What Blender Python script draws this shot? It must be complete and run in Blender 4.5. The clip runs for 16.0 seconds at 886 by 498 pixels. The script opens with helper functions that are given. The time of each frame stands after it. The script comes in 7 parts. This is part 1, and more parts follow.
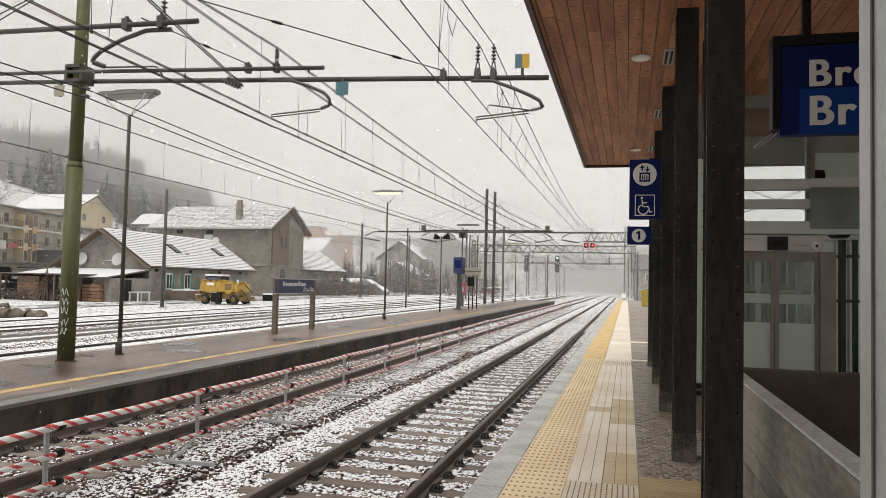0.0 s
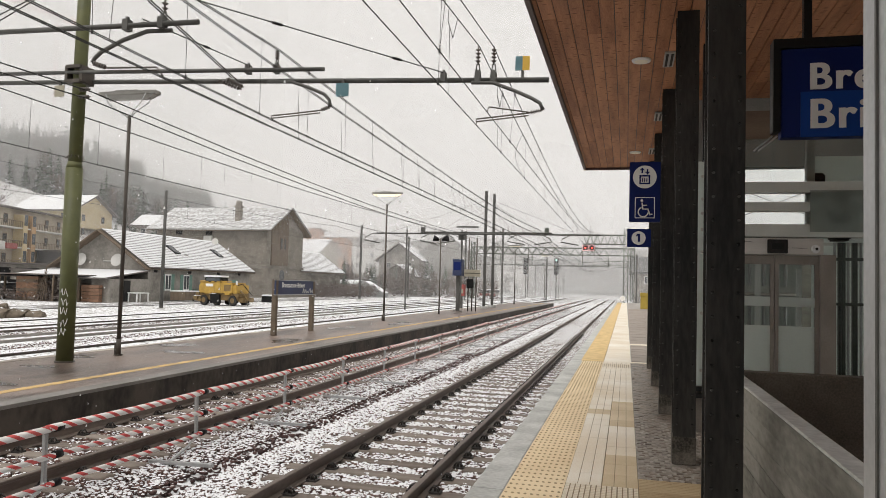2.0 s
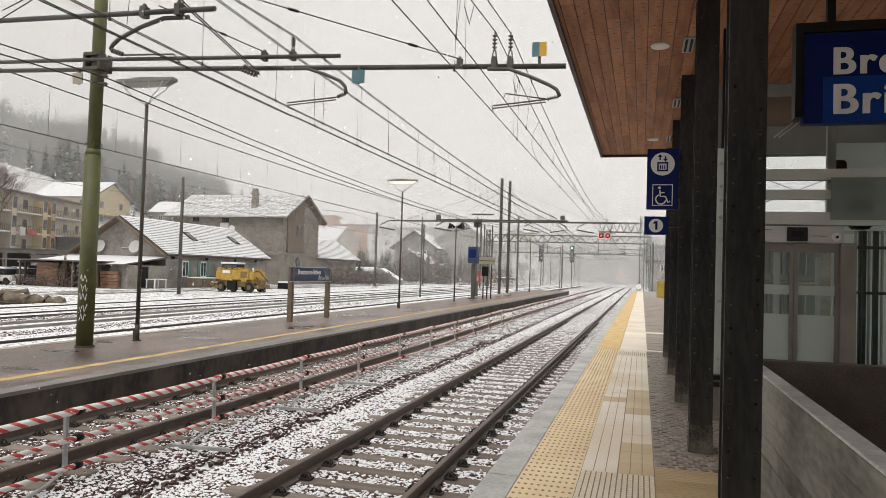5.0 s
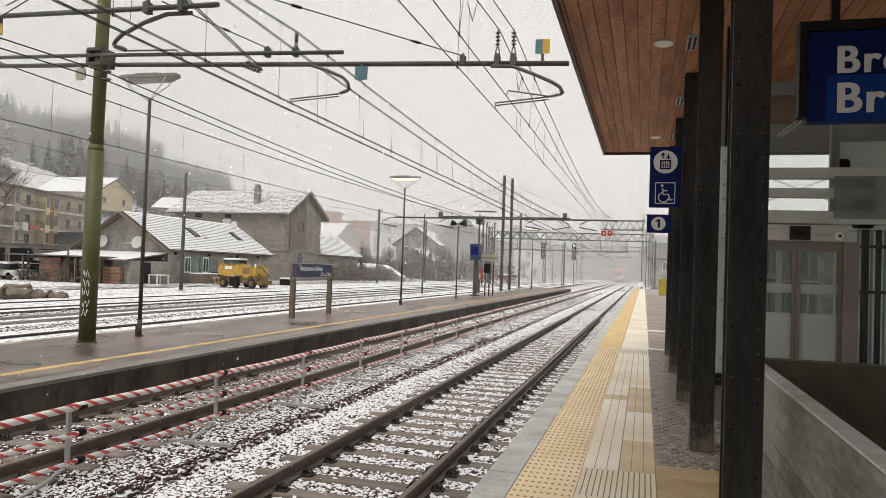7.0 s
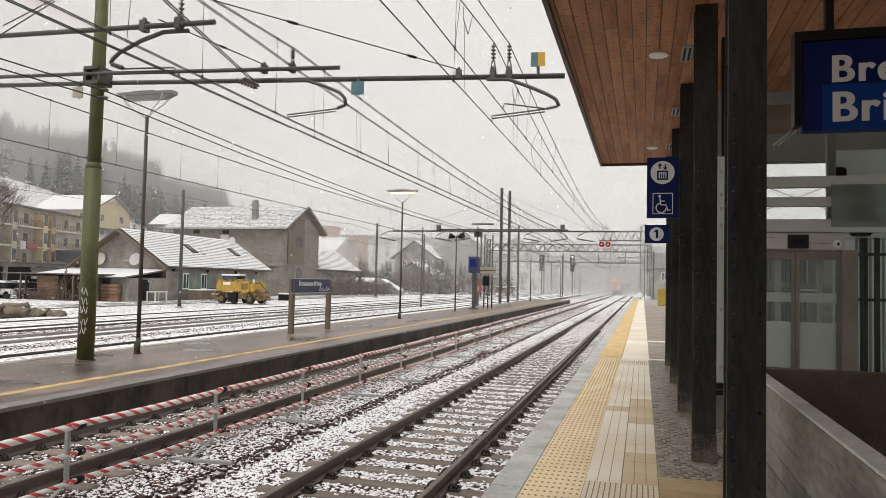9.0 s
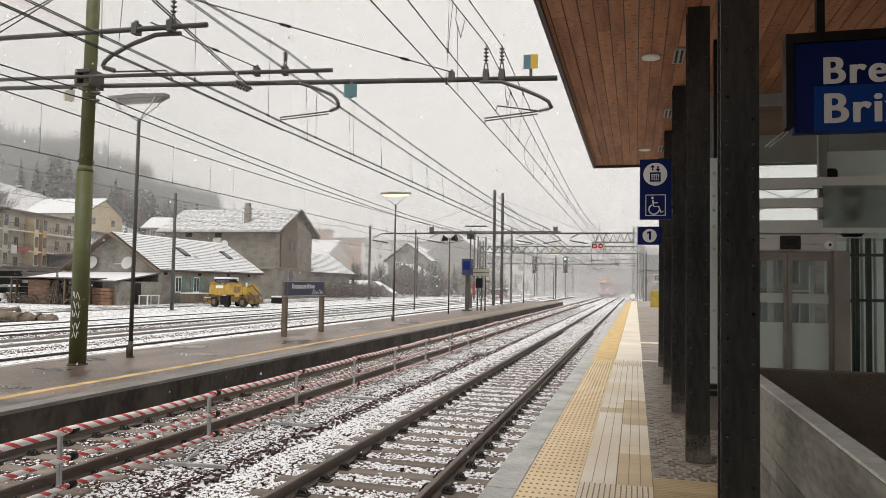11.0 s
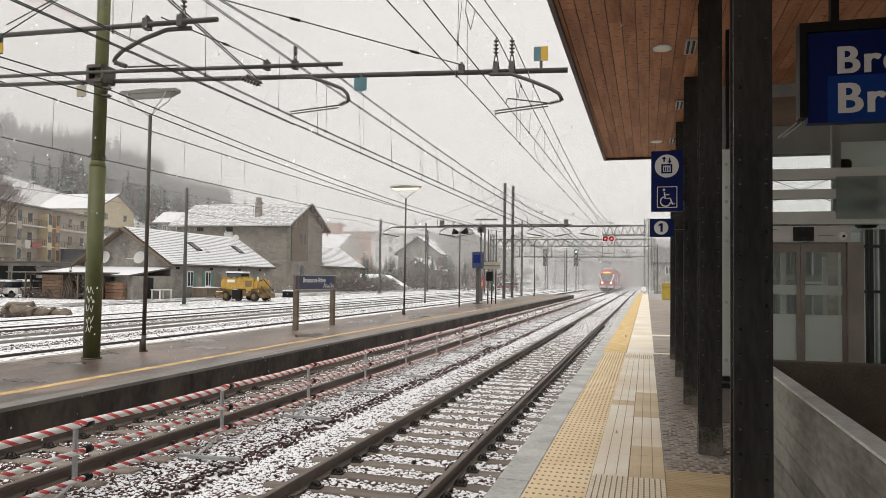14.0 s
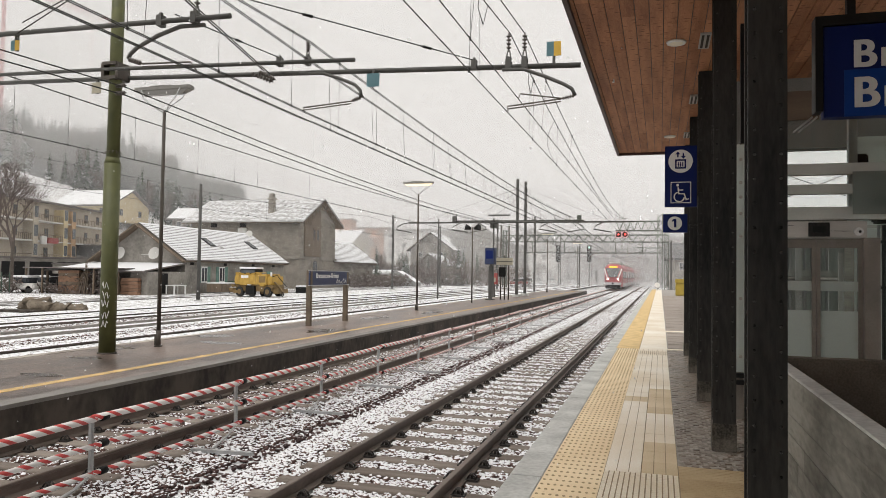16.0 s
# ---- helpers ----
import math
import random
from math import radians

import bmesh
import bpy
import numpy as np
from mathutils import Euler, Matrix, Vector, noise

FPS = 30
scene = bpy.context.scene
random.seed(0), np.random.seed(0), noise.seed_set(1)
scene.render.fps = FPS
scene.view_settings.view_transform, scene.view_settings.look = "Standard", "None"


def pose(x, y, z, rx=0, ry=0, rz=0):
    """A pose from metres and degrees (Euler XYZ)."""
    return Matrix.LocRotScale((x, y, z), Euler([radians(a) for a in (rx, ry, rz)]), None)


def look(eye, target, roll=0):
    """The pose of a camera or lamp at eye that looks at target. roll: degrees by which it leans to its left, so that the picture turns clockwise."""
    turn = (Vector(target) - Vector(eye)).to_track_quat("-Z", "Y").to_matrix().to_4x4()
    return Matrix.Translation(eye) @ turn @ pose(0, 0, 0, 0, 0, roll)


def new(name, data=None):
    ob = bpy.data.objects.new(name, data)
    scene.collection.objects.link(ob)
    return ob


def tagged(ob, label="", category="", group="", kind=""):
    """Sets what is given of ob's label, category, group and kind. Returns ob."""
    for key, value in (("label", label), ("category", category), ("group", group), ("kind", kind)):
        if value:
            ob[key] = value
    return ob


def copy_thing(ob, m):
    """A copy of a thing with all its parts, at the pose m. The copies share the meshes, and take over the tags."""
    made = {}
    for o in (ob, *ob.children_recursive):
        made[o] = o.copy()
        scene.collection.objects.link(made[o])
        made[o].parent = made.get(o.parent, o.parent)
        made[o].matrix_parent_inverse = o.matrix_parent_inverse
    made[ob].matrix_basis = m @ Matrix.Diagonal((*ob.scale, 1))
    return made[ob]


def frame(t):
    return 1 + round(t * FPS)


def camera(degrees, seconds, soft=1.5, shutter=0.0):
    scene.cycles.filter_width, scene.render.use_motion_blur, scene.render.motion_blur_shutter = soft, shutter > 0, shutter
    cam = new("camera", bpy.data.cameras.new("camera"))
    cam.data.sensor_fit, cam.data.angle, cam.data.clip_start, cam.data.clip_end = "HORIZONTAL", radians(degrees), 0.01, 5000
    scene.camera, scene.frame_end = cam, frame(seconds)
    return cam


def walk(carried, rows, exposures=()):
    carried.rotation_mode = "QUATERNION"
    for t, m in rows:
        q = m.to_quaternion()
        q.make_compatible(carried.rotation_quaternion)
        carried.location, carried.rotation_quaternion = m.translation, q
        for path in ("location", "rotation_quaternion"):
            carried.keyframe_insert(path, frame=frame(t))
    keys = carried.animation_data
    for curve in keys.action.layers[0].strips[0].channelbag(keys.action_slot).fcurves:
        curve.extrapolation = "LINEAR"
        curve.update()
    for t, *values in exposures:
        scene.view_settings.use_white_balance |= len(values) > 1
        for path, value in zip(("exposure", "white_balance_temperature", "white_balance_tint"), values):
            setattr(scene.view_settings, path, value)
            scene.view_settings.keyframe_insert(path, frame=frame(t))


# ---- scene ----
# camera: handheld on the platform, one lens
cam = camera(62.07, 16.0, soft=0.45)


def held(t, x, y, z, turn, tilt, roll):
    a, b = radians(turn), radians(tilt)
    eye = Vector((x, y, z))
    ahead = Vector((-math.sin(a) * math.cos(b), math.cos(a) * math.cos(b), math.sin(b)))
    return t, look(eye, eye + ahead * 10, roll)


walk(cam, [held(*r) for r in (
    (0, 0.023, 0.001, 1.644, 14.07, 2.63, 1.34), (0.5, 0.017, 0, 1.644, 13.96, 2.96, 1.52),
    (1, 0.016, -0.002, 1.644, 13.91, 3.06, 1.64), (1.5, 0.014, 0, 1.643, 13.91, 2.97, 1.63),
    (2, 0.014, 0, 1.642, 14.01, 2.78, 1.54), (2.5, 0.012, -0.003, 1.643, 14.18, 2.56, 1.40),
    (3, 0.009, 0, 1.644, 14.41, 2.35, 1.34), (3.5, 0.007, 0.002, 1.639, 14.63, 2.21, 1.34),
    (4, 0.006, 0.006, 1.636, 14.87, 2.07, 1.40), (6.5, -0.001, 0.005, 1.636, 15.35, 1.53, 2.06),
    (7, 0.002, 0.004, 1.639, 15.32, 1.53, 2.00), (7.5, 0.006, 0.002, 1.640, 15.34, 1.73, 1.85),
    (8, -0.001, 0.004, 1.642, 15.33, 1.98, 1.65), (8.5, -0.002, 0.007, 1.639, 15.31, 2.32, 1.43),
    (9, -0.004, 0.005, 1.642, 15.21, 2.55, 1.24), (11.5, -0.012, 0.001, 1.641, 14.60, 2.76, 0.96),
    (12, -0.008, 0.002, 1.642, 14.58, 2.78, 0.91), (12.5, -0.007, -0.003, 1.641, 14.62, 2.71, 0.91),
    (13, -0.011, -0.005, 1.636, 14.79, 2.56, 0.91), (13.5, -0.014, -0.007, 1.639, 15.10, 2.37, 0.84),
    (14, -0.017, -0.003, 1.636, 15.47, 2.22, 0.79), (14.5, -0.017, -0.003, 1.635, 15.81, 2.11, 0.73),
    (15, -0.011, -0.002, 1.640, 16.12, 2.01, 0.70), (15.5, -0.007, -0.005, 1.638, 16.34, 1.93, 0.73),
    (16, -0.014, -0.002, 1.635, 16.45, 1.88, 0.82))])

# overcast snowy daylight: a grey sky with a very soft sun behind it
world = bpy.data.worlds.new("overcast_sky")
scene.world = world
world.use_nodes = True
wn, wl = world.node_tree.nodes, world.node_tree.links
sky = wn.new("ShaderNodeTexSky")
sky.sky_type, sky.sun_disc = "NISHITA", False
sky.sun_elevation, sky.sun_rotation = radians(40), radians(200)
grey = wn.new("ShaderNodeHueSaturation")
grey.inputs["Saturation"].default_value = 0.08
wl.new(sky.outputs[0], grey.inputs["Color"])
veil = wn.new("ShaderNodeMix")
veil.data_type = "RGBA"
veil.inputs[0].default_value = 0.85
wl.new(grey.outputs[0], veil.inputs[6])
veil.inputs[7].default_value = (8.84, 8.5, 8.08, 1)
wn["Background"].inputs[1].default_value = 0.1
wl.new(veil.outputs[2], wn["Background"].inputs[0])
sun = new("sun", bpy.data.lights.new("sun", "SUN"))
sun.data.energy, sun.data.angle, sun.data.color = 1.4, radians(40), (1, 0.97, 0.93)
sun.matrix_world = look((0, 0, 50), (15, 40, -30))
scene.view_settings.exposure = 0.13


# ---- materials ----
def surf(name, low, high, scale=4.0, rough=0.7, metal=0.0, bump=0.0, fine=60.0, snow=None, stretch=(1, 1, 1), vary=0.0, spec=0.5, island=False, world_space=False, knots=0.0, half=0.2):
    """A surface between two colours at two scales of noise; snow = (how much lies on faces that look up, its patch scale)."""
    m = bpy.data.materials.new(name)
    m.use_nodes = True
    n, l = m.node_tree.nodes, m.node_tree.links
    b = n["Principled BSDF"]
    b.inputs["Roughness"].default_value, b.inputs["Metallic"].default_value = rough, metal
    b.inputs["Specular IOR Level"].default_value = spec
    co = n.new("ShaderNodeTexCoord")
    mp = n.new("ShaderNodeMapping")
    mp.inputs["Scale"].default_value = stretch
    l.new(n.new("ShaderNodeNewGeometry").outputs["Position"] if world_space else co.outputs["Object"], mp.inputs["Vector"])

    def cloud(s, detail=4.0):
        t = n.new("ShaderNodeTexNoise")
        t.inputs["Scale"].default_value, t.inputs["Detail"].default_value = s, detail
        l.new(mp.outputs[0], t.inputs["Vector"])
        return t.outputs["Fac"]

    def calc(op, a, c):
        t = n.new("ShaderNodeMath")
        t.operation = op
        for i, v in enumerate((a, c)):
            if isinstance(v, (int, float)):
                t.inputs[i].default_value = v
            else:
                l.new(v, t.inputs[i])
        return t.outputs[0]

    big, small = cloud(scale), cloud(fine)
    f = calc("ADD", calc("MULTIPLY", big, 0.65), calc("MULTIPLY", small, 0.35))
    if vary:
        r = n.new("ShaderNodeNewGeometry").outputs["Random Per Island"] if island else n.new("ShaderNodeObjectInfo").outputs["Random"]
        f = calc("ADD", f, calc("MULTIPLY", calc("SUBTRACT", r, 0.5), vary))
    g = n.new("ShaderNodeMapRange")
    g.inputs[1].default_value, g.inputs[2].default_value = 0.5 - half, 0.5 + half
    l.new(f, g.inputs[0])
    mix = n.new("ShaderNodeMix")
    mix.data_type = "RGBA"
    mix.inputs[6].default_value, mix.inputs[7].default_value = (*low, 1), (*high, 1)
    l.new(g.outputs[0], mix.inputs[0])
    colour = mix.outputs[2]
    if knots:
        vo, kr, km = n.new("ShaderNodeTexVoronoi"), n.new("ShaderNodeMapRange"), n.new("ShaderNodeMix")
        vo.inputs["Scale"].default_value = knots
        ks = n.new("ShaderNodeMapping")
        ks.inputs["Scale"].default_value = (1.0, 1.9, 1.0)
        l.new(co.outputs["Object"], ks.inputs["Vector"])
        l.new(ks.outputs[0], vo.inputs["Vector"])
        l.new(vo.outputs["Distance"], kr.inputs[0])
        kr.inputs[1].default_value, kr.inputs[2].default_value, kr.inputs[3].default_value, kr.inputs[4].default_value = 0.12, 0.30, 0.75, 0.0
        km.data_type = "RGBA"
        km.inputs[7].default_value = (low[0] * 0.55, low[1] * 0.5, low[2] * 0.5, 1)
        l.new(kr.outputs[0], km.inputs[0])
        l.new(colour, km.inputs[6])
        colour = km.outputs[2]
    if snow:
        geo = n.new("ShaderNodeNewGeometry")
        sep = n.new("ShaderNodeSeparateXYZ")
        l.new(geo.outputs["Normal"], sep.inputs[0])
        pos = n.new("ShaderNodeTexNoise")
        pos.inputs["Scale"].default_value, pos.inputs["Detail"].default_value = snow[1], 5.0
        l.new(geo.outputs["Position"], pos.inputs["Vector"])
        up = calc("ADD", calc("MULTIPLY", sep.outputs[2], 0.6), pos.outputs["Fac"])
        s = n.new("ShaderNodeMapRange")
        s.inputs[1].default_value, s.inputs[2].default_value = 1.31 - 0.5 * snow[0], 1.40 - 0.5 * snow[0]
        l.new(up, s.inputs[0])
        top = n.new("ShaderNodeMix")
        top.data_type = "RGBA"
        k = snow[2] if len(snow) > 2 else 1.0
        top.inputs[7].default_value = (0.83 * k, 0.84 * k, 0.86 * k, 1)
        l.new(s.outputs[0], top.inputs[0])
        l.new(colour, top.inputs[6])
        colour = top.outputs[2]
    l.new(colour, b.inputs["Base Color"])
    rr = n.new("ShaderNodeMapRange")
    rr.inputs[3].default_value, rr.inputs[4].default_value = max(rough - 0.12, 0.03), min(rough + 0.12, 1)
    l.new(big, rr.inputs[0])
    l.new(rr.outputs[0], b.inputs["Roughness"])
    if bump:
        bp = n.new("ShaderNodeBump")
        bp.inputs["Strength"].default_value, bp.inputs["Distance"].default_value = bump, 0.01
        l.new(small, bp.inputs["Height"])
        l.new(bp.outputs[0], b.inputs["Normal"])
    return m


def glass(name, tint=(0.8, 0.86, 0.84), rough=0.02):
    """A thin pane: mostly clear, with a mirror sheen."""
    m = bpy.data.materials.new(name)
    m.use_nodes = True
    n, l = m.node_tree.nodes, m.node_tree.links
    tr, gl, mx = n.new("ShaderNodeBsdfTransparent"), n.new("ShaderNodeBsdfGlossy"), n.new("ShaderNodeMixShader")
    tr.inputs[0].default_value = (*tint, 1)
    gl.inputs["Roughness"].default_value = rough
    fr = n.new("ShaderNodeFresnel")
    fr.inputs[0].default_value = 1.5
    l.new(fr.outputs[0], mx.inputs[0])
    l.new(tr.outputs[0], mx.inputs[1])
    l.new(gl.outputs[0], mx.inputs[2])
    l.new(mx.outputs[0], n["Material Output"].inputs[0])
    return m


def glow(name, colour, power):
    m = bpy.data.materials.new(name)
    m.use_nodes = True
    b = m.node_tree.nodes["Principled BSDF"]
    b.inputs["Base Color"].default_value = (*colour, 1)
    b.inputs["Emission Color"].default_value = (*colour, 1)
    b.inputs["Emission Strength"].default_value = power
    return m


BALLAST = surf("ballast_stone", (0.050, 0.026, 0.023), (0.17, 0.104, 0.088), 6, 0.9, snow=(0.93, 21.0), vary=0.5, island=True)
BALLAST_RUST = surf("ballast_stone_rusty", (0.045, 0.024, 0.020), (0.14, 0.080, 0.064), 6, 0.9, snow=(0.66, 18.0), vary=0.5, island=True)
BED = surf("ballast_bed", (0.06, 0.05, 0.045), (0.16, 0.13, 0.12), 3, 0.95, bump=0.6, fine=25, snow=(0.66, 7.0))
GROUND = surf("snowy_ground", (0.13, 0.115, 0.10), (0.26, 0.235, 0.21), 0.15, 0.95, bump=0.3, fine=3, snow=(0.60, 5.0))
RAIL = surf("rail_steel", (0.085, 0.064, 0.053), (0.22, 0.178, 0.152), 1.2, 0.55, 0.35, 0.15, 40, stretch=(1, 0.25, 1))
PALERAIL = surf("pale_worn_rail", (0.20, 0.185, 0.17), (0.36, 0.335, 0.31), 1.2, 0.5, 0.3, stretch=(1, 0.25, 1))
YARDRAIL = surf("rusty_dark_rail", (0.035, 0.026, 0.022), (0.10, 0.078, 0.066), 1.2, 0.6, 0.2, stretch=(1, 0.25, 1))
SLEEPER = surf("sleeper_timber", (0.125, 0.10, 0.083), (0.27, 0.23, 0.195), 3, 0.85, bump=0.4, fine=50, stretch=(0.3, 3, 1), vary=0.3)
CLIP = surf("fastening_iron", (0.02, 0.018, 0.017), (0.06, 0.052, 0.048), 10, 0.6, 0.4)
CONCRETE = surf("pale_concrete", (0.36, 0.365, 0.35), (0.60, 0.605, 0.58), 2.2, 0.8, bump=0.3, fine=24, world_space=True, half=0.13)
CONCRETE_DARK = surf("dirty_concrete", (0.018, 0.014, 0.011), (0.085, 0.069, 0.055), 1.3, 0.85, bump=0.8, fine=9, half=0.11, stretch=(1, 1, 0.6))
WET = surf("wet_asphalt", (0.060, 0.043, 0.035), (0.225, 0.168, 0.138), 0.8, 0.38, bump=0.9, fine=16, stretch=(1.6, 0.55, 1), half=0.09)
YELLOW = surf("yellow_tile", (0.70, 0.53, 0.31), (0.88, 0.73, 0.50), 1.1, 0.7, bump=0.1, world_space=True)
CREAM = surf("cream_tile", (0.66, 0.54, 0.37), (0.90, 0.86, 0.78), 0.7, 0.6, bump=0.1, vary=0.03, world_space=True)
YPAINT = surf("yellow_paint", (0.54, 0.37, 0.15), (0.76, 0.55, 0.26), 4, 0.7, half=0.12)
COBBLE = surf("porphyry_cobble", (0.075, 0.055, 0.042), (0.25, 0.195, 0.15), 1.4, 0.42, bump=0.3, vary=0.18, world_space=True)
PAVER = surf("porphyry_slab", (0.24, 0.20, 0.17), (0.36, 0.31, 0.27), 2, 0.7, bump=0.15, vary=0.16)
JOINT = surf("sand_joint", (0.14, 0.12, 0.10), (0.50, 0.465, 0.42), 7, 0.95)
STEEL = surf("dark_raw_steel", (0.006, 0.006, 0.006), (0.050, 0.047, 0.043), 2.2, 0.40, 0.0, 0.2, 30, stretch=(1.5, 1.5, 0.3), spec=0.25, half=0.17)
LARCH = surf("larch_board", (0.24, 0.092, 0.042), (0.52, 0.255, 0.135), 2.2, 0.6, bump=0.12, fine=30, stretch=(5, 0.5, 5), vary=0.22, island=True, knots=8.5, spec=0.2)
FASCIA = surf("dark_red_metal", (0.03, 0.015, 0.013), (0.07, 0.03, 0.025), 2, 0.5)
SHUTTERED = surf("board_marked_concrete", (0.088, 0.083, 0.068), (0.245, 0.235, 0.205), 1.6, 0.8, bump=0.6, fine=16, stretch=(0.5, 0.5, 1.6), half=0.13, vary=0.14, island=True)
GALV = surf("galvanised_steel", (0.34, 0.35, 0.35), (0.52, 0.53, 0.53), 6, 0.45, 0.6)
INOX = surf("brushed_stainless", (0.50, 0.475, 0.44), (0.68, 0.65, 0.61), 3, 0.3, 0.6, stretch=(0.3, 1, 4))
GREEN = surf("green_mast_paint", (0.055, 0.062, 0.018), (0.115, 0.118, 0.04), 3, 0.55, bump=0.1)
GREYPOLE = surf("weathered_grey_steel", (0.055, 0.055, 0.05), (0.115, 0.112, 0.105), 3, 0.6, 0.3)
DARKPOLE = surf("dark_brown_pole", (0.05, 0.043, 0.035), (0.10, 0.085, 0.07), 4, 0.6, 0.2)
PORCELAIN = surf("brown_insulator", (0.06, 0.05, 0.045), (0.13, 0.11, 0.10), 8, 0.3)
WIRE = surf("dark_copper_wire", (0.015, 0.015, 0.014), (0.035, 0.034, 0.03), 2, 0.6, 0.2)
BLUE = surf("sign_blue", (0.002, 0.010, 0.09), (0.003, 0.014, 0.115), 2, 0.45, spec=0.2)
BLUE_LIGHT = surf("sign_mid_blue", (0.005, 0.05, 0.26), (0.004, 0.045, 0.24), 2, 0.45, spec=0.2)
WHITE = surf("white_paint", (0.74, 0.74, 0.73), (0.82, 0.82, 0.81), 3, 0.5)
BLACK = surf("black_plastic", (0.006, 0.006, 0.006), (0.016, 0.016, 0.016), 5, 0.5, spec=0.2)
SNOW = surf("fresh_snow", (0.80, 0.81, 0.83), (0.88, 0.88, 0.89), 3, 0.9, bump=0.3, fine=15)


# ---- building blocks ----
def box(bm, x0, x1, y0, y1, z0, z1):
    v = [bm.verts.new((x, y, z)) for z in (z0, z1) for y in (y0, y1) for x in (x0, x1)]
    for f in ((0, 2, 3, 1), (4, 5, 7, 6), (0, 1, 5, 4), (2, 6, 7, 3), (0, 4, 6, 2), (1, 3, 7, 5)):
        bm.faces.new([v[i] for i in f])
    return bm


def bar(bm, a, b, r, r2=None, seg=8):
    """A round bar from a to b."""
    a, b = Vector(a), Vector(b)
    d = (b - a).normalized()
    s = d.orthogonal().normalized()
    u = d.cross(s)
    rings = []
    for p, q in ((a, r), (b, r if r2 is None else r2)):
        rings.append([bm.verts.new(p + (s * math.cos(i * 2 * math.pi / seg) + u * math.sin(i * 2 * math.pi / seg)) * q) for i in range(seg)])
    for i in range(seg):
        j = (i + 1) % seg
        f = bm.faces.new((rings[0][i], rings[0][j], rings[1][j], rings[1][i]))
        f.smooth = seg > 6
    bm.faces.new(rings[0][::-1])
    bm.faces.new(rings[1])
    return bm


def pipe(bm, pts, r, seg=8):
    """One bent tube through the points."""
    pts = [Vector(p) for p in pts]
    rings, s = [], None
    for i, p in enumerate(pts):
        d = (pts[min(i + 1, len(pts) - 1)] - pts[max(i - 1, 0)]).normalized()
        s = d.orthogonal() if s is None else s - d * s.dot(d)
        s.normalize()
        u = d.cross(s)
        rings.append([bm.verts.new(p + (s * math.cos(k * 2 * math.pi / seg) + u * math.sin(k * 2 * math.pi / seg)) * r) for k in range(seg)])
    for q, w in zip(rings, rings[1:]):
        for k in range(seg):
            j = (k + 1) % seg
            bm.faces.new((q[k], q[j], w[j], w[k])).smooth = seg > 4
    bm.faces.new(rings[0][::-1])
    bm.faces.new(rings[-1])
    return bm


def B(*boxes, bevel=0.0):
    bm = bmesh.new()
    for b in boxes:
        box(bm, *b)
    if bevel:
        bmesh.ops.bevel(bm, geom=bm.edges[:], offset=bevel, segments=2, affect="EDGES")
    return bm


def mesh(name, bm, material):
    me = bpy.data.meshes.new(name)
    bmesh.ops.recalc_face_normals(bm, faces=bm.faces)
    bm.to_mesh(me)
    bm.free()
    me.materials.append(material)
    return me


def part(name, bm, material, parent=None, label="", at=None):
    ob = new(name, mesh(name, bm, material))
    if parent:
        ob.parent = parent
    if at is not None:
        ob.matrix_basis = at
    return tagged(ob, label)


def thing(name, label, category, at=None, group="", kind=""):
    ob = new(name)
    ob.empty_display_size = 0.1
    if at is not None:
        ob.matrix_basis = at
    return tagged(ob, label, category, group, kind)


def solid(name, bm, material, label, category="", kind="", group="", at=None):
    ob = part(name, bm, material, None, label, at)
    return tagged(ob, label, category, group, kind)


def pieces(name, me, parent, places):
    """Alike pieces on one mesh, one object each."""
    for m in places:
        ob = new(name, me)
        ob.parent = parent
        ob.matrix_basis = m


def strip(name, x0, x1, y0, y1, z0, z1, material, label, category):
    return solid(name, B((x0, x1, y0, y1, z0, z1)), material, label, category, "structure")


RAILTOP = -0.55
P2 = -0.27          # top of the middle platform


# ---- ground: one sheet to the horizon, rising to wooded slopes on the town side ----
def height(x, y):
    z = -0.70 if x < -13 else -1.1
    if x < -62:
        d = -62 - x
        z += 0.27 * d * min(1, d / 60) * (1.0 if y < 250 else max(0.35, 1 - (y - 250) / 700))
        z += 4 * noise.noise(Vector((x * 0.012, y * 0.012, 0))) * min(1, d / 80)
    if x > 25:
        z += min(60, (x - 25) * 0.12)
    if y > 420:
        z += (y - 420) * 0.16 * (1 + 0.3 * noise.noise(Vector((x * 0.004, 0.3, 0))))
    return z


def ground():
    bm = bmesh.new()
    xs = [-1600, -1200, -900, -700, -550, -450, -380] + list(range(-330, -60, 10)) + [-55, -40, -30, -20, -13.9, -12.9, 0, 10, 25, 45, 80, 150, 300, 600, 1200, 1600]
    ys = [-600, -300, -150, -60, -20, 0, 20, 40, 60, 80, 100, 120, 140, 160, 180, 200, 225, 250, 275, 300, 330, 360, 400, 450, 500, 560, 640, 740, 900, 1200, 1600]
    grid = [[bm.verts.new((x, y, min(height(x, y), 190))) for x in xs] for y in ys]
    for r, q in zip(grid, grid[1:]):
        for i in range(len(xs) - 1):
            f = bm.faces.new((r[i], r[i + 1], q[i + 1], q[i]))
            f.smooth = True
    return solid("ground", bm, GROUND, "snow-dusted gravel ground rising to wooded slopes", "ground", "structure")


ground()


# ---- tracks ----
def rail_section():
    half = [(0.075, 0), (0.075, 0.012), (0.012, 0.032), (0.009, 0.115), (0.036, 0.128), (0.036, 0.152), (0.028, 0.160)]
    return half + [(-x, z) for x, z in half[::-1]]


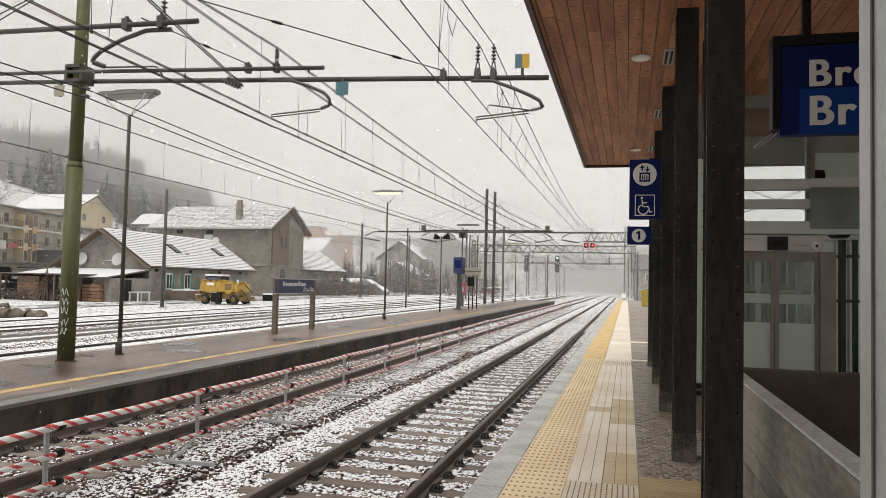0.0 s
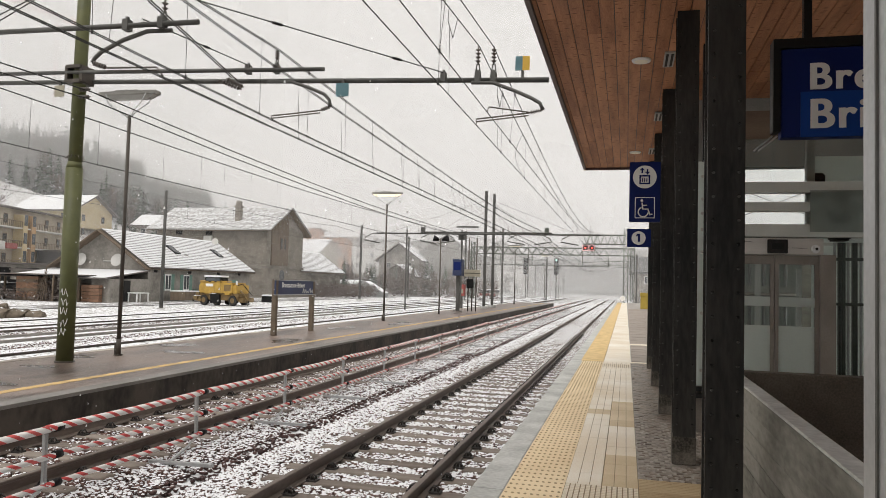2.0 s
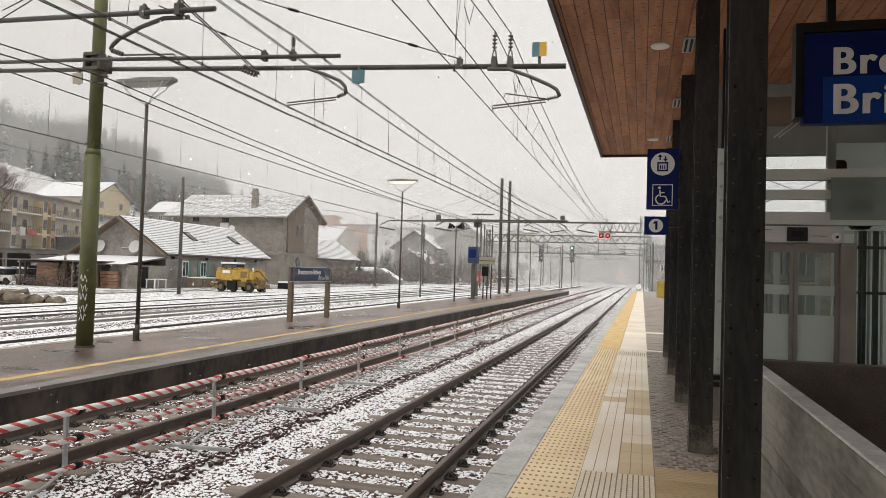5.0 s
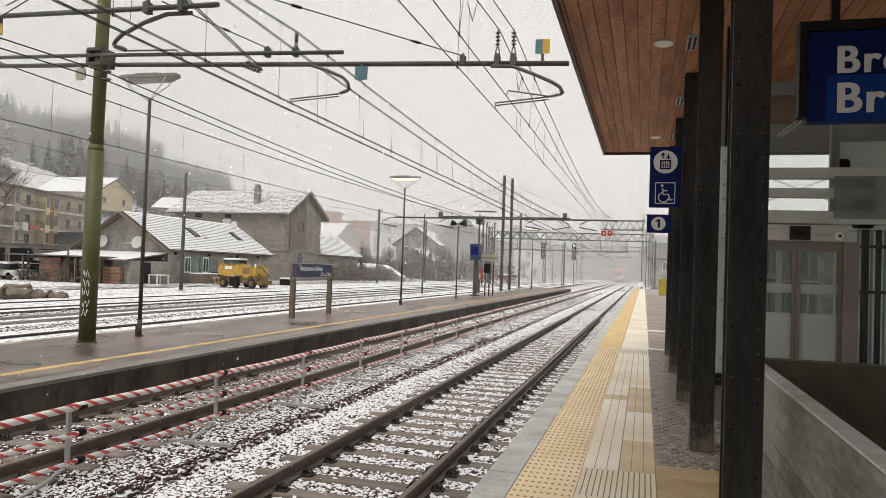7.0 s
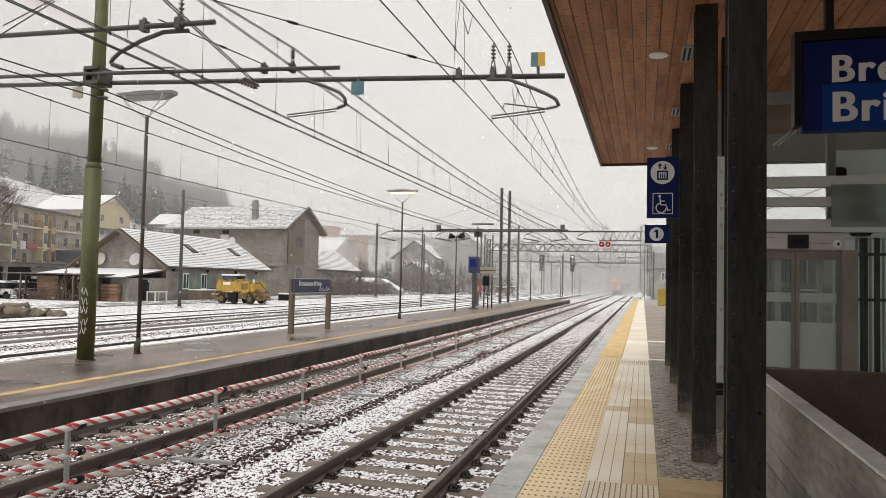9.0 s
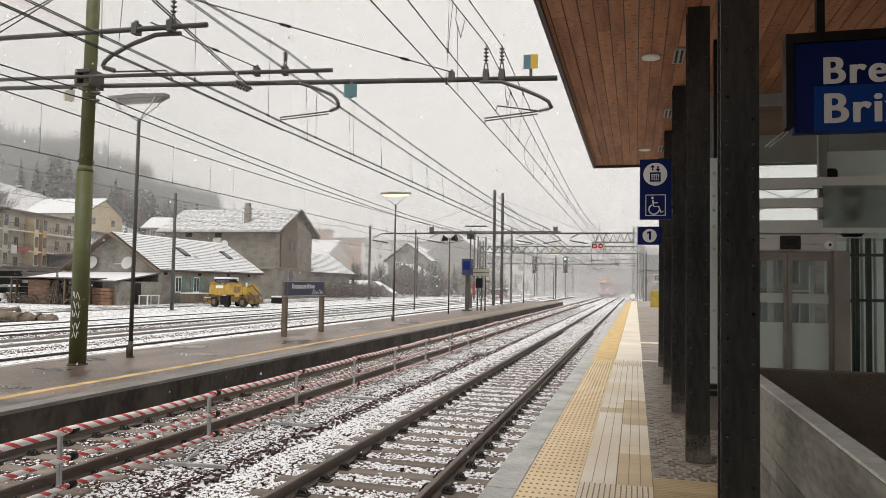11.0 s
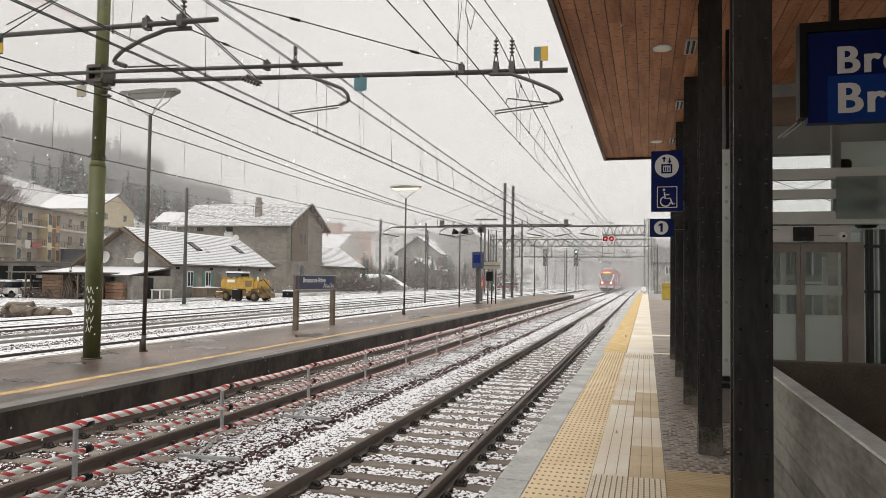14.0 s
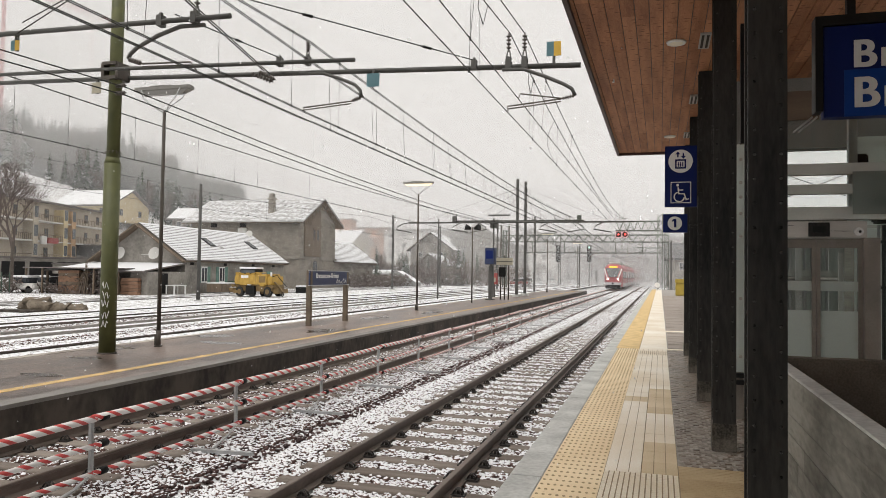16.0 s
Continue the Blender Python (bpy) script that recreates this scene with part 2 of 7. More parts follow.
def rail(parent, x, y0, y1, z=RAILTOP, steel=None):
    bm = bmesh.new()
    sec = rail_section()
    ends = [[bm.verts.new((x + a, y, z - 0.16 + b)) for a, b in sec] for y in (y0, y1)]
    for i in range(len(sec)):
        j = (i + 1) % len(sec)
        bm.faces.new((ends[0][i], ends[0][j], ends[1][j], ends[1][i]))
    bm.faces.new(ends[0]), bm.faces.new(ends[1][::-1])
    return part("rail", bm, steel or RAIL, parent)


def clip_mesh():
    """A spring clip on its ribbed plate."""
    bm = B((-0.075, 0.075, -0.06, 0.06, 0, 0.018))
    for y in (-0.03, 0.03):
        pipe(bm, [(-0.05 + 0.05 * (1 - math.cos(a)), y + 0.01 * math.sin(2 * a), 0.02 + 0.05 * math.sin(a)) for a in (0, 0.6, 1.2, 1.8, 2.4, 3.1)], 0.010, 6)
    bar(bm, (0, 0, 0.01), (0, 0, 0.075), 0.017, seg=6)
    return mesh("clip", bm, CLIP)


def sleeper_mesh(material=SLEEPER):
    bm = B((-1.25, 1.25, -0.12, 0.12, -0.14, 0))
    bmesh.ops.bevel(bm, geom=bm.edges[:], offset=0.012, segments=1, affect="EDGES")
    return mesh("sleeper", bm, material)


SLEEP, CLIPS = sleeper_mesh(), clip_mesh()


def track(x, y0, y1, clips, label, last=300, lift=0.0, steel=None, buried=0.0):
    t = thing("railway_track", label, "railway track", kind="structure")
    rail(t, x - 0.75, y0, y1, RAILTOP + lift - buried, steel), rail(t, x + 0.75, y0, y1, RAILTOP + lift, steel)
    first = y0 + (7.594 - y0) % 0.6
    z = RAILTOP + lift - 0.163
    n = min(last, int((y1 - first) / 0.6))
    pieces("sleeper", SLEEP, t, [pose(x + random.uniform(-0.02, 0.02), first + i * 0.6, z, 0, random.uniform(-0.4, 0.4), random.uniform(-0.6, 0.6)) for i in range(n)])
    pieces("clip", CLIPS, t, [pose(x + s * 0.75 + e * 0.125, first + (i + 55) * 0.6, z + 0.004, 0, 0, 0 if e > 0 else 180) for i in range(max(clips - 75, 0)) for s in (-1, 1) for e in (-1, 1)])
    return t


track(-2.925, -40.0, 420, 150, "running track on timber sleepers in snowy ballast", 260)
track(-7.10, -40.0, 420, 110, "track closed off by a striped barrier, rusty rails", 200)
for xx, zz, steel, deep in ((-15.55, 0.0, YARDRAIL, 0.0), (-20.45, 0.0, PALERAIL, 0.0), (-25.05, 0.02, YARDRAIL, 0.06), (-28.1, 0.02, YARDRAIL, 0.06)):
    track(xx, -40.0, 420, 0, "yard track half buried in snow", 110, zz, steel, deep)


def stone_shapes():
    g = (1 + 5 ** 0.5) / 2
    v = np.array([(-1, g, 0), (1, g, 0), (-1, -g, 0), (1, -g, 0), (0, -1, g), (0, 1, g), (0, -1, -g), (0, 1, -g), (g, 0, -1), (g, 0, 1), (-g, 0, -1), (-g, 0, 1)]) / 1.9
    f = np.array([(0, 11, 5), (0, 5, 1), (0, 1, 7), (0, 7, 10), (0, 10, 11), (1, 5, 9), (5, 11, 4), (11, 10, 2), (10, 7, 6), (7, 1, 8), (3, 9, 4), (3, 4, 2), (3, 2, 6), (3, 6, 8), (3, 8, 9), (4, 9, 5), (2, 4, 11), (6, 2, 10), (8, 6, 7), (9, 8, 1)])
    return v, f


def stones(name, places, sizes, material, label):
    """Loose stones joined into one mesh."""
    rng = np.random.default_rng(len(places))
    v, f = stone_shapes()
    k = len(places)
    jig = v[None] * rng.uniform(0.75, 1.25, (k, 12, 1)) * rng.uniform(0.6, 1.3, (k, 1, 3)) * sizes[:, None, None]
    a = rng.uniform(0, 6.28, k)
    c, s = np.cos(a)[:, None], np.sin(a)[:, None]
    w = np.stack([jig[..., 0] * c - jig[..., 1] * s, jig[..., 0] * s + jig[..., 1] * c, jig[..., 2] * 0.8], -1) + places[:, None]
    faces = (f[None] + 12 * np.arange(k)[:, None, None]).reshape(-1, 3)
    me = bpy.data.meshes.new(name)
    me.vertices.add(k * 12)
    me.vertices.foreach_set("co", w.astype(np.float32).ravel())
    me.loops.add(faces.size)
    me.loops.foreach_set("vertex_index", faces.astype(np.int32).ravel())
    me.polygons.add(len(faces))
    me.polygons.foreach_set("loop_start", np.arange(0, faces.size, 3, dtype=np.int32))
    me.update(calc_edges=True)
    me.materials.append(material)
    return tagged(new(name, me), label, "ballast", kind="stuff")


def bed_height(x):
    """The ballast's cross-section: a crest at each track and a dip between them."""
    a = -0.735 - 0.16 * np.clip((np.abs(x + 2.925) - 1.45) / 0.7, 0, 1) ** 1.3
    b = -0.745 - 0.16 * np.clip((np.abs(x + 7.10) - 1.35) / 0.8, 0, 1) ** 1.3
    return np.maximum(a, b)


BALLAST_BARE = surf("bare_ballast", (0.035, 0.018, 0.017), (0.12, 0.07, 0.062), 6, 0.9, snow=(0.62, 6.0), vary=0.5, island=True)


def scatter(name, x0, x1, y0, y1, per, material, label, seed, size=(0.024, 0.042), level=None):
    rng = np.random.default_rng(seed)
    n = int((x1 - x0) * (y1 - y0) * per)
    u = rng.uniform(0, 1, n)
    p = np.stack([rng.uniform(x0, x1, n), y0 + (y1 - y0) * u, np.zeros(n)], 1)
    r = rng.uniform(*size, n) * (1 + 0.4 * u)
    p[:, 2] = (bed_height(p[:, 0]) if level is None else level) - 0.012 + rng.uniform(-0.012, 0.014, n)
    # keep the tops of the sleepers mostly clear
    ph = np.abs((p[:, 1] - 7.594 + 0.3) % 0.6 - 0.3)
    for cx in (-2.925, -7.10):
        on = (ph < 0.135) & (np.abs(p[:, 0] - cx) < 1.24)
        keep = ~on | (rng.uniform(0, 1, n) < (0.05 if cx > -5 else 0.55))
        rails = (np.abs(np.abs(p[:, 0] - cx) - 0.75) < 0.10)
        keep &= ~rails
        p, r, ph, u = p[keep], r[keep], ph[keep], u[keep]
        n = len(p)
    return stones(name, p, r, material, label)


YARDBED = surf("yard_bed", (0.05, 0.04, 0.036), (0.16, 0.13, 0.115), 2, 0.95, bump=0.6, fine=20, snow=(0.72, 7.0))
ROADMAT = surf("slushy_asphalt", (0.10, 0.095, 0.09), (0.20, 0.19, 0.18), 0.8, 0.7, snow=(0.42, 1.2))


def beds():
    bm = bmesh.new()
    xs = np.linspace(-8.75, -1.15, 60)
    rows = []
    for y in (-42, 60, 160, 420):
        rows.append([bm.verts.new((x, y, float(bed_height(x)) - 0.03)) for x in xs])
    for r, q in zip(rows, rows[1:]):
        for i in range(len(xs) - 1):
            bm.faces.new((r[i], r[i + 1], q[i + 1], q[i]))
    solid("ballast_bed", bm, BED, "ballast bed of crushed stone under light snow", "ballast", "structure")
    scatter("ballast", -5.0, -1.22, 4.6, 17, 640, BALLAST, "snow-dusted crushed stone ballast", 1)
    scatter("ballast", -4.92, -1.22, 17, 46, 270, BALLAST, "snow-dusted crushed stone ballast", 2, (0.035, 0.055))
    scatter("ballast", -4.92, -1.22, 46, 110, 95, BALLAST, "snow-dusted crushed stone ballast", 12, (0.055, 0.085))
    scatter("ballast", -8.6, -5.2, 26, 100, 90, BALLAST, "snow-dusted crushed stone ballast", 13, (0.05, 0.08))
    scatter("ballast", -6.0, -5.30, 5.5, 24, 680, BALLAST, "snow-dusted crushed stone ballast", 3)
    scatter("ballast", -6.0, -5.36, 24, 46, 280, BALLAST, "snow-dusted crushed stone ballast", 4, (0.035, 0.055))
    scatter("ballast", -5.40, -4.90, 5.5, 40, 170, BALLAST_BARE, "bare rust-brown ballast along a cable trench", 5)
    for x0, x1, seed in ((-19.0, -16.45, 21), (-22.9, -21.3, 22)):
        scatter("ballast", x0, x1, 12, 60, 75, BALLAST, "snow-dusted crushed stone beside the yard tracks", seed, (0.03, 0.06), level=-0.64)
    scatter("ballast", -8.65, -5.9, 6.0, 26, 420, BALLAST_RUST, "rust-brown ballast with a little snow", 6, (0.026, 0.05))


beds()
for xx, ww, top in ((-15.55, 2.2, -0.625), (-20.45, 2.2, -0.655), (-25.05, 1.5, -0.595), (-28.1, 1.5, -0.590)):
    strip("ballast_bed", xx - ww, xx + ww, -42, 330, -0.78, top, YARDBED, "yard track bed of dark stone and snow", "ballast")
strip("yard_road", -41.6, -37.6, 10, 200, -0.70, -0.645, ROADMAT, "slushy grey yard road", "road")


# ---- near platform ----
def platform_one():
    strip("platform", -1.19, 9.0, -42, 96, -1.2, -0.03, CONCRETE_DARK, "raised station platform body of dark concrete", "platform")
    edge = thing("platform_edge", "pale grey concrete coping along the platform edge", "kerb", kind="structure")
    me = mesh("slab", B((-0.15, 0.115, -0.995, 0.995, -0.12, 0.0), bevel=0.006), CONCRETE)
    pieces("slab", me, edge, [pose(-1.04, -41 + 2 * i, random.uniform(-0.002, 0.0)) for i in range(69)])


platform_one()
PALEPAINT = surf("worn_pale_yellow_paint", (0.40, 0.27, 0.12), (0.70, 0.48, 0.20), 3, 0.7, half=0.12)
OLDPAINT = surf("flaked_white_paint", (0.16, 0.13, 0.11), (0.52, 0.48, 0.42), 2.5, 0.7, stretch=(1, 0.3, 1), half=0.12)
COPING = surf("worn_coping", (0.14, 0.13, 0.12), (0.26, 0.24, 0.225), 1.5, 0.6, bump=0.2)
strip("platform", -13.12, -8.72, -42, 92, -1.0, P2, WET, "low middle platform of wet dark asphalt", "platform")
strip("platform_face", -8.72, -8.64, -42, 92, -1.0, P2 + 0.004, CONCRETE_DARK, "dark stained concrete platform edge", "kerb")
strip("platform_coping", -8.95, -8.63, -42, 92, P2 - 0.05, P2 + 0.008, COPING, "worn pale concrete coping of the middle platform", "kerb")
strip("painted_line", -9.78, -9.57, -42, 92, P2 - 0.02, P2 + 0.004, PALEPAINT, "worn yellow safety line on the wet platform", "line")


strip("platform_coping", -13.14, -12.86, -42, 92, P2 - 0.05, P2 + 0.006, OLDPAINT, "pale worn line along the far platform edge", "kerb")


def puddles():
    """Thin sheets of melt water and dark repair patches on the middle platform."""
    rng = random.Random(31)
    for x, y, a, b in ((-11.7, 12.9, 0.55, 0.16), (-12.5, 14.8, 0.5, 0.3), (-10.6, 10.6, 0.5, 0.18), (-11.0, 16.9, 0.7, 0.3), (-12.3, 18.6, 0.5, 0.6), (-10.4, 21.5, 0.4, 0.9), (-11.5, 29.0, 0.5, 1.3), (-10.6, 34.0, 0.4, 1.5)):
        bm = bmesh.new()
        ring = []
        for k in range(18):
            q = k * math.pi / 9
            r = rng.uniform(0.65, 1.15)
            ring.append((x + a * r * math.cos(q), y + b * r * math.sin(q)))
        top = [bm.verts.new((p, q, P2 + 0.004)) for p, q in ring]
        low = [bm.verts.new((p, q, P2 - 0.01)) for p, q in ring]
        bm.faces.new(top), bm.faces.new(low[::-1])
        for k in range(18):
            j = (k + 1) % 18
            bm.faces.new((low[k], low[j], top[j], top[k]))
        solid("puddle", bm, MELT, "shallow dark puddle of melt water on the asphalt", "puddle", "structure")


MELT = surf("melt_water", (0.035, 0.027, 0.023), (0.075, 0.058, 0.048), 2.0, 0.16, spec=0.6)
puddles()


# ---- canopy ----
def canopy():
    bm = bmesh.new()
    x = -1.005
    while x < 6.0:
        end = 16.88 if x < 0.70 else 11.20
        y = -7.5 - random.uniform(0, 0.5)
        while y < end:
            e = min(y + random.uniform(2.4, 4.6), end)
            box(bm, max(x + 0.005, -0.903), x + 0.140, y + 0.001, e - 0.001, 4.38 + random.uniform(0, 0.003), 4.40)
            y = e
        x += 0.145
    solid("ceiling", bm, LARCH, "canopy soffit of warm larch boards with knots", "ceiling", "structure")
    # unseen reach to x 6.2 and y -8 is sized to shade the soffit
    solid("canopy_roof", B((-0.93, 0.80, -8, 16.92, 4.402, 4.62), (0.801, 6.2, -8, 11.22, 4.402, 4.62)), FASCIA, "dark canopy roof slab", "roof", "structure")
    solid("canopy_fascia", B((-0.955, -0.905, -8, 16.94, 4.33, 4.60), (-0.905, 0.80, 16.885, 16.94, 4.33, 4.60)), FASCIA, "thin dark red metal canopy fascia", "trim", "structure")
    # grey glass roof over the lift
    r = thing("glass_roof", "grey glass roof on thin steel bars over the lift", "roof", kind="structure")
    for k in range(4):
        part("pane", B((0.81 + 1.3 * k, 2.07 + 1.3 * k, 11.24, 16.9, 4.44, 4.452)), SMOKED, r)
        part("glazing_bar", B((2.075 + 1.3 * k, 2.105 + 1.3 * k, 11.24, 16.9, 4.38, 4.46)), GREYPOLE, r)
    for y in (11.6, 14.2, 16.85):
        part("purlin", B((0.81, 6.0, y, y + 0.06, 4.30, 4.378)), GREYPOLE, r)


SMOKED = glass("smoked_pane", (0.84, 0.87, 0.86))
canopy()


BOLT = surf("blackened_bolt", (0.006, 0.006, 0.006), (0.075, 0.072, 0.07), 9, 0.28, 0.6, vary=0.7)
SCUFFED = surf("scuffed_steel", (0.03, 0.027, 0.023), (0.17, 0.15, 0.125), 4, 0.6, half=0.12, spec=0.2)


def pillar():
    p = thing("pillar", "dark raw steel canopy pillar with rows of bolts", "pillar", pose(0.58, 7.52, 0), "canopy pillars")
    part("front_plate", B((-0.113, 0.094, -0.10, -0.085, 0.0, 4.38)), STEEL, p)
    part("back_plate", B((-0.113, 0.094, 0.085, 0.10, 0.0, 4.38)), STEEL, p)
    part("web", B((-0.100, -0.085, -0.083, 0.083, 0, 4.38), (0.066, 0.081, -0.083, 0.083, 0, 4.38)), STEEL, p)
    part("shoe", B((-0.118, 0.099, -0.106, 0.106, 0.0, 0.26), bevel=0.004), SCUFFED, p)
    me = bmesh.new()
    bar(me, (0, 0, 0), (0, -0.004, 0), 0.010, 0.005)
    me = mesh("bolt", me, BOLT)
    pieces("bolt", me, p, [pose(-0.101, s * 0.055, 0.17 + 0.140 * i, 0, 0, 270) for i in range(2, 29) for s in (-1, 1)])
    pieces("bolt", me, p, [pose(-0.0095 + s * 0.070, -0.101, 0.10 + 0.140 * i) for i in range(2, 30) for s in (-1, 1)])
    return p


first = pillar()
for y in (4.62, 10.42, 13.35, 16.2):
    copy_thing(first, pose(0.58, y, 0))


# next post of the pillar row, in a paler grey than the others
def grey_post():
    p = thing("pillar", "pale grey steel canopy post", "pillar", pose(0.58, 1.50, 0))
    part("shaft", B((-0.12, 0.12, -0.1, 0.1, 0, 4.38), bevel=0.02), GALV, p)
    part("seam", B((-0.124, -0.119, -0.01, 0.0, 0, 4.37)), GREYPOLE, p)


grey_post()


# ---- paving of the near platform ----
# dark stud colour: the studs' shading painted in together with dirt
STUD = surf("shaded_grimy_stud", (0.26, 0.19, 0.10), (0.46, 0.35, 0.20), 5, 0.8)
# darker bed colour paints shade between the ribs so they stand out
GROOVE = surf("shaded_tile_groove", (0.20, 0.15, 0.09), (0.38, 0.30, 0.19), 3, 0.85)
def stud_tile():
    bm = B((-0.23, 0.23, -0.198, 0.198, -0.03, 0.0))
    for i in range(9):
        for j in range(3):
            x, y = -0.204 + i * 0.051, -0.1333 + j * 0.1333
            bar(bm, (x, y, -0.001), (x, y, 0.006), 0.0145, 0.010, 6)
    me = mesh("tile", bm, YELLOW)
    me.materials.append(STUD)
    for p in me.polygons[6:]:
        p.material_index = 1
    return me


def grooved(bm, material):
    """Raised faces in the tile's colour over a sunk bed, painted dark as groove shade."""
    me = mesh("tile", bm, GROOVE)
    me.materials.append(material)
    for p in me.polygons[6:]:
        p.material_index = 1
    return me


def ribbed_tile(w, d, n, across, material):
    """A guiding tile: ribs along the platform, or across it."""
    bm = B((-w / 2, w / 2, -d / 2 + 0.002, d / 2 - 0.002, -0.03, -0.004))
    for i in range(n):
        c = ((i + 0.5) / n - 0.5)
        if across:
            box(bm, -w / 2 + 0.004, w / 2 - 0.004, c * d - d / n * 0.42, c * d + d / n * 0.42, -0.006, 0.0)
        else:
            box(bm, c * w - w / n * 0.465, c * w + w / n * 0.465, -d / 2 + 0.0012, d / 2 - 0.0012, -0.006, 0.0)
    return grooved(bm, material)


def dotted_tile(w, d, material):
    bm = B((-w / 2, w / 2, -d / 2 + 0.002, d / 2 - 0.002, -0.03, -0.004))
    for i in range(14):
        for j in range(8):
            c = Vector(((i + 0.5) / 14 * w - w / 2, (j + 0.5) / 8 * d - d / 2, 0))
            box(bm, c.x - 0.016, c.x + 0.016, c.y - 0.019, c.y + 0.019, -0.006, 0.0)
    return grooved(bm, material)


def paving():
    f = thing("tactile_paving", "yellow studded and cream ribbed tactile tiles", "paving", kind="structure")
    pieces("tile", stud_tile(), f, [pose(-0.69, -7.0 + 0.4 * i, random.uniform(-0.001, 0.001)) for i in range(61)])
    rib, old, dot, cross = ribbed_tile(0.298, 0.4, 3, False, CREAM), ribbed_tile(0.298, 0.4, 3, False, STAINED), dotted_tile(0.598, 0.4, CREAM), ribbed_tile(0.56, 0.4, 8, True, TAN)
    for i in range(61):
        y = -7.0 + 0.4 * i
        if 5.75 < y < 6.3 or 15.9 < y < 16.7:
            pieces("tile", dot, f, [pose(-0.16, y, random.uniform(-0.001, 0.001))])
            continue
        for k in (0, 1):
            worn = (k and (6.3 < y < 7.5 or 9.0 < y < 11.3)) or (not k and 9.8 < y < 10.5)
            pieces("tile", old if worn else rib, f, [pose(-0.31 + 0.3 * k, y, random.uniform(-0.001, 0.001))])
    pieces("tile", cross, f, [pose(0.42, 5.73 + 0.4 * i, 0) for i in range(3)])
    # beyond the canopy the bands go on as plain painted slabs
    part("yellow_band", B((-0.96, -0.46, 17.2, 95, -0.03, 0.0)), YPAINT, f)
    pl = mesh("slab", B((-0.30, 0.30, -0.595, 0.595, -0.03, 0.0), bevel=0.003), CREAM)
    pieces("slab", pl, f, [pose(-0.15, 17.8 + 1.2 * i, 0) for i in range(64)])
    c = thing("cobble_paving", "dark porphyry cobbles with pale sandy joints", "paving", kind="structure")
    part("joint", B((0.14, 3.0, -8, 17.2, -0.03, -0.006)), JOINT, c)
    bm = B((-0.0395, 0.0395, -0.042, 0.042, -0.05, 0.0))
    bmesh.ops.bevel(bm, geom=bm.edges[:], offset=0.012, segments=1, affect="EDGES")
    cob = mesh("cobble", bm, COBBLE)
    spots = []
    for j in range(112):
        y = 6.785 + 0.094 * j
        for i in range(9):
            x = 0.185 + 0.094 * i + (0.047 if j % 2 else 0)
            spots.append((x + random.uniform(-0.007, 0.007), y + random.uniform(-0.007, 0.007)))
    pieces("cobble", cob, c, [pose(x, y, random.uniform(-0.006, 0.001), random.uniform(-3, 3), random.uniform(-3, 3), random.uniform(-9, 9)) for x, y in spots[:300]])
    bm = bmesh.new()
    for x, y in spots[300:]:
        h = random.uniform(-0.006, 0.001)
        box(bm, x - 0.0395, x + 0.0395, y - 0.043, y + 0.043, -0.05, h)
    tagged(part("cobbles", bm, COBBLE_J, c), kind="stuff")
    for y0, y1, w in ((17.16, 17.40, 1.6), (22.7, 23.2, 1.6)):
        solid("pale_channel", B((0.152, w, y0, y1, -0.02, 0.004)), CREAM, "pale cross channel in the platform paving", "paving", "structure")
    s = thing("slab_paving", "brown-grey porphyry slabs with snow in their joints", "paving", kind="structure")
    part("joint", B((0.151, 9.0, 17.2, 95, -0.03, -0.01)), SNOWJOINT, s)
    me = mesh("slab", B((-0.49, 0.49, -0.29, 0.29, -0.04, 0.0), bevel=0.004), PAVER)
    pieces("slab", me, s, [pose(0.66 + i * 1.0, 17.7 + 0.6 * j + (0.2 if j % 3 == 0 else 0), random.uniform(-0.004, 0.0)) for j in range(80) for i in range(2)])


STAINED = surf("stained_cream_tile", (0.50, 0.37, 0.20), (0.70, 0.58, 0.40), 1.6, 0.6, bump=0.1, vary=0.1, world_space=True)
TAN = surf("tan_tile", (0.36, 0.25, 0.13), (0.52, 0.40, 0.24), 2, 0.7, bump=0.1, vary=0.2)
COBBLE_J = surf("porphyry_cobble_row", (0.085, 0.064, 0.048), (0.25, 0.195, 0.15), 3, 0.42, bump=0.3, vary=0.2, island=True)
SNOWJOINT = surf("snowy_joint", (0.24, 0.22, 0.20), (0.42, 0.39, 0.36), 1, 0.9)
paving()


# ---- striped works barrier beside the closed track ----
def striped():
    m = surf("red_white_stripes", (0.70, 0.68, 0.66), (0.82, 0.81, 0.79), 6, 0.45)
    n, l = m.node_tree.nodes, m.node_tree.links
    co = n.new("ShaderNodeTexCoord")
    dot = n.new("ShaderNodeVectorMath")
    dot.operation = "DOT_PRODUCT"
    dot.inputs[1].default_value = (0, 4.3, 9.0)
    l.new(co.outputs["Object"], dot.inputs[0])
    fr = n.new("ShaderNodeMath")
    fr.operation = "FRACT"
    l.new(dot.outputs["Value"], fr.inputs[0])
    lt = n.new("ShaderNodeMath")
    lt.operation = "LESS_THAN"
    lt.inputs[1].default_value = 0.37
    l.new(fr.outputs[0], lt.inputs[0])
    mx = n.new("ShaderNodeMix")
    mx.data_type = "RGBA"
    b = n["Principled BSDF"]
    l.new(b.inputs["Base Color"].links[0].from_socket, mx.inputs[6])
    mx.inputs[7].default_value = (0.55, 0.065, 0.06, 1)
    l.new(lt.outputs[0], mx.inputs[0])
    l.new(mx.outputs[2], b.inputs["Base Color"])
    return m


STRIPES = striped()


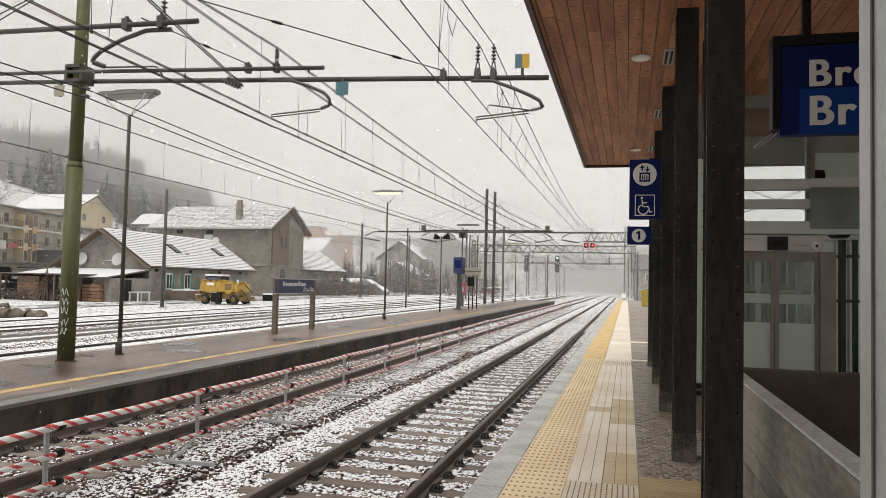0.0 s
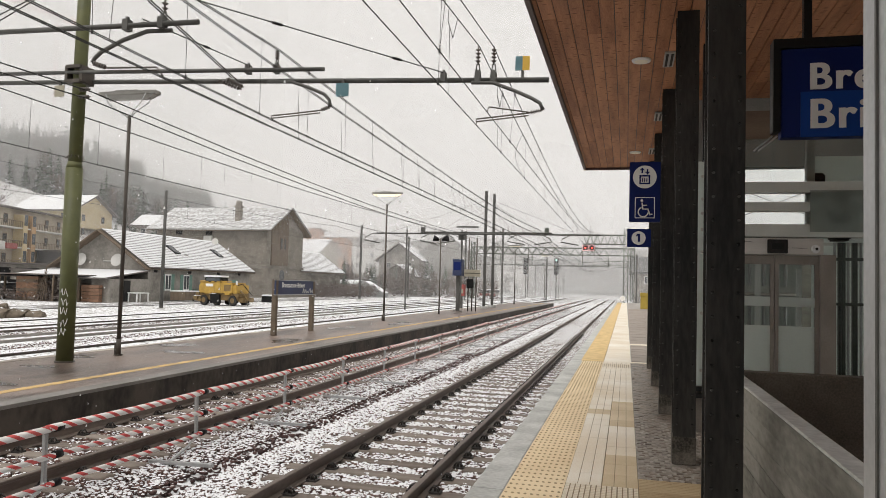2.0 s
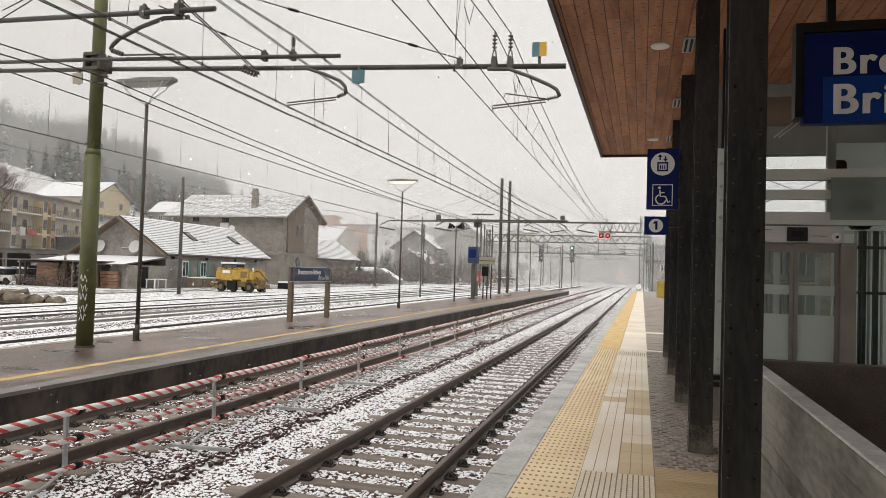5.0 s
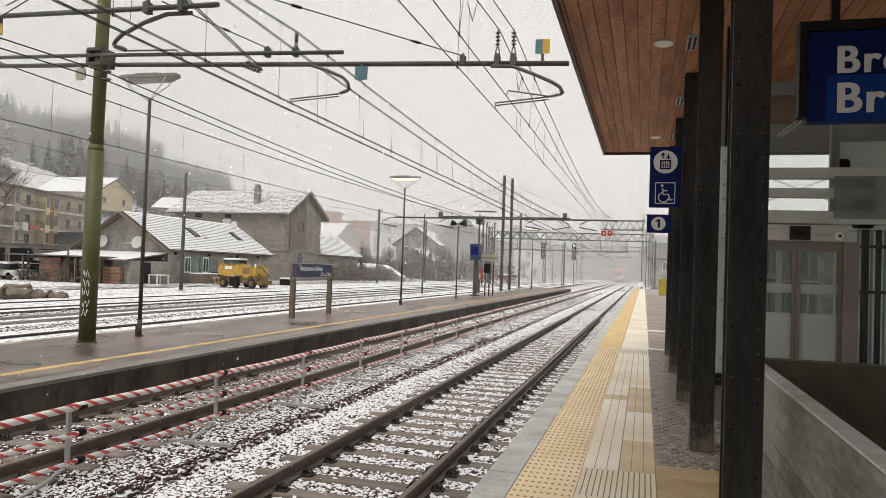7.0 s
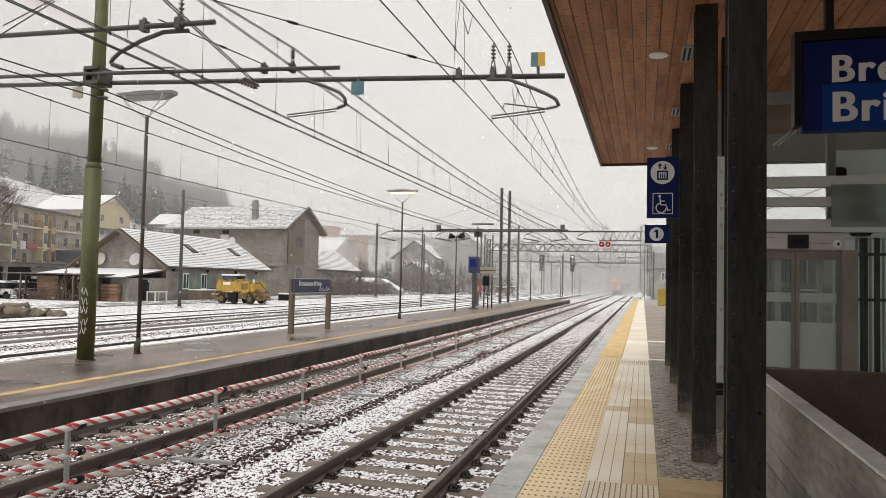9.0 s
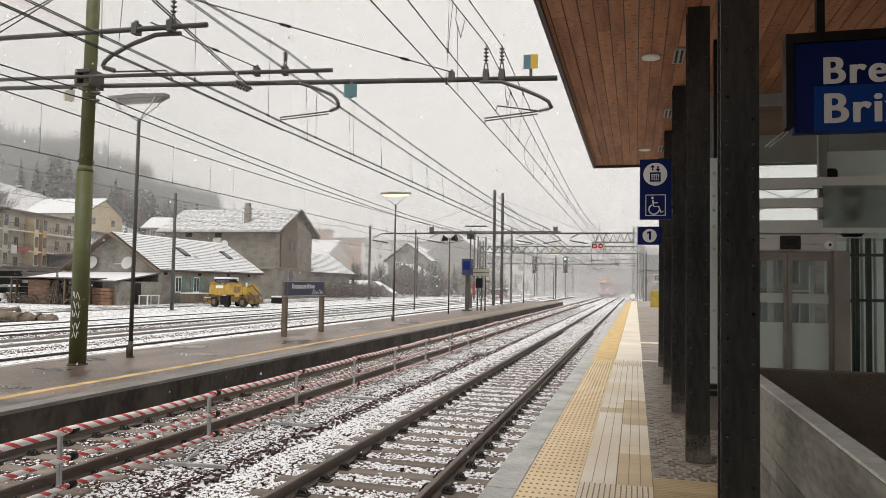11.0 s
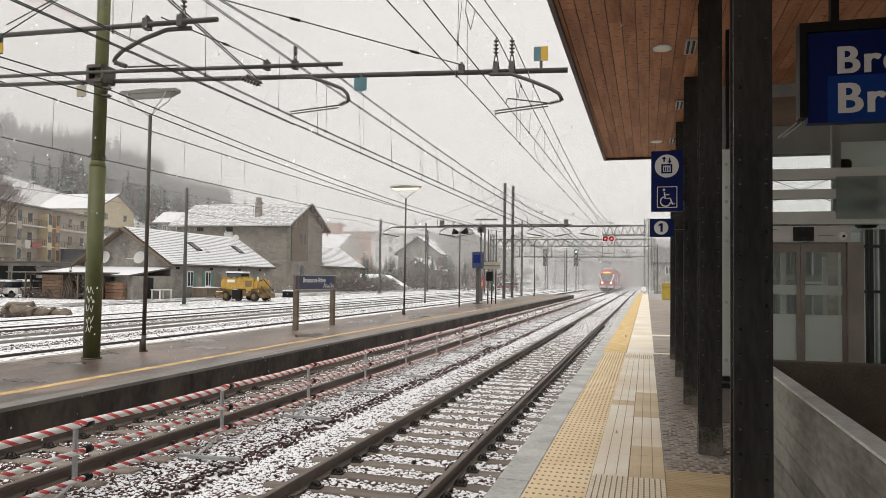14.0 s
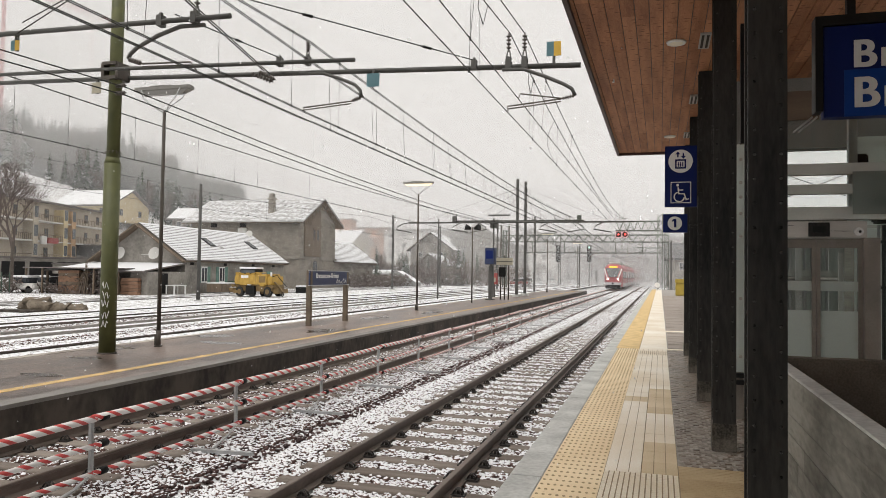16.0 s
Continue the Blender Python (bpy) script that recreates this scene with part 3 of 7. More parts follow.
def barrier():
    f = thing("works_barrier", "red and white striped tube barrier on bent galvanised posts", "barrier")
    bm = B((-0.022, 0.022, -0.022, 0.022, -0.56, 0.03), bevel=0.004)
    pipe(bm, [(0, 0, -0.54), (0.03, -0.08, -0.60), (0.10, -0.35, -0.66), (0.28, -1.02, -0.70)], 0.020, 6)
    box(bm, 0.02, 0.92, -1.10, -1.04, -0.725, -0.685)
    post = mesh("post", bm, GALV)
    joint = mesh("clamp", bar(bmesh.new(), (0.03, 0.10, -0.003), (0.03, 0.20, -0.002), 0.043, seg=10), BLACK)
    tops, lows = [], []
    for r, seg in ((0.039, 10), (0.031, 8)):
        bm = bmesh.new()
        pts = [(0.03, 1.43 * i / 3, -0.012 * (1 - abs(i) / 3)) for i in range(-3, 4)]
        pipe(bm, pts, r, seg)
        (tops if r > 0.035 else lows).append(mesh("tube", bm, STRIPES))
    ys = [6.64 - 2 * 2.83 + 2.83 * i for i in range(29)]
    pieces("post", post, f, [pose(-5.92, y, random.uniform(-0.015, 0.015), random.uniform(-1.5, 1.5), random.uniform(-1.5, 1.5)) for y in ys])
    pieces("clamp", joint, f, [pose(-5.92, y, z + random.uniform(-0.01, 0.01)) for y in ys for z in (0.0, -0.29, -0.575)])
    for z, me in ((0.0, tops[0]), (-0.29, lows[0]), (-0.575, lows[0])):
        pieces("tube", me, f, [pose(-5.92, y + 1.415, z + random.uniform(-0.012, 0.012), random.uniform(-0.4, 0.4)) for y in ys])


barrier()


# ---- overhead line ----
def insulator(bm, x, y, z0, z1, r=0.055, n=4):
    bar(bm, (x, y, z0), (x, y, z1), 0.016)
    for i in range(n):
        z = z0 + (z1 - z0) * (i + 1) / (n + 1)
        bar(bm, (x, y, z - 0.02), (x, y, z + 0.005), r * 0.5, r, 12)


def side_insulator(bm, a, b, r=0.045, n=5):
    a, b = Vector(a), Vector(b)
    bar(bm, a, b, 0.014)
    for i in range(n):
        p = a.lerp(b, (i + 1) / (n + 1))
        bar(bm, p - (b - a).normalized() * 0.012, p + (b - a).normalized() * 0.012, r, r * 0.6, 10)


def swan_arm(t, y, rod, strut, drop):
    """A bent registration tube, its insulator and the light steady arm."""
    part("registration_tube", pipe(bmesh.new(), [(x, y - 0.10, z) for x, z in rod], 0.035, 10), GREYPOLE, t)
    bm = bmesh.new()
    side_insulator(bm, (rod[-1][0], y - 0.10, rod[-1][1]), (strut[0][0], y - 0.10, strut[0][1]))
    part("insulator", bm, PORCELAIN, t)
    bm = pipe(bmesh.new(), [(x, y - 0.10, z) for x, z in strut], 0.014, 6)
    pipe(bm, [(x, y - 0.10, z - 0.05) for x, z in strut[:2]], 0.012, 6)
    part("steady_arm", bm, DARKPOLE, t)


def clamp(t, x, y, z):
    part("clamp", B((x - 0.05, x + 0.05, y - 0.07, y + 0.07, z - 0.08, z + 0.10), (x - 0.02, x + 0.02, y - 0.03, y + 0.03, z + 0.10, z + 0.15)), GREYPOLE, t)


def plate(t, x, y, z, s, material, other=None, below=False):
    part("plate", B((x - s, x if other else x + s, y - 0.12, y - 0.105, z - s, z + s)), material, t)
    if other:
        part("plate", B((x + 0.001, x + s, y - 0.12, y - 0.105, z - s, z + s)), other, t)
    part("plate_stem", B((x - 0.025, x + 0.025, y - 0.103, y - 0.05, z - s - (0.16 if below else 0), z + s * 0.5 + (0 if below else 0.16))), GREYPOLE, t)


TEAL = surf("teal_plate", (0.055, 0.135, 0.16), (0.10, 0.20, 0.225), 5, 0.5)
PLATEYELLOW = surf("yellow_plate", (0.46, 0.27, 0.02), (0.60, 0.38, 0.05), 5, 0.5)
BEIGE = surf("beige_plate", (0.27, 0.25, 0.19), (0.40, 0.37, 0.29), 5, 0.5)


def main_mast():
    t = thing("catenary_mast", "green tubular mast with long grey cantilever tubes and insulators", "catenary mast")
    y = 13.76
    bm = bmesh.new()
    bar(bm, (-11.89, y, P2), (-11.89, y, 4.0), 0.178, 0.176, 24)
    bar(bm, (-11.89, y, 4.0), (-11.88, y, 4.14), 0.176, 0.142, 24)
    bar(bm, (-11.88, y, 4.14), (-11.84, y, 9.4), 0.142, 0.138, 24)
    part("pole", bm, GREEN, t)
    bm = bmesh.new()
    for i in range(14):
        a = i * math.pi / 7
        c, s = math.cos(a), math.sin(a)
        bar(bm, (-11.88 + 0.145 * c, y + 0.145 * s, 4.28), (-11.88 + 0.20 * c, y + 0.20 * s, 4.20), 0.012, 0.004, 4)
    tagged(part("anti_climb_spikes", bm, DARKPOLE, t), kind="stuff")
    part("base_ring", bar(bmesh.new(), (-11.89, y, P2), (-11.89, y, P2 + 0.03), 0.21, seg=24), DARKPOLE, t)
    bm = bmesh.new()
    for k, z in enumerate((1.25, 1.05, 0.85, 0.6, 0.4)):
        pts = []
        for i in range(7):
            a = math.radians(262 + 8 * i + 5 * (k % 2))
            pts.append((-11.89 + 0.181 * math.cos(a), y + 0.181 * math.sin(a), z + 0.09 * math.sin(i * 1.9 + k)))
        pipe(bm, pts, 0.009, 4)
    part("scribble", bm, WHITE, t, "pale sprayed scribble")
    part("beam", pipe(bmesh.new(), [(-16.5, y - 0.17, 6.21), (-12.0, y - 0.17, 6.11), (-5.94, y - 0.17, 5.91)], 0.042, 12), GREYPOLE, t)
    part("beam", pipe(bmesh.new(), [(-16.5, y + 0.17, 6.12), (-12.0, y + 0.17, 5.99), (-1.47, y + 0.17, 5.60)], 0.05, 12), GREYPOLE, t)
    part("collar", B((-12.06, -11.68, y - 0.23, y + 0.23, 5.88, 5.95), (-12.06, -11.68, y - 0.23, y + 0.23, 6.20, 6.27), (-12.1, -12.03, y - 0.2, y + 0.2, 5.9, 6.25), (-11.72, -11.65, y - 0.2, y + 0.2, 5.9, 6.25)), DARKPOLE, t)
    for z in (5.72, 5.55):
        bm = bmesh.new()
        side_insulator(bm, (-11.74, y - 0.16, z), (-11.44, y - 0.16, z), 0.05)
        part("insulator", bm, PORCELAIN, t)
    for x, z0, z1 in ((-7.07, 5.98, 6.43), (-2.82, 5.68, 6.27), (-2.51, 5.67, 6.25)):
        bm = bmesh.new()
        insulator(bm, x, y, z0 + 0.22, z1)
        part("insulator", bm, PORCELAIN, t)
        part("yoke", bar(bar(bmesh.new(), (x - 0.06, y, z0 - 0.02), (x - 0.02, y, z0 + 0.24), 0.013), (x + 0.06, y, z0 - 0.02), (x + 0.02, y, z0 + 0.24), 0.013), GREYPOLE, t)
    for x, z in ((-7.72, 6.02), (-3.5, 5.68), (-2.82, 5.65), (-2.51, 5.64), (-7.07, 6.0)):
        clamp(t, x, y, z)
    swan_arm(t, y, [(-7.2, 5.72), (-6.67, 5.70), (-6.3, 5.57), (-5.95, 5.42), (-5.84, 5.30), (-5.81, 5.16)], [(-6.03, 5.09), (-7.10, 5.01), (-7.07, 4.90)], 0)
    swan_arm(t, y, [(-2.92, 5.53), (-2.5, 5.51), (-2.1, 5.35), (-1.76, 5.19), (-1.60, 5.09), (-1.54, 4.96)], [(-1.80, 4.91), (-2.81, 4.82), (-2.80, 4.72)], 0)
    part("steady_arm", pipe(bmesh.new(), [(-1.80, y - 0.1, 4.92), (-2.57, y - 0.1, 5.05), (-2.60, y - 0.1, 4.96)], 0.013, 6), DARKPOLE, t)
    for a, b in (((-8.3, 5.78), (-7.75, 5.56)), ((-8.1, 5.80), (-7.7, 5.60))):
        bm = bmesh.new()
        side_insulator(bm, (a[0], y - 0.2, a[1]), (b[0], y - 0.2, b[1]), 0.05, 7)
        part("insulator", bm, PORCELAIN, t)
    plate(t, -5.56, y, 5.49, 0.135, TEAL)
    plate(t, -1.94, y, 5.86, 0.135, TEAL, PLATEYELLOW, True)
    plate(t, -12.29, y, 5.72, 0.125, BEIGE)


main_mast()


def near_mast():
    t = thing("catenary_mast", "green tubular mast whose cantilever tube reaches over the closed track", "catenary mast", pose(0.065, 0, -0.045))
    y = 10.35
    bm = bmesh.new()
    bar(bm, (-11.95, y, P2), (-11.95, y, 9.0), 0.178, 0.14, 24)
    part("pole", bm, GREEN, t)
    part("beam", pipe(bmesh.new(), [(-12.3, y - 0.17, 5.82), (-6.68, y - 0.17, 5.74)], 0.042, 12), GREYPOLE, t)
    swan_arm(t, y, [(-7.2, 5.66), (-7.66, 5.67), (-8.1, 5.55), (-8.5, 5.38), (-8.63, 5.28), (-8.67, 5.20)], [(-8.38, 5.10), (-7.45, 5.07), (-7.33, 4.92)], 0)
    for x in (-8.0, -7.35):
        clamp(t, x, y - 0.15, 5.76)
    bm = bmesh.new()
    insulator(bm, -7.35, y - 0.1, 5.95, 6.35)
    part("insulator", bm, PORCELAIN, t)
    part("yoke", bar(bar(bmesh.new(), (-7.41, y - 0.1, 5.72), (-7.37, y - 0.1, 5.98), 0.013), (-7.29, y - 0.1, 5.72), (-7.33, y - 0.1, 5.98), 0.013), GREYPOLE, t)
    plate(t, -11.065, y, 5.605, 0.09, TEAL, PLATEYELLOW)


near_mast()
SUPPORTS = (-33.5, 13.76, 61.0, 108.0, 155.0, 202.0, 249.0, 296.0)


def sagging(bm, x, z, sag, r, y0=-33.5, y1=296.0, steps=8):
    """A wire that hangs between the supports."""
    pts = []
    for a, b in zip(SUPPORTS, SUPPORTS[1:]):
        for i in range(steps):
            u = i / steps
            pts.append((x, a + (b - a) * u, z - sag * 4 * u * (1 - u)))
    pts.append((x, SUPPORTS[-1], z))
    return pipe(bm, [p for p in pts if y0 <= p[1] <= y1 + 0.1], r, 5)


def hung(u, sag):
    return sag * 4 * u * (1 - u)


def overhead_line(label, carrier, contact, first=-33.5, last=296.0, step=2.3, gap=0.05, near=None):
    """Twin contact wires, the carrier above them and the droppers between; carrier = (x, z, sag), contact = (x, z, drift)."""
    t = thing("overhead_line", label, "overhead line", group="overhead lines")

    def spans(y0, y1):
        for k, (a, b) in enumerate(zip(SUPPORTS, SUPPORTS[1:])):
            if b > y0 and a < y1:
                yield k, a, b

    def low(k, u):
        return contact[0] + contact[2] * (u if k % 2 else 1 - u)

    if contact:
        for side in ((-gap / 2, gap / 2) if gap else (0.0,)):
            pts = [(low(k, i / 6) + side, a + (b - a) * i / 6, contact[1]) for k, a, b in spans(first, last) for i in range(6)]
            part("contact_wire", pipe(bmesh.new(), [p for p in pts if p[1] >= first] + [(contact[0] + side, last, contact[1])], 0.0085, 5), WIRE, t)
    for side in ((-gap / 2, gap / 2) if gap else (0.0,)):
        pts = [(carrier[0] + side, a + (b - a) * i / 10, carrier[1] - hung(i / 10, carrier[2])) for k, a, b in spans(first, last) for i in range(10)]
        pts = [p for p in pts if p[1] >= first] + [(carrier[0] + side, last, carrier[1])]
        if near:
            pts = [(near[0] + side, near[1], near[2])] + pts
        part("carrier_wire", pipe(bmesh.new(), pts, 0.0095, 5), WIRE, t)
    if contact:
        bm = bmesh.new()
        for k, a, b in spans(first, 155.0):
            n = int((b - a) / step)
            for i in range(n):
                u = (i + 0.5 + random.uniform(-0.22, 0.22)) / n
                y, x, z = a + (b - a) * u, low(k, u), carrier[1] - hung(u, carrier[2])
                if y < first:
                    continue
                bar(bm, (carrier[0], y, z), (x, y, contact[1]), 0.0050, seg=4)
                for q, h in ((x, contact[1]), (carrier[0], z)):
                    bar(bm, (q, y, h - 0.03), (q, y, h + 0.04), 0.018, seg=5)
        tagged(part("dropper", bm, WIRE, t), kind="stuff")
    return t


overhead_line("contact wire and carrier over the running track", (-2.80, 6.26, 0.95), (-2.82, 4.72, 0.0), step=4.6, gap=0)
overhead_line("second contact wire and carrier over the running track", (-2.52, 6.24, 0.95), (-2.61, 4.96, 0.0), step=5.6, gap=0)
overhead_line("twin contact wires and carriers over the closed track", (-7.05, 6.42, 0.44), (-7.06, 4.914, 0.5))
overhead_line("lower twin wires over the closed track from the first mast on", (-7.06, 6.03, 0.38), (-7.00, 4.75, 0.08), first=13.76, near=(-7.05, 9.6, 6.19))
overhead_line("twin contact wires running on towards the near mast", (-7.03, 4.75, 0.0), None, first=-20.0, last=13.76)
overhead_line("contact and carrier wires over the yard track", (-15.6, 6.40, 0.26), (-15.6, 5.0, 0.0), step=1.9, gap=0.04)
overhead_line("contact and carrier wires over a far yard track", (-25.0, 6.6, 0.5), (-25.0, 5.1, 0.0), gap=0)


def plain_wire(a, b, r, label, marks=()):
    t = thing("wire", label, "wire")
    part("strand", bar(bmesh.new(), a, b, r, seg=5), WIRE, t)
    for u in marks:
        p, d = Vector(a).lerp(Vector(b), u), (Vector(b) - Vector(a)).normalized()
        part("insulator", bar(bmesh.new(), p - d * 0.09, p + d * 0.09, 0.026), BLACK, t)


for x, z, sag in ((-11.56, 5.71, 0.48), (-11.56, 5.53, 0.50)):
    t = thing("feeder_wire", "dark feeder wire strung along the masts", "wire", group="feeder wires")
    part("strand", sagging(bmesh.new(), x, z, sag, 0.014), WIRE, t)

plain_wire((-8.0, 13.6, 5.82), (-6.95, 6.0, 6.40), 0.013, "tensioned wire anchored at the long cantilever tube")
plain_wire((-7.85, 13.6, 5.74), (-6.85, 6.0, 6.36), 0.013, "tensioned wire anchored at the long cantilever tube")
plain_wire((-3.44, 13.76, 5.76), (-7.3, 9.8, 6.18), 0.011, "thin cross stay with small insulators", (0.2, 0.62))
plain_wire((-7.72, 13.76, 6.12), (-7.78, 10.35, 5.88), 0.011, "thin cross stay with small insulators", (0.45,))
plain_wire((-8.35, 10.3, 5.52), (-8.28, 10.3, 6.6), 0.006, "thin hanger above the bent tube")
plain_wire((-10.7, 10, 5.68), (-9.2, 10, 6.36), 0.011, "thin stay across the corner of the masts")
plain_wire((-10.6, 10, 5.86), (-9.4, 10, 6.30), 0.011, "thin stay across the corner of the masts")


def jumpers():
    """Slack loops that bridge carrier and contact wire."""
    for y, z in ((11.26, 6.11), (15.9, 6.09)):
        t = thing("jumper_loop", "thin wire jumper loop between carrier and contact wire", "wire", pose(-2.8, y, z), "jumper loops")
        part("loop", pipe(bmesh.new(), [(0, 0, 0), (0, -0.06, -0.26), (0, 0.30, -0.42), (0, 0.62, 0.03)], 0.007, 4), WIRE, t)
        part("tail", pipe(bmesh.new(), [(0, 0.06, -0.30), (0, 0.12, 4.72 - z)], 0.005, 4), WIRE, t)
    t = thing("jumper_curve", "bowed jumper wire from carrier to contact wire", "wire", pose(-2.8, 20.0, 4.72))
    part("curve", pipe(bmesh.new(), [(-0.19 * math.sin(math.pi * k / 8), 0, 1.11 * (1 - k / 8)) for k in range(9)], 0.008, 4), WIRE, t)


jumpers()


# ---- lamps and signs on the middle platform ----
LUMINAIRE = surf("grey_luminaire", (0.16, 0.155, 0.14), (0.27, 0.26, 0.24), 5, 0.6)
LENS = surf("lamp_lens", (0.80, 0.74, 0.60), (0.88, 0.83, 0.70), 3, 0.3)


# darker grey lens for the nearest lamp
GREYLENS = surf("grey_unlit_lens", (0.24, 0.235, 0.22), (0.36, 0.35, 0.33), 3, 0.4)
LITLENS = glow("lit_lamp_lens", (1.0, 0.86, 0.62), 0.75)


def street_lamp(y, top=5.55, lens=LENS):
    t = thing("platform_lamp", "slim dark lamp post with a long flat luminaire on wire brackets", "lamp post", pose(-11.84, y, P2), "platform lamps")
    h = top - P2
    part("pole", bar(bar(bmesh.new(), (0, 0, 0), (0, 0, 0.4), 0.060, 0.056, 12), (0, 0, 0.4), (0, 0, h), 0.050, 0.04, 12), DARKPOLE, t)
    part("base", B((-0.075, 0.075, -0.075, 0.075, 0, 0.03), (-0.10, -0.05, -0.03, 0.03, 0.03, 0.30), bevel=0.006), DARKPOLE, t)
    bm = bmesh.new()
    for s in (-1, 1):
        for e in (0.06, 0.18):
            pipe(bm, [(0, 0, h - 0.05), (s * 0.28, -e, h + 0.14), (s * (0.62 - e), -e, h + 0.30), (s * (0.74 - e), -e, h + 0.52)], 0.012, 6)
    part("bracket", bm, GALV, t)
    part("housing", B((-0.8, 0.8, -0.16, 0.08, h + 0.50, h + 0.60), (-0.4, 0.25, -0.1, 0.02, h + 0.60, h + 0.64), bevel=0.015), LUMINAIRE, t)
    bm = B((-0.74, 0.74, -0.15, 0.07, h + 0.40, h + 0.499))
    for v in bm.verts:
        if v.co.z < h + 0.45:
            v.co.x *= 0.78
            v.co.y = -0.04 + (v.co.y + 0.04) * 0.6
    part("lens", bm, lens, t, "lit cream lens" if lens is LITLENS else "")
    return t


for yy, tt in ((15.45, 5.55), (35.5, 5.66), (80.4, 5.6), (110.9, 5.9)):
    street_lamp(yy, tt, LITLENS if 30 < yy < 40 else (GREYLENS if yy < 30 else LENS))


def speaker_post():
    t = thing("speaker_post", "thin post with two round loudspeakers", "loudspeaker post", pose(-11.8, 46.7, P2))
    part("pole", bar(bmesh.new(), (0, 0, 0), (0, 0, 4.95), 0.05, 0.04), DARKPOLE, t)
    for s in (-1, 1):
        part("loudspeaker", bar(bmesh.new(), (s * 0.1, 0, 4.85), (s * 0.48, -0.1, 4.95), 0.08, 0.22, 12), BLACK, t)


speaker_post()


def lettering(name, text, size, material, parent, at, fat=0.0, bold=0.0, wide=1.0):
    c = bpy.data.curves.new(name, "FONT")
    c.body, c.size, c.extrude, c.offset, c.space_character = text, size, 0.002, fat, wide
    tmp = bpy.data.objects.new(name, c)
    me = bpy.data.meshes.new_from_object(tmp)
    bpy.data.objects.remove(tmp)
    me.materials.clear()
    me.materials.append(material)
    if bold:
        bm, src = bmesh.new(), me
        for k, dx in enumerate((0, bold, 2 * bold)):
            n0 = len(bm.verts)
            bm.from_mesh(src)
            bm.verts.ensure_lookup_table()
            for v in bm.verts[n0:]:
                v.co += Vector((dx, 0, 0.0007 * k))
        me = bpy.data.meshes.new(name)
        bm.to_mesh(me)
        bm.free()
        me.materials.append(material)
    ob = new(name, me)
    ob.parent = parent
    ob.matrix_basis = at
    return ob


NAVY = surf("weathered_navy", (0.012, 0.022, 0.07), (0.03, 0.045, 0.11), 3, 0.5)
RUSTPOST = surf("rusty_brown_post", (0.10, 0.075, 0.05), (0.18, 0.14, 0.10), 4, 0.7)


def name_board():
    t = thing("station_name_board", "weathered navy station name board on two brown posts", "station sign")
    for y in (23.4, 26.5):
        part("post", B((-11.86, -11.69, y - 0.075, y + 0.075, P2, 1.68), bevel=0.008), RUSTPOST, t)
    part("board", B((-11.76, -11.70, 23.3, 26.6, 1.15, 1.64)), NAVY, t)
    part("frame", B((-11.775, -11.685, 23.28, 26.62, 1.64, 1.665), (-11.775, -11.685, 23.28, 26.62, 1.125, 1.15)), GALV, t)
    lettering("lettering", "Bressanone-Brixen", 0.25, WHITE, t, pose(-11.695, 23.75, 1.40, 90, 0, 90), 0.003)
    bm = bmesh.new()
    for i in range(5):
        y = 25.45 + 0.19 * i
        pipe(bm, [(-11.69, y, 1.20 + 0.08 * (i % 2)), (-11.69, y + 0.10, 1.37 - 0.05 * (i % 3)), (-11.69, y + 0.17, 1.19), (-11.69, y + 0.05, 1.25)], 0.011, 4)
    part("scribble", bm, WHITE, t, "white sprayed scribble")


name_board()


def info_totem():
    t = thing("info_totem", "blue boxed platform sign on a dark steel post", "sign", pose(-11.92, 52.7, P2))
    part("post", B((-0.13, 0.13, -0.1, 0.1, 0, 2.6), (-0.3, 0.3, -0.3, 0.3, 0, 0.06)), GREYPOLE, t)
    part("box", B((-0.35, 0.33, -0.45, 0.45, 2.6, 3.80), bevel=0.02), NAVY, t)
    part("panel", B((-0.25, 0.25, -0.462, -0.452, 3.0, 3.6)), BLUE, t)
    s = thing("direction_sign", "cream direction board on thin posts", "sign", pose(-11.15, 54, P2))
    for x in (-0.3, 0.0, 0.3):
        part("post", bar(bmesh.new(), (x, 0.05, 0), (x, 0.05, 5.5 if x else 3.3), 0.05), DARKPOLE, s)
    part("board", B((-0.63, 0.63, -0.04, 0.0, 2.58, 3.1)), BEIGE, s)
    part("stripe", B((-0.6, 0.6, -0.047, -0.041, 2.80, 2.86)), DARKPOLE, s)
    part("box", B((-0.4, 0.1, -0.1, 0.12, 1.7, 2.4)), BLACK, s)
    r = thing("red_box", "small red and white ticket machine on the platform", "machine", pose(-14.6, 66.2, -0.6))
    part("body", B((-0.28, 0.28, -0.28, 0.28, 1.28, 2.32), bevel=0.03), OLDRED, r)
    part("stand", B((-0.08, 0.08, -0.08, 0.08, 0, 1.279)), GREYPOLE, r)
    part("panel", B((-0.18, 0.18, -0.292, -0.282, 1.5, 1.9)), BEIGE, r)


OLDRED = surf("faded_red_paint", (0.26, 0.05, 0.045), (0.36, 0.09, 0.08), 3, 0.6)
REDPAINT = surf("red_paint", (0.42, 0.03, 0.03), (0.55, 0.06, 0.055), 3, 0.4)
info_totem()


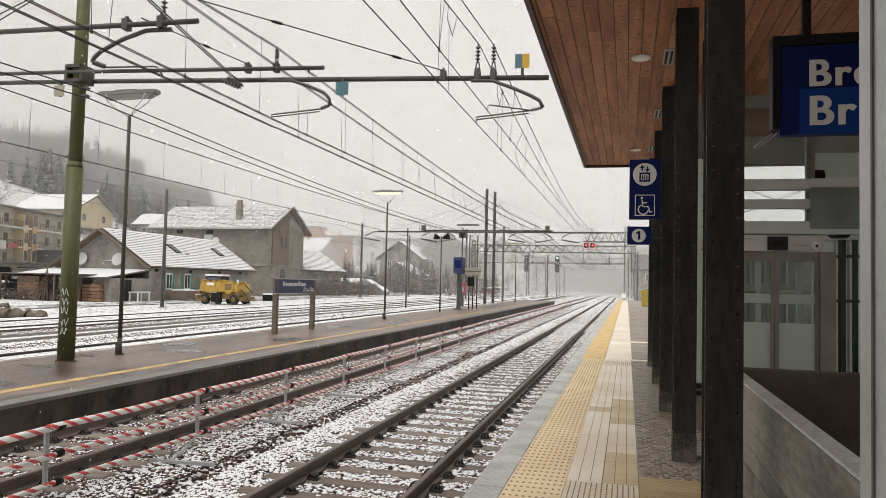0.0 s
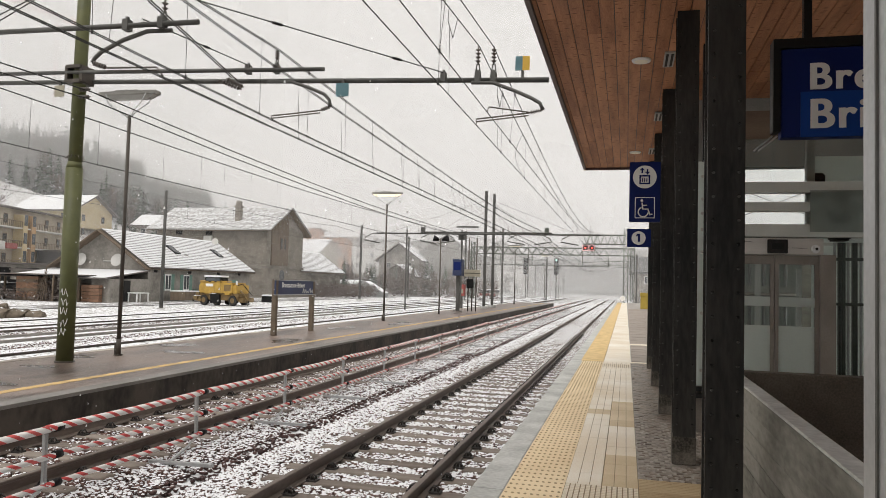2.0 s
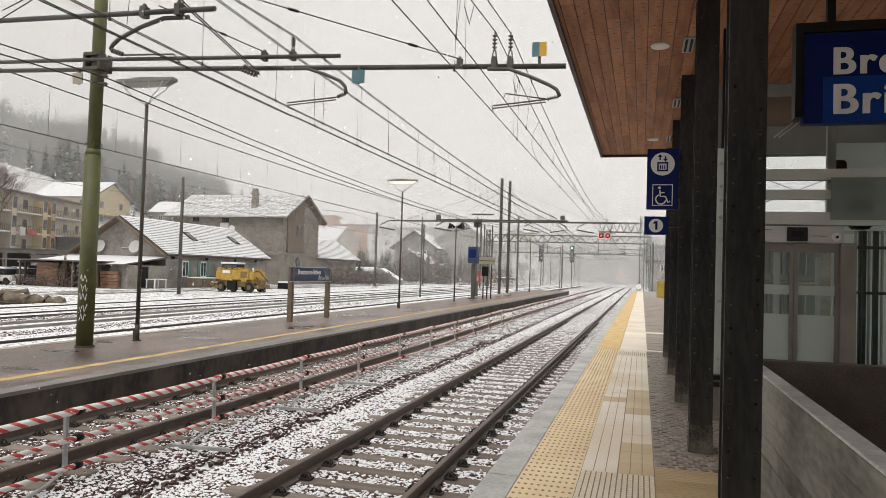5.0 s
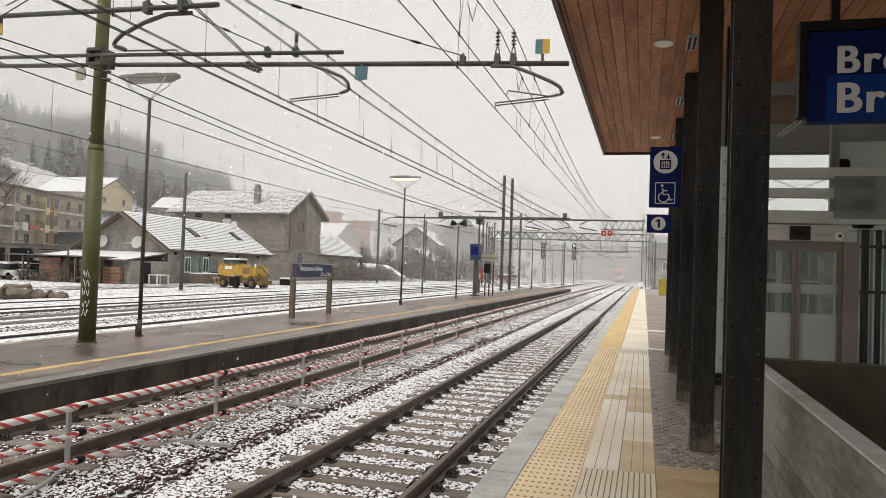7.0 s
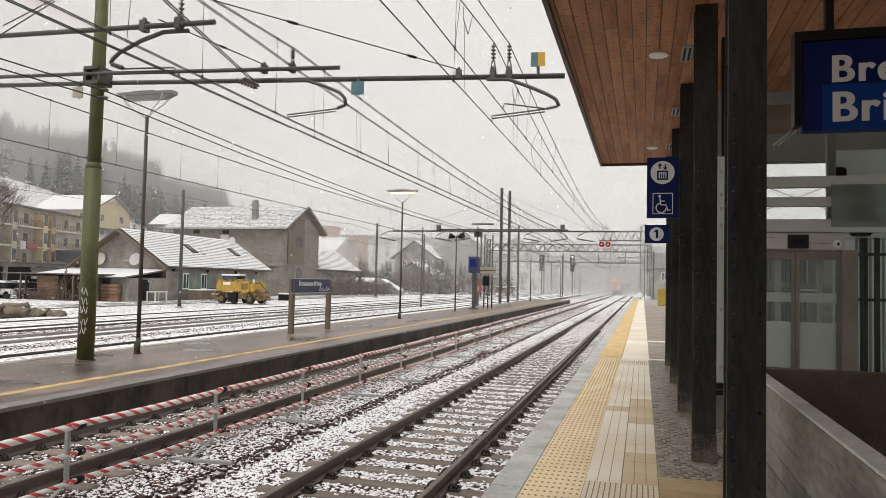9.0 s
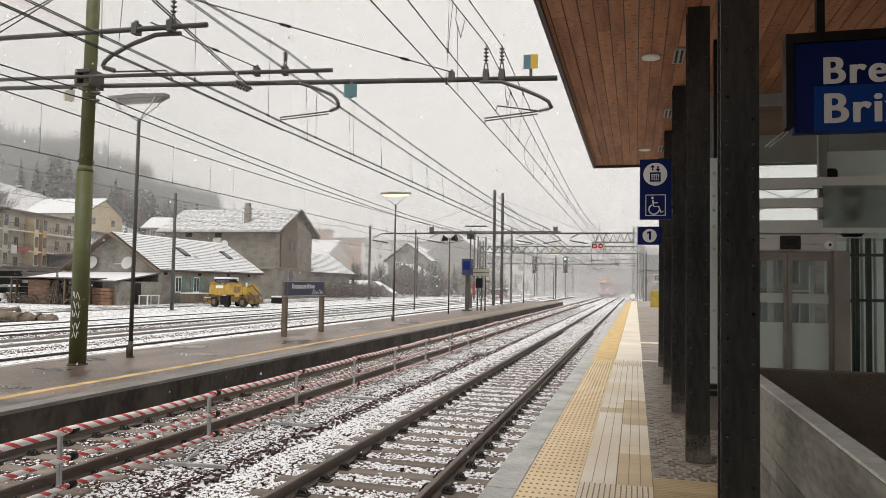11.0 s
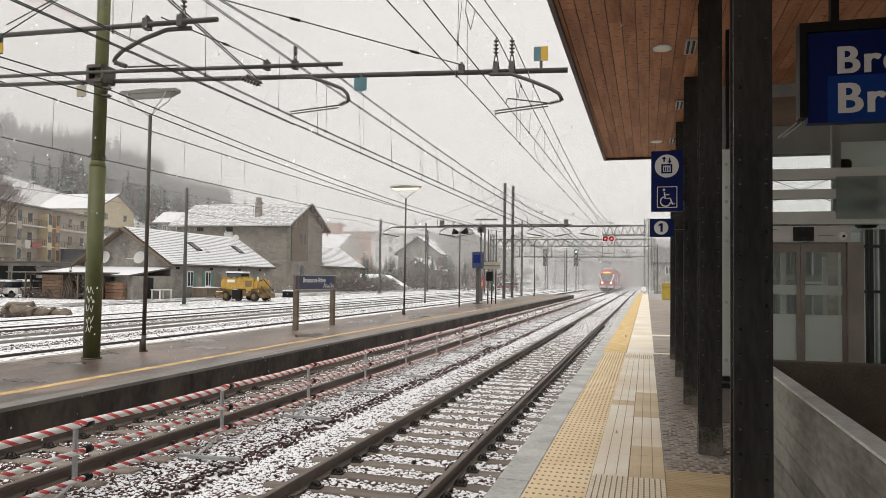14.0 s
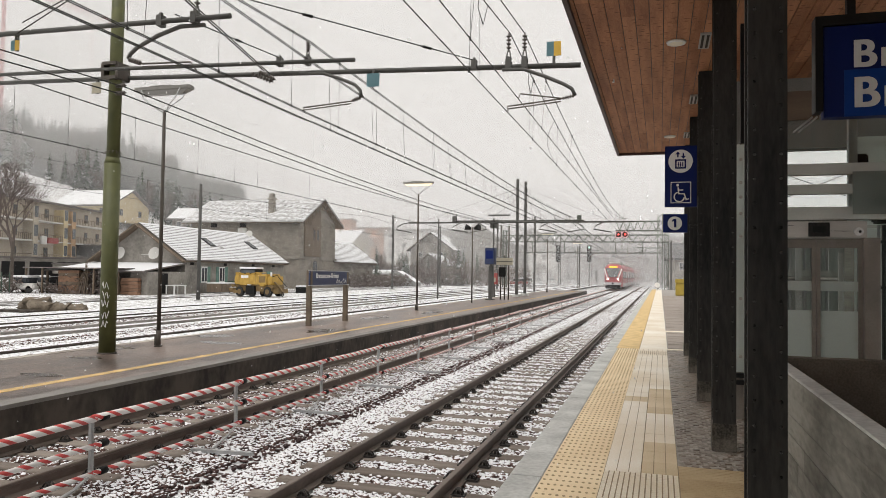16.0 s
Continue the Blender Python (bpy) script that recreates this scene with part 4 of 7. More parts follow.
def h_section(h):
    bm = bmesh.new()
    q = [(-0.11, -0.10), (0.11, -0.10), (0.11, -0.08), (0.015, -0.08), (0.015, 0.08), (0.11, 0.08), (0.11, 0.10), (-0.11, 0.10), (-0.11, 0.08), (-0.015, 0.08), (-0.015, -0.08), (-0.11, -0.08)]
    e = [[bm.verts.new((a, b, z)) for a, b in q] for z in (0, h)]
    for i in range(12):
        j = (i + 1) % 12
        bm.faces.new((e[0][i], e[0][j], e[1][j], e[1][i]))
    bm.faces.new(e[0][::-1]), bm.faces.new(e[1])
    return bm


def far_mast(x, y, top, base, label="grey steel catenary mast"):
    t = thing("catenary_mast", label, "catenary mast", pose(x, y, base), "far masts")
    h = top - base
    part("pole", h_section(h), GREYPOLE, t)
    part("foot", B((-0.3, 0.3, -0.3, 0.3, 0, 0.2), bevel=0.02), CONCRETE, t)
    return t


def arm_set(t, x, y, z, left):
    s = -1 if left else 1
    part("registration_tube", pipe(bmesh.new(), [(x, y, z), (x + s * 0.5, y, z - 0.05), (x + s * 1.1, y, z - 0.35), (x + s * 1.25, y, z - 0.6), (x - s * 0.2, y, z - 0.85)], 0.045, 6), GREYPOLE, t)
    bm = bmesh.new()
    insulator(bm, x, y, z + 0.1, z + 0.55)
    part("insulator", bm, PORCELAIN, t)


for x, y, top in ((-11.6, 61.3, 9.7), (-11.6, 65.2, 9.95)):
    far_mast(x, y, top, P2)


TRUSSGREEN = surf("grey_green_steel", (0.05, 0.058, 0.048), (0.10, 0.11, 0.09), 2, 0.6)


def portal(y, x0, x1, z, r=0.07):
    t = thing("catenary_portal", "long steel cross tube with insulators over the tracks", "catenary portal", group="catenary portals")
    part("beam", pipe(bmesh.new(), [(x0 - 0.9, y, z), (x1, y, z)], r), GREYPOLE, t)
    part("beam", pipe(bmesh.new(), [(x0 + 3, y + 0.3, z + 0.15), (x1 - 4, y + 0.3, z + 0.15)], r * 0.8), GREYPOLE, t)
    for x in (-18.5, -13.6):
        part("leg", B((x - 0.055, x + 0.055, y + 0.1, y + 0.22, -0.6, z + 0.35)), GREYPOLE, t)
    part("crosshead", B((-14.1, -12.2, y + 0.1, y + 0.25, z + 0.55, z + 0.68), (-13.9, -13.3, y + 0.1, y + 0.25, z - 0.5, z + 0.1)), GREYPOLE, t)
    for x, l in ((-21.1, True), (-16.0, True), (-15.4, False), (-8.4, True), (-7.2, False), (-4.0, True)):
        arm_set(t, x, y - 0.1, z, l)
    for x in (-2.85, -3.2, -7.4, -9.6, -17.4, -19.4):
        bm = bmesh.new()
        insulator(bm, x, y - 0.05, z + 0.05, z + 0.75)
        part("insulator", bm, PORCELAIN, t)
    for x in (-17.0, -6.4):
        part("marker_box", B((x - 0.17, x + 0.17, y - 0.2, y + 0.1, z + 0.12, z + 0.55)), TRUSSGREEN if x > -10 else GREYPOLE, t)
    return t


portal(61.0, -20.3, -2.0, 6.0)
def span_wires():
    t = thing("span_wire", "thin steel cross-span wires between mast and portal", "wire")
    for a, b in (((-11.6, 62, 9.0), (-20.2, 62, 6.2)), ((-11.6, 62, 8.7), (-14.8, 62, 6.9)), ((-11.6, 62, 8.2), (-14.0, 62, 6.4)), ((-11.6, 65, 9.3), (-4.0, 65, 6.3)), ((-11.6, 65, 8.9), (-7.4, 65, 6.6)), ((-11.6, 62, 9.4), (-8.2, 62, 6.1)), ((-11.6, 65, 8.4), (-9.4, 65, 6.2))):
        part("wire", bar(bmesh.new(), a, b, 0.016, seg=4), WIRE, t)


span_wires()
portal(155.0, -30, 0.5, 6.2)
portal(202.0, -30, 0.5, 6.2)


def truss(bm, x0, x1, y, z0, z1, n, d=0.35):
    for yy in (y - d, y + d):
        for z in (z0, z1):
            bar(bm, (x0, yy, z), (x1, yy, z), 0.11, seg=4)
        for i in range(n):
            a, b = x0 + (x1 - x0) * i / n, x0 + (x1 - x0) * (i + 1) / n
            bar(bm, (a, yy, z0 if i % 2 else z1), (b, yy, z1 if i % 2 else z0), 0.07, seg=4)
    return bm


def lattice_mast(bm, x, y, z0, z1, w=0.3):
    for a in (-w, w):
        for b in (-w, w):
            bar(bm, (x + a, y + b, z0), (x + a, y + b, z1), 0.085, seg=4)
    n = int((z1 - z0) / 0.6)
    for i in range(n):
        a, b = z0 + (z1 - z0) * i / n, z0 + (z1 - z0) * (i + 1) / n
        for yy in (y - w, y + w):
            bar(bm, (x - w if i % 2 else x + w, yy, a), (x + w if i % 2 else x - w, yy, b), 0.05, seg=4)
    return bm


REDLIGHT = glow("red_signal_light", (1.0, 0.04, 0.03), 3.0)
GREENLIGHT = glow("white_signal_light", (0.45, 0.80, 0.70), 0.35)
DEADLIGHT = surf("unlit_signal_lens", (0.05, 0.06, 0.06), (0.12, 0.13, 0.13), 3, 0.3)
PINKRIM = surf("faded_signal_rim", (0.55, 0.26, 0.27), (0.68, 0.36, 0.36), 3, 0.5)


def signal_gantry():
    t = thing("signal_gantry", "grey-green lattice cantilever gantry with red signals", "signal gantry")
    y = 108.0
    part("mast", lattice_mast(bmesh.new(), -0.05, y, -0.6, 10.4), TRUSSGREEN, t)
    part("boom", truss(bmesh.new(), -6.1, -0.1, y, 8.06, 9.37, 12), TRUSSGREEN, t)
    for x, square in ((-5.72, True), (-4.83, False)):
        s = part("signal_head", B((x - 0.42, x + 0.42, y - 0.6, y - 0.5, 7.05, 7.92)) if square else bar(bmesh.new(), (x, y - 0.6, 7.5), (x, y - 0.5, 7.5), 0.5, seg=20), PINKRIM, t)
        part("face", B((x - 0.33, x + 0.33, y - 0.615, y - 0.602, 7.15, 7.83)) if square else bar(bmesh.new(), (x, y - 0.615, 7.5), (x, y - 0.602, 7.5), 0.36, seg=20), BLACK, s)
        part("lamp", bar(bmesh.new(), (x, y - 0.64, 7.5), (x, y - 0.617, 7.5), 0.12, seg=12), REDLIGHT, s)
        part("cage", pipe(pipe(B((x - 0.4, x + 0.4, y - 0.45, y + 0.3, 5.4, 5.46)), [(x - 0.38, y - 0.4, 8.1), (x - 0.38, y - 0.4, 5.4)], 0.035, 4), [(x + 0.38, y - 0.4, 8.1), (x + 0.38, y - 0.4, 5.4)], 0.035, 4), DARKPOLE, t)
    # portal behind it across all the tracks
    p = thing("catenary_portal", "lattice portal spanning all tracks", "catenary portal", group="lattice portals")
    part("boom", truss(bmesh.new(), -26, 1.2, 125, 7.2, 8.35, 34), TRUSSGREEN, p)
    part("leg", lattice_mast(bmesh.new(), -25.8, 125, -0.6, 9.2), TRUSSGREEN, p)
    part("leg", lattice_mast(bmesh.new(), 1.0, 125, -0.6, 9.2), TRUSSGREEN, p)
    for x, l in ((-2.8, False), (-7.1, True), (-15.5, True), (-21, False)):
        part("hanger", bar(bmesh.new(), (x, 125, 7.2), (x, 125, 5.2), 0.06), TRUSSGREEN, p)
    for y in (172, 235, 300):
        q = thing("catenary_portal", "lattice portal far along the line", "catenary portal", group="lattice portals")
        part("boom", truss(bmesh.new(), -30, 1.5, y, 7.0, 8.0, 30), TRUSSGREEN, q)
        for x in (-30, -14, 1.5):
            part("leg", B((x - 0.2, x + 0.2, y - 0.2, y + 0.2, -0.7, 9)), TRUSSGREEN, q)
    for x in (-13.7, -19.9):
        g = thing("light_signal", "tall signal with two round lamps", "railway signal", pose(x, 150, -0.7), "light signals")
        part("post", bar(bmesh.new(), (0, 0.2, 0), (0, 0.2, 8.4), 0.1), GREYPOLE, g)
        part("backboard", B((-0.45, 0.45, -0.1, 0, 5.0, 8.3)), BLACK, g)
        for z in (7.9, 7.0):
            part("lamp", bar(bmesh.new(), (0, -0.14, z), (0, -0.11, z), 0.21, seg=14), GREENLIGHT if x > -15 and z > 7.5 else DEADLIGHT, g)


signal_gantry()
for x, y, top in ((-19.4, 150, 10.2), (-32.4, 87.3, 8.9), (-32.5, 108.5, 8.9), (-22.0, 101.5, 9.3), (-14.5, 88, 8.6), (-12.9, 124, 7.0), (1.4, 104, 6.5)):
    far_mast(x, y, top, -0.62, "slim grey steel line-side mast")


def slim_pole(x, y, top):
    t = thing("yard_pole", "slim grey steel pole in the yard", "pole", pose(x, y, -0.66))
    part("pole", bar(bmesh.new(), (0, 0, 0), (0, 0, top + 0.66), 0.14, 0.10, 10), GREYPOLE, t)
    part("foot", B((-0.2, 0.2, -0.2, 0.2, 0, 0.1)), CONCRETE, t)


slim_pole(-32.5, 46.8, 7.95)


OLDYELLOW = surf("dull_yellow_plastic", (0.30, 0.22, 0.03), (0.42, 0.31, 0.05), 3, 0.6)


def platform_end():
    b = thing("grit_bin", "yellow grit bin on the platform", "grit bin", pose(1.62, 66.6, 0))
    part("body", B((-0.36, 0.36, -0.4, 0.4, 0, 1.05), bevel=0.03), OLDYELLOW, b)
    part("lid", B((-0.40, 0.40, -0.44, 0.44, 1.06, 1.42), bevel=0.05), OLDYELLOW, b)
    m = thing("round_mirror", "small white round marker at the platform end", "marker", pose(-0.35, 94.5, 0))
    part("post", bar(bmesh.new(), (0, 0, 0), (0, 0, 0.5), 0.04), GALV, m)
    part("disc", bar(bmesh.new(), (0, -0.04, 0.55), (0, 0, 0.55), 0.32, seg=16), WHITE, m)


platform_end()


# ---- signs under the canopy ----
def hanging_sign():
    t = thing("hanging_station_sign", "large blue hanging station name sign in a black frame", "station sign")
    y = 5.30
    part("panel", B((1.01, 2.62, y, y + 0.10, 2.69, 3.29), bevel=0.004), BLUE, t)
    part("lower_panel", B((1.13, 2.62, y - 0.006, y - 0.001, 2.69, 2.995)), BLUE_LIGHT, t)
    part("frame", B((0.96, 1.005, y - 0.01, y + 0.12, 2.73, 3.36), (1.005, 2.66, y - 0.01, y + 0.12, 3.295, 3.36)), BLACK, t)
    for x in (1.18, 2.4):
        part("hanger", B((x - 0.025, x + 0.025, y + 0.02, y + 0.08, 3.36, 4.38)), BLACK, t)
    lettering("lettering", "Bressanone", 0.25, WHITE, t, pose(1.172, y - 0.008, 3.012, 90, 0, 0), 0.004, 0.005, 1.15)
    lettering("lettering", "Brixen", 0.277, WHITE, t, pose(1.172, y - 0.012, 2.75, 90, 0, 0), 0.004, 0.0055, 1.13)


hanging_sign()


def access_sign():
    t = thing("access_sign", "blue sign with lift and wheelchair symbols", "sign")
    y = 10.25
    part("panel", B((0.04, 0.445, y, y + 0.06, 2.56, 3.375), bevel=0.004), BLUE, t)
    bm = bar(bmesh.new(), (0.24, y - 0.004, 3.17), (0.24, y - 0.001, 3.17), 0.155, seg=32)
    part("disc", bm, WHITE, t)
    e = y - 0.010
    bm = bmesh.new()
    for b in ((0.17, 0.31, 3.07, 3.09), (0.17, 0.31, 3.175, 3.195), (0.17, 0.19, 3.09, 3.175), (0.29, 0.31, 3.09, 3.175)):
        box(bm, b[0], b[1], e, e + 0.005, b[2], b[3])
    for i in range(3):
        x = 0.212 + 0.028 * i
        box(bm, x - 0.007, x + 0.007, e, e + 0.005, 3.098, 3.142)
        bar(bm, (x, e, 3.152), (x, e + 0.005, 3.152), 0.008, seg=8)
    for x, up in ((0.205, 1), (0.275, -1)):
        box(bm, x - 0.009, x + 0.009, e, e + 0.005, 3.222, 3.278)
        z = 3.25 + up * 0.012
        v = [[bm.verts.new(c) for c in ((x - 0.032, q, z), (x + 0.032, q, z), (x, q, z + up * 0.036))] for q in (e - 0.001, e + 0.005)]
        bm.faces.new(v[0]), bm.faces.new(v[1])
    part("lift_symbol", bm, BLUE, t)
    bm = bmesh.new()
    for b in ((0.115, 0.375, 2.885, 2.895), (0.115, 0.375, 2.61, 2.62), (0.115, 0.125, 2.62, 2.885), (0.365, 0.375, 2.62, 2.885)):
        box(bm, b[0], b[1], y - 0.005, y - 0.001, b[2], b[3])
    part("border", bm, WHITE, t)
    bm = bar(bmesh.new(), (0.205, y - 0.005, 2.85), (0.205, y - 0.001, 2.85), 0.018, seg=12)
    pts = [(0.225 + 0.065 * math.cos(a), y - 0.003, 2.695 + 0.065 * math.sin(a)) for a in [math.radians(110 + 22 * i) for i in range(12)]]
    pipe(bm, pts, 0.009, 6)
    pipe(bm, [(0.21, y - 0.003, 2.82), (0.22, y - 0.003, 2.735), (0.285, y - 0.003, 2.735), (0.315, y - 0.003, 2.655), (0.345, y - 0.003, 2.668)], 0.010, 6)
    pipe(bm, [(0.215, y - 0.003, 2.785), (0.275, y - 0.003, 2.785)], 0.008, 6)
    part("wheelchair_symbol", bm, WHITE, t)
    part("bracket", B((0.445, 0.47, y + 0.02, y + 0.05, 2.7, 2.75), (0.445, 0.47, y + 0.02, y + 0.05, 3.2, 3.25)), STEEL, t)
    s = thing("platform_number_sign", "blue sign with a white platform number disc", "sign")
    part("panel", B((0.02, 0.33, y, y + 0.05, 2.22, 2.465), bevel=0.004), BLUE, s)
    part("disc", bar(bmesh.new(), (0.17, y - 0.004, 2.342), (0.17, y - 0.001, 2.342), 0.092, seg=28), WHITE, s)
    bm = B((0.160, 0.190, y - 0.008, y - 0.0045, 2.288, 2.400))
    v = [bm.verts.new(c) for c in ((0.160, y - 0.008, 2.400), (0.160, y - 0.008, 2.372), (0.135, y - 0.008, 2.360), (0.135, y - 0.008, 2.382))]
    bm.faces.new(v)
    part("numeral", bm, BLUE, s)
    part("bracket", B((0.33, 0.47, y + 0.01, y + 0.04, 2.32, 2.36)), STEEL, s)


access_sign()


def canopy_fittings():
    for y in (3.0, 8.95, 15.0):
        d = thing("downlight", "round white recessed downlight in the soffit", "ceiling light", pose(0.155, y, 4.38), "downlights")
        part("ring", bar(bmesh.new(), (0, 0, 0.0), (0, 0, -0.022), 0.115, 0.105, 24), WHITE, d)
        part("diffuser", bar(bmesh.new(), (0, 0, -0.021), (0, 0, -0.026), 0.08, 0.075, 20), LENS, d)
    for y in (6.0, 8.95, 11.9, 14.9):
        d = thing("ceiling_slot_light", "small twin slot light fitting beside the pillars", "ceiling light", pose(0.47, y, 4.38), "slot lights")
        part("frame", B((-0.06, 0.06, -0.28, 0.28, -0.02, 0.0)), GALV, d)
        for s in (-1, 1):
            part("slot", B((s * 0.028 - 0.014, s * 0.028 + 0.014, -0.24, 0.24, -0.024, -0.021)), BLACK, d)


canopy_fittings()


# ---- stair parapet and glass lift ----
PANE = glass("clear_pane", (0.93, 0.95, 0.94))
DOORSTEEL = surf("dark_bronze_steel", (0.17, 0.15, 0.13), (0.30, 0.268, 0.235), 3, 0.4, 0.3)
FROST = surf("frosted_panel", (0.74, 0.79, 0.76), (0.82, 0.87, 0.84), 1.5, 0.35)
LIFTGREY = surf("grey_lift_steel", (0.46, 0.48, 0.45), (0.60, 0.62, 0.58), 2, 0.45, 0.0)


def translucent(m, share):
    """Lets light pass diffusely through a thin sheet."""
    n, l = m.node_tree.nodes, m.node_tree.links
    tr, mx = n.new("ShaderNodeBsdfTranslucent"), n.new("ShaderNodeMixShader")
    b, out = n["Principled BSDF"], n["Material Output"]
    l.new(b.inputs["Base Color"].links[0].from_socket, tr.inputs[0])
    mx.inputs[0].default_value = share
    l.new(b.outputs[0], mx.inputs[1])
    l.new(tr.outputs[0], mx.inputs[2])
    l.new(mx.outputs[0], out.inputs[0])


translucent(FROST, 0.62)
CABIN = surf("lift_cabin_lining", (0.46, 0.50, 0.48), (0.62, 0.66, 0.64), 3, 0.4, 0.1, stretch=(6, 1, 0.3))


translucent(CABIN, 0.5)
CLADDING = surf("dull_grey_sheet", (0.16, 0.165, 0.155), (0.30, 0.305, 0.29), 1.2, 0.5, half=0.14)
OFFPOST = surf("white_cabin_post", (0.70, 0.72, 0.70), (0.80, 0.82, 0.80), 2, 0.4)
GUIDE = surf("dark_green_guide_steel", (0.02, 0.028, 0.024), (0.075, 0.088, 0.078), 4, 0.4, 0.2)
TIMBER_DARK = surf("brown_timber_panel", (0.12, 0.085, 0.06), (0.22, 0.165, 0.12), 1.5, 0.7, stretch=(0.5, 1, 4))


def hazy(name, share):
    """Clear glass behind a thin whitish film."""
    m = glass(name, (0.92, 0.94, 0.93))
    n, l = m.node_tree.nodes, m.node_tree.links
    out = n["Material Output"]
    film, mx = n.new("ShaderNodeBsdfTranslucent"), n.new("ShaderNodeMixShader")
    film.inputs[0].default_value = (0.75, 0.79, 0.77, 1)
    mx.inputs[0].default_value = share
    l.new(out.inputs[0].links[0].from_socket, mx.inputs[1])
    l.new(film.outputs[0], mx.inputs[2])
    l.new(mx.outputs[0], out.inputs[0])
    return m


HAZY = hazy("hazy_pane", 0.35)
# dark brown of the end wall includes the shade inside the stairwell
SHADEWALL = surf("shade_brown_wall", (0.05, 0.042, 0.035), (0.15, 0.125, 0.10), 1.8, 0.6, bump=0.2, half=0.13, spec=0.2)
PLASTER_E = surf("shade_wall_plaster", (0.20, 0.19, 0.175), (0.31, 0.295, 0.27), 0.8, 0.9, bump=0.2, fine=8)


def stairs_and_lift():
    w = thing("stair_parapet", "board-marked grey concrete parapet round the underpass stairs", "parapet", pose(0.013, 0, 0.009), kind="structure")
    rng = random.Random(8)
    bm = B((0.85, 0.94, 1.9, 6.86, 0.0, 0.94))
    for i in range(7):
        y = 1.9 - rng.uniform(0, 1.2)
        while y < 6.80:
            e = min(y + rng.uniform(1.5, 2.6), 6.859)
            box(bm, 0.842 + rng.uniform(0, 0.005), 0.8505, max(y, 1.9) + 0.002, e - 0.002, 0.135 * i + 0.001, 0.135 * i + 0.133)
            y = e
    part("side_wall", bm, SHUTTERED, w)
    # top strip in a paler concrete than the wall below
    part("coping", B((0.845, 0.95, 1.89, 6.862, 0.941, 0.958), bevel=0.004), CONCRETE, w, "pale top edge")
    part("end_wall", B((0.845, 4.2, 6.865, 7.03, 0.0, 0.95), bevel=0.006), SHADEWALL, w, "end wall, stairwell shade put into its dark brown")
    # added wall out of view; keeps side light off the soffit
    solid("wall_east", B((5.2, 5.4, -36, 5.0, 0.0, 4.38)), PLASTER_E, "unseen wall added to darken the canopy underside", "wall", "structure")
    t = thing("lift", "glazed platform lift with stainless portal and frosted doors", "lift")
    y = 9.2
    part("header", B((0.92, 2.20, y, y + 0.25, 2.10, 2.285), bevel=0.006), INOX, t)
    d = part("display", B((1.60, 1.82, y - 0.02, y - 0.002, 2.11, 2.27), bevel=0.004), STEEL, t)
    part("screen", B((1.645, 1.775, y - 0.026, y - 0.021, 2.155, 2.225)), BLACK, d)
    c = part("dome_camera", bar(bar(bmesh.new(), (2.115, y, 2.165), (2.115, y - 0.03, 2.165), 0.05, 0.045, 16), (2.115, y - 0.03, 2.165), (2.115, y - 0.06, 2.165), 0.026, 0.018, 12), WHITE, t)
    part("lens", bar(bmesh.new(), (2.115, y - 0.06, 2.163), (2.115, y - 0.066, 2.163), 0.016, 0.012, 10), BLACK, c)
    part("jamb", B((2.17, 2.33, y + 0.0, y + 0.25, 0.0, 2.098)), DOORSTEEL, t)
    part("jamb", B((0.80, 0.92, y, y + 0.25, 0, 2.285)), DOORSTEEL, t)
    for x0, x1 in ((0.94, 1.69), (1.695, 2.165)):
        lf = part("door_leaf", B((x0, x0 + 0.042, y + 0.06, y + 0.11, 0.0, 2.09), (x1 - 0.042, x1, y + 0.06, y + 0.11, 0, 2.09), (x0 + 0.042, x1 - 0.042, y + 0.06, y + 0.11, 1.985, 2.09), (x0 + 0.042, x1 - 0.042, y + 0.06, y + 0.11, 0, 0.08)), DOORSTEEL, t)
        part("mid_rail", B((x0 + 0.042, x1 - 0.042, y + 0.066, y + 0.078, 1.495, 1.606)), FROST, lf)
        part("frosted_panel", B((x0 + 0.043, x1 - 0.043, y + 0.075, y + 0.09, 0.08, 1.27)), FROST, lf)
        part("pane", B((x0 + 0.043, x1 - 0.043, y + 0.08, y + 0.088, 1.27, 1.984)), PANE, lf)
    part("cabin", B((0.95, 2.3, 10.75, 10.8, 0.02, 2.25)), CABIN, t)
    part("cabin_post", B((1.60, 1.665, 10.0, 10.04, 0.02, 2.2), (2.06, 2.11, 9.9, 9.94, 0.02, 1.95)), OFFPOST, t)
    part("cabin_panel", B((1.15, 2.25, 10.66, 10.70, 1.66, 1.74), (1.0, 2.28, 10.6, 10.64, 1.50, 1.60)), LIFTGREY, t)
    part("cabin_glass", B((0.95, 0.96, 9.6, 10.745, 0.02, 2.25)), PANE, t)
    for i in range(12):
        part("cabin_rib", bar(bmesh.new(), (1.1 + 0.09 * i, 10.7, 0.05), (1.1 + 0.09 * i, 10.7, 2.2), 0.022, seg=6), GALV, t)
    part("handrail", bar(bmesh.new(), (1.05, 10.62, 1.63), (2.2, 10.62, 1.63), 0.02), INOX, t)
    # shaft frame above and beside the portal
    for z0, z1 in ((2.82, 2.945), (2.60, 2.707), (2.305, 2.45)):
        part("transom", B((0.82, 3.4, y + 0.02, y + 0.14, z0, z1)), LIFTGREY, t)
    for x in (2.05, 3.35):
        part("mullion", B((x, x + 0.09, y + 0.15, y + 0.24, 2.29, 4.36)), LIFTGREY, t)
    part("hazy_bay", B((2.05, 2.75, y - 0.03, y - 0.02, 2.36, 2.84)), HAZY, t, "whitish half-clear glass panel")
    part("shaft_cladding", B((0.82, 3.4, 10.9, 10.94, 3.40, 4.36)), CLADDING, t)
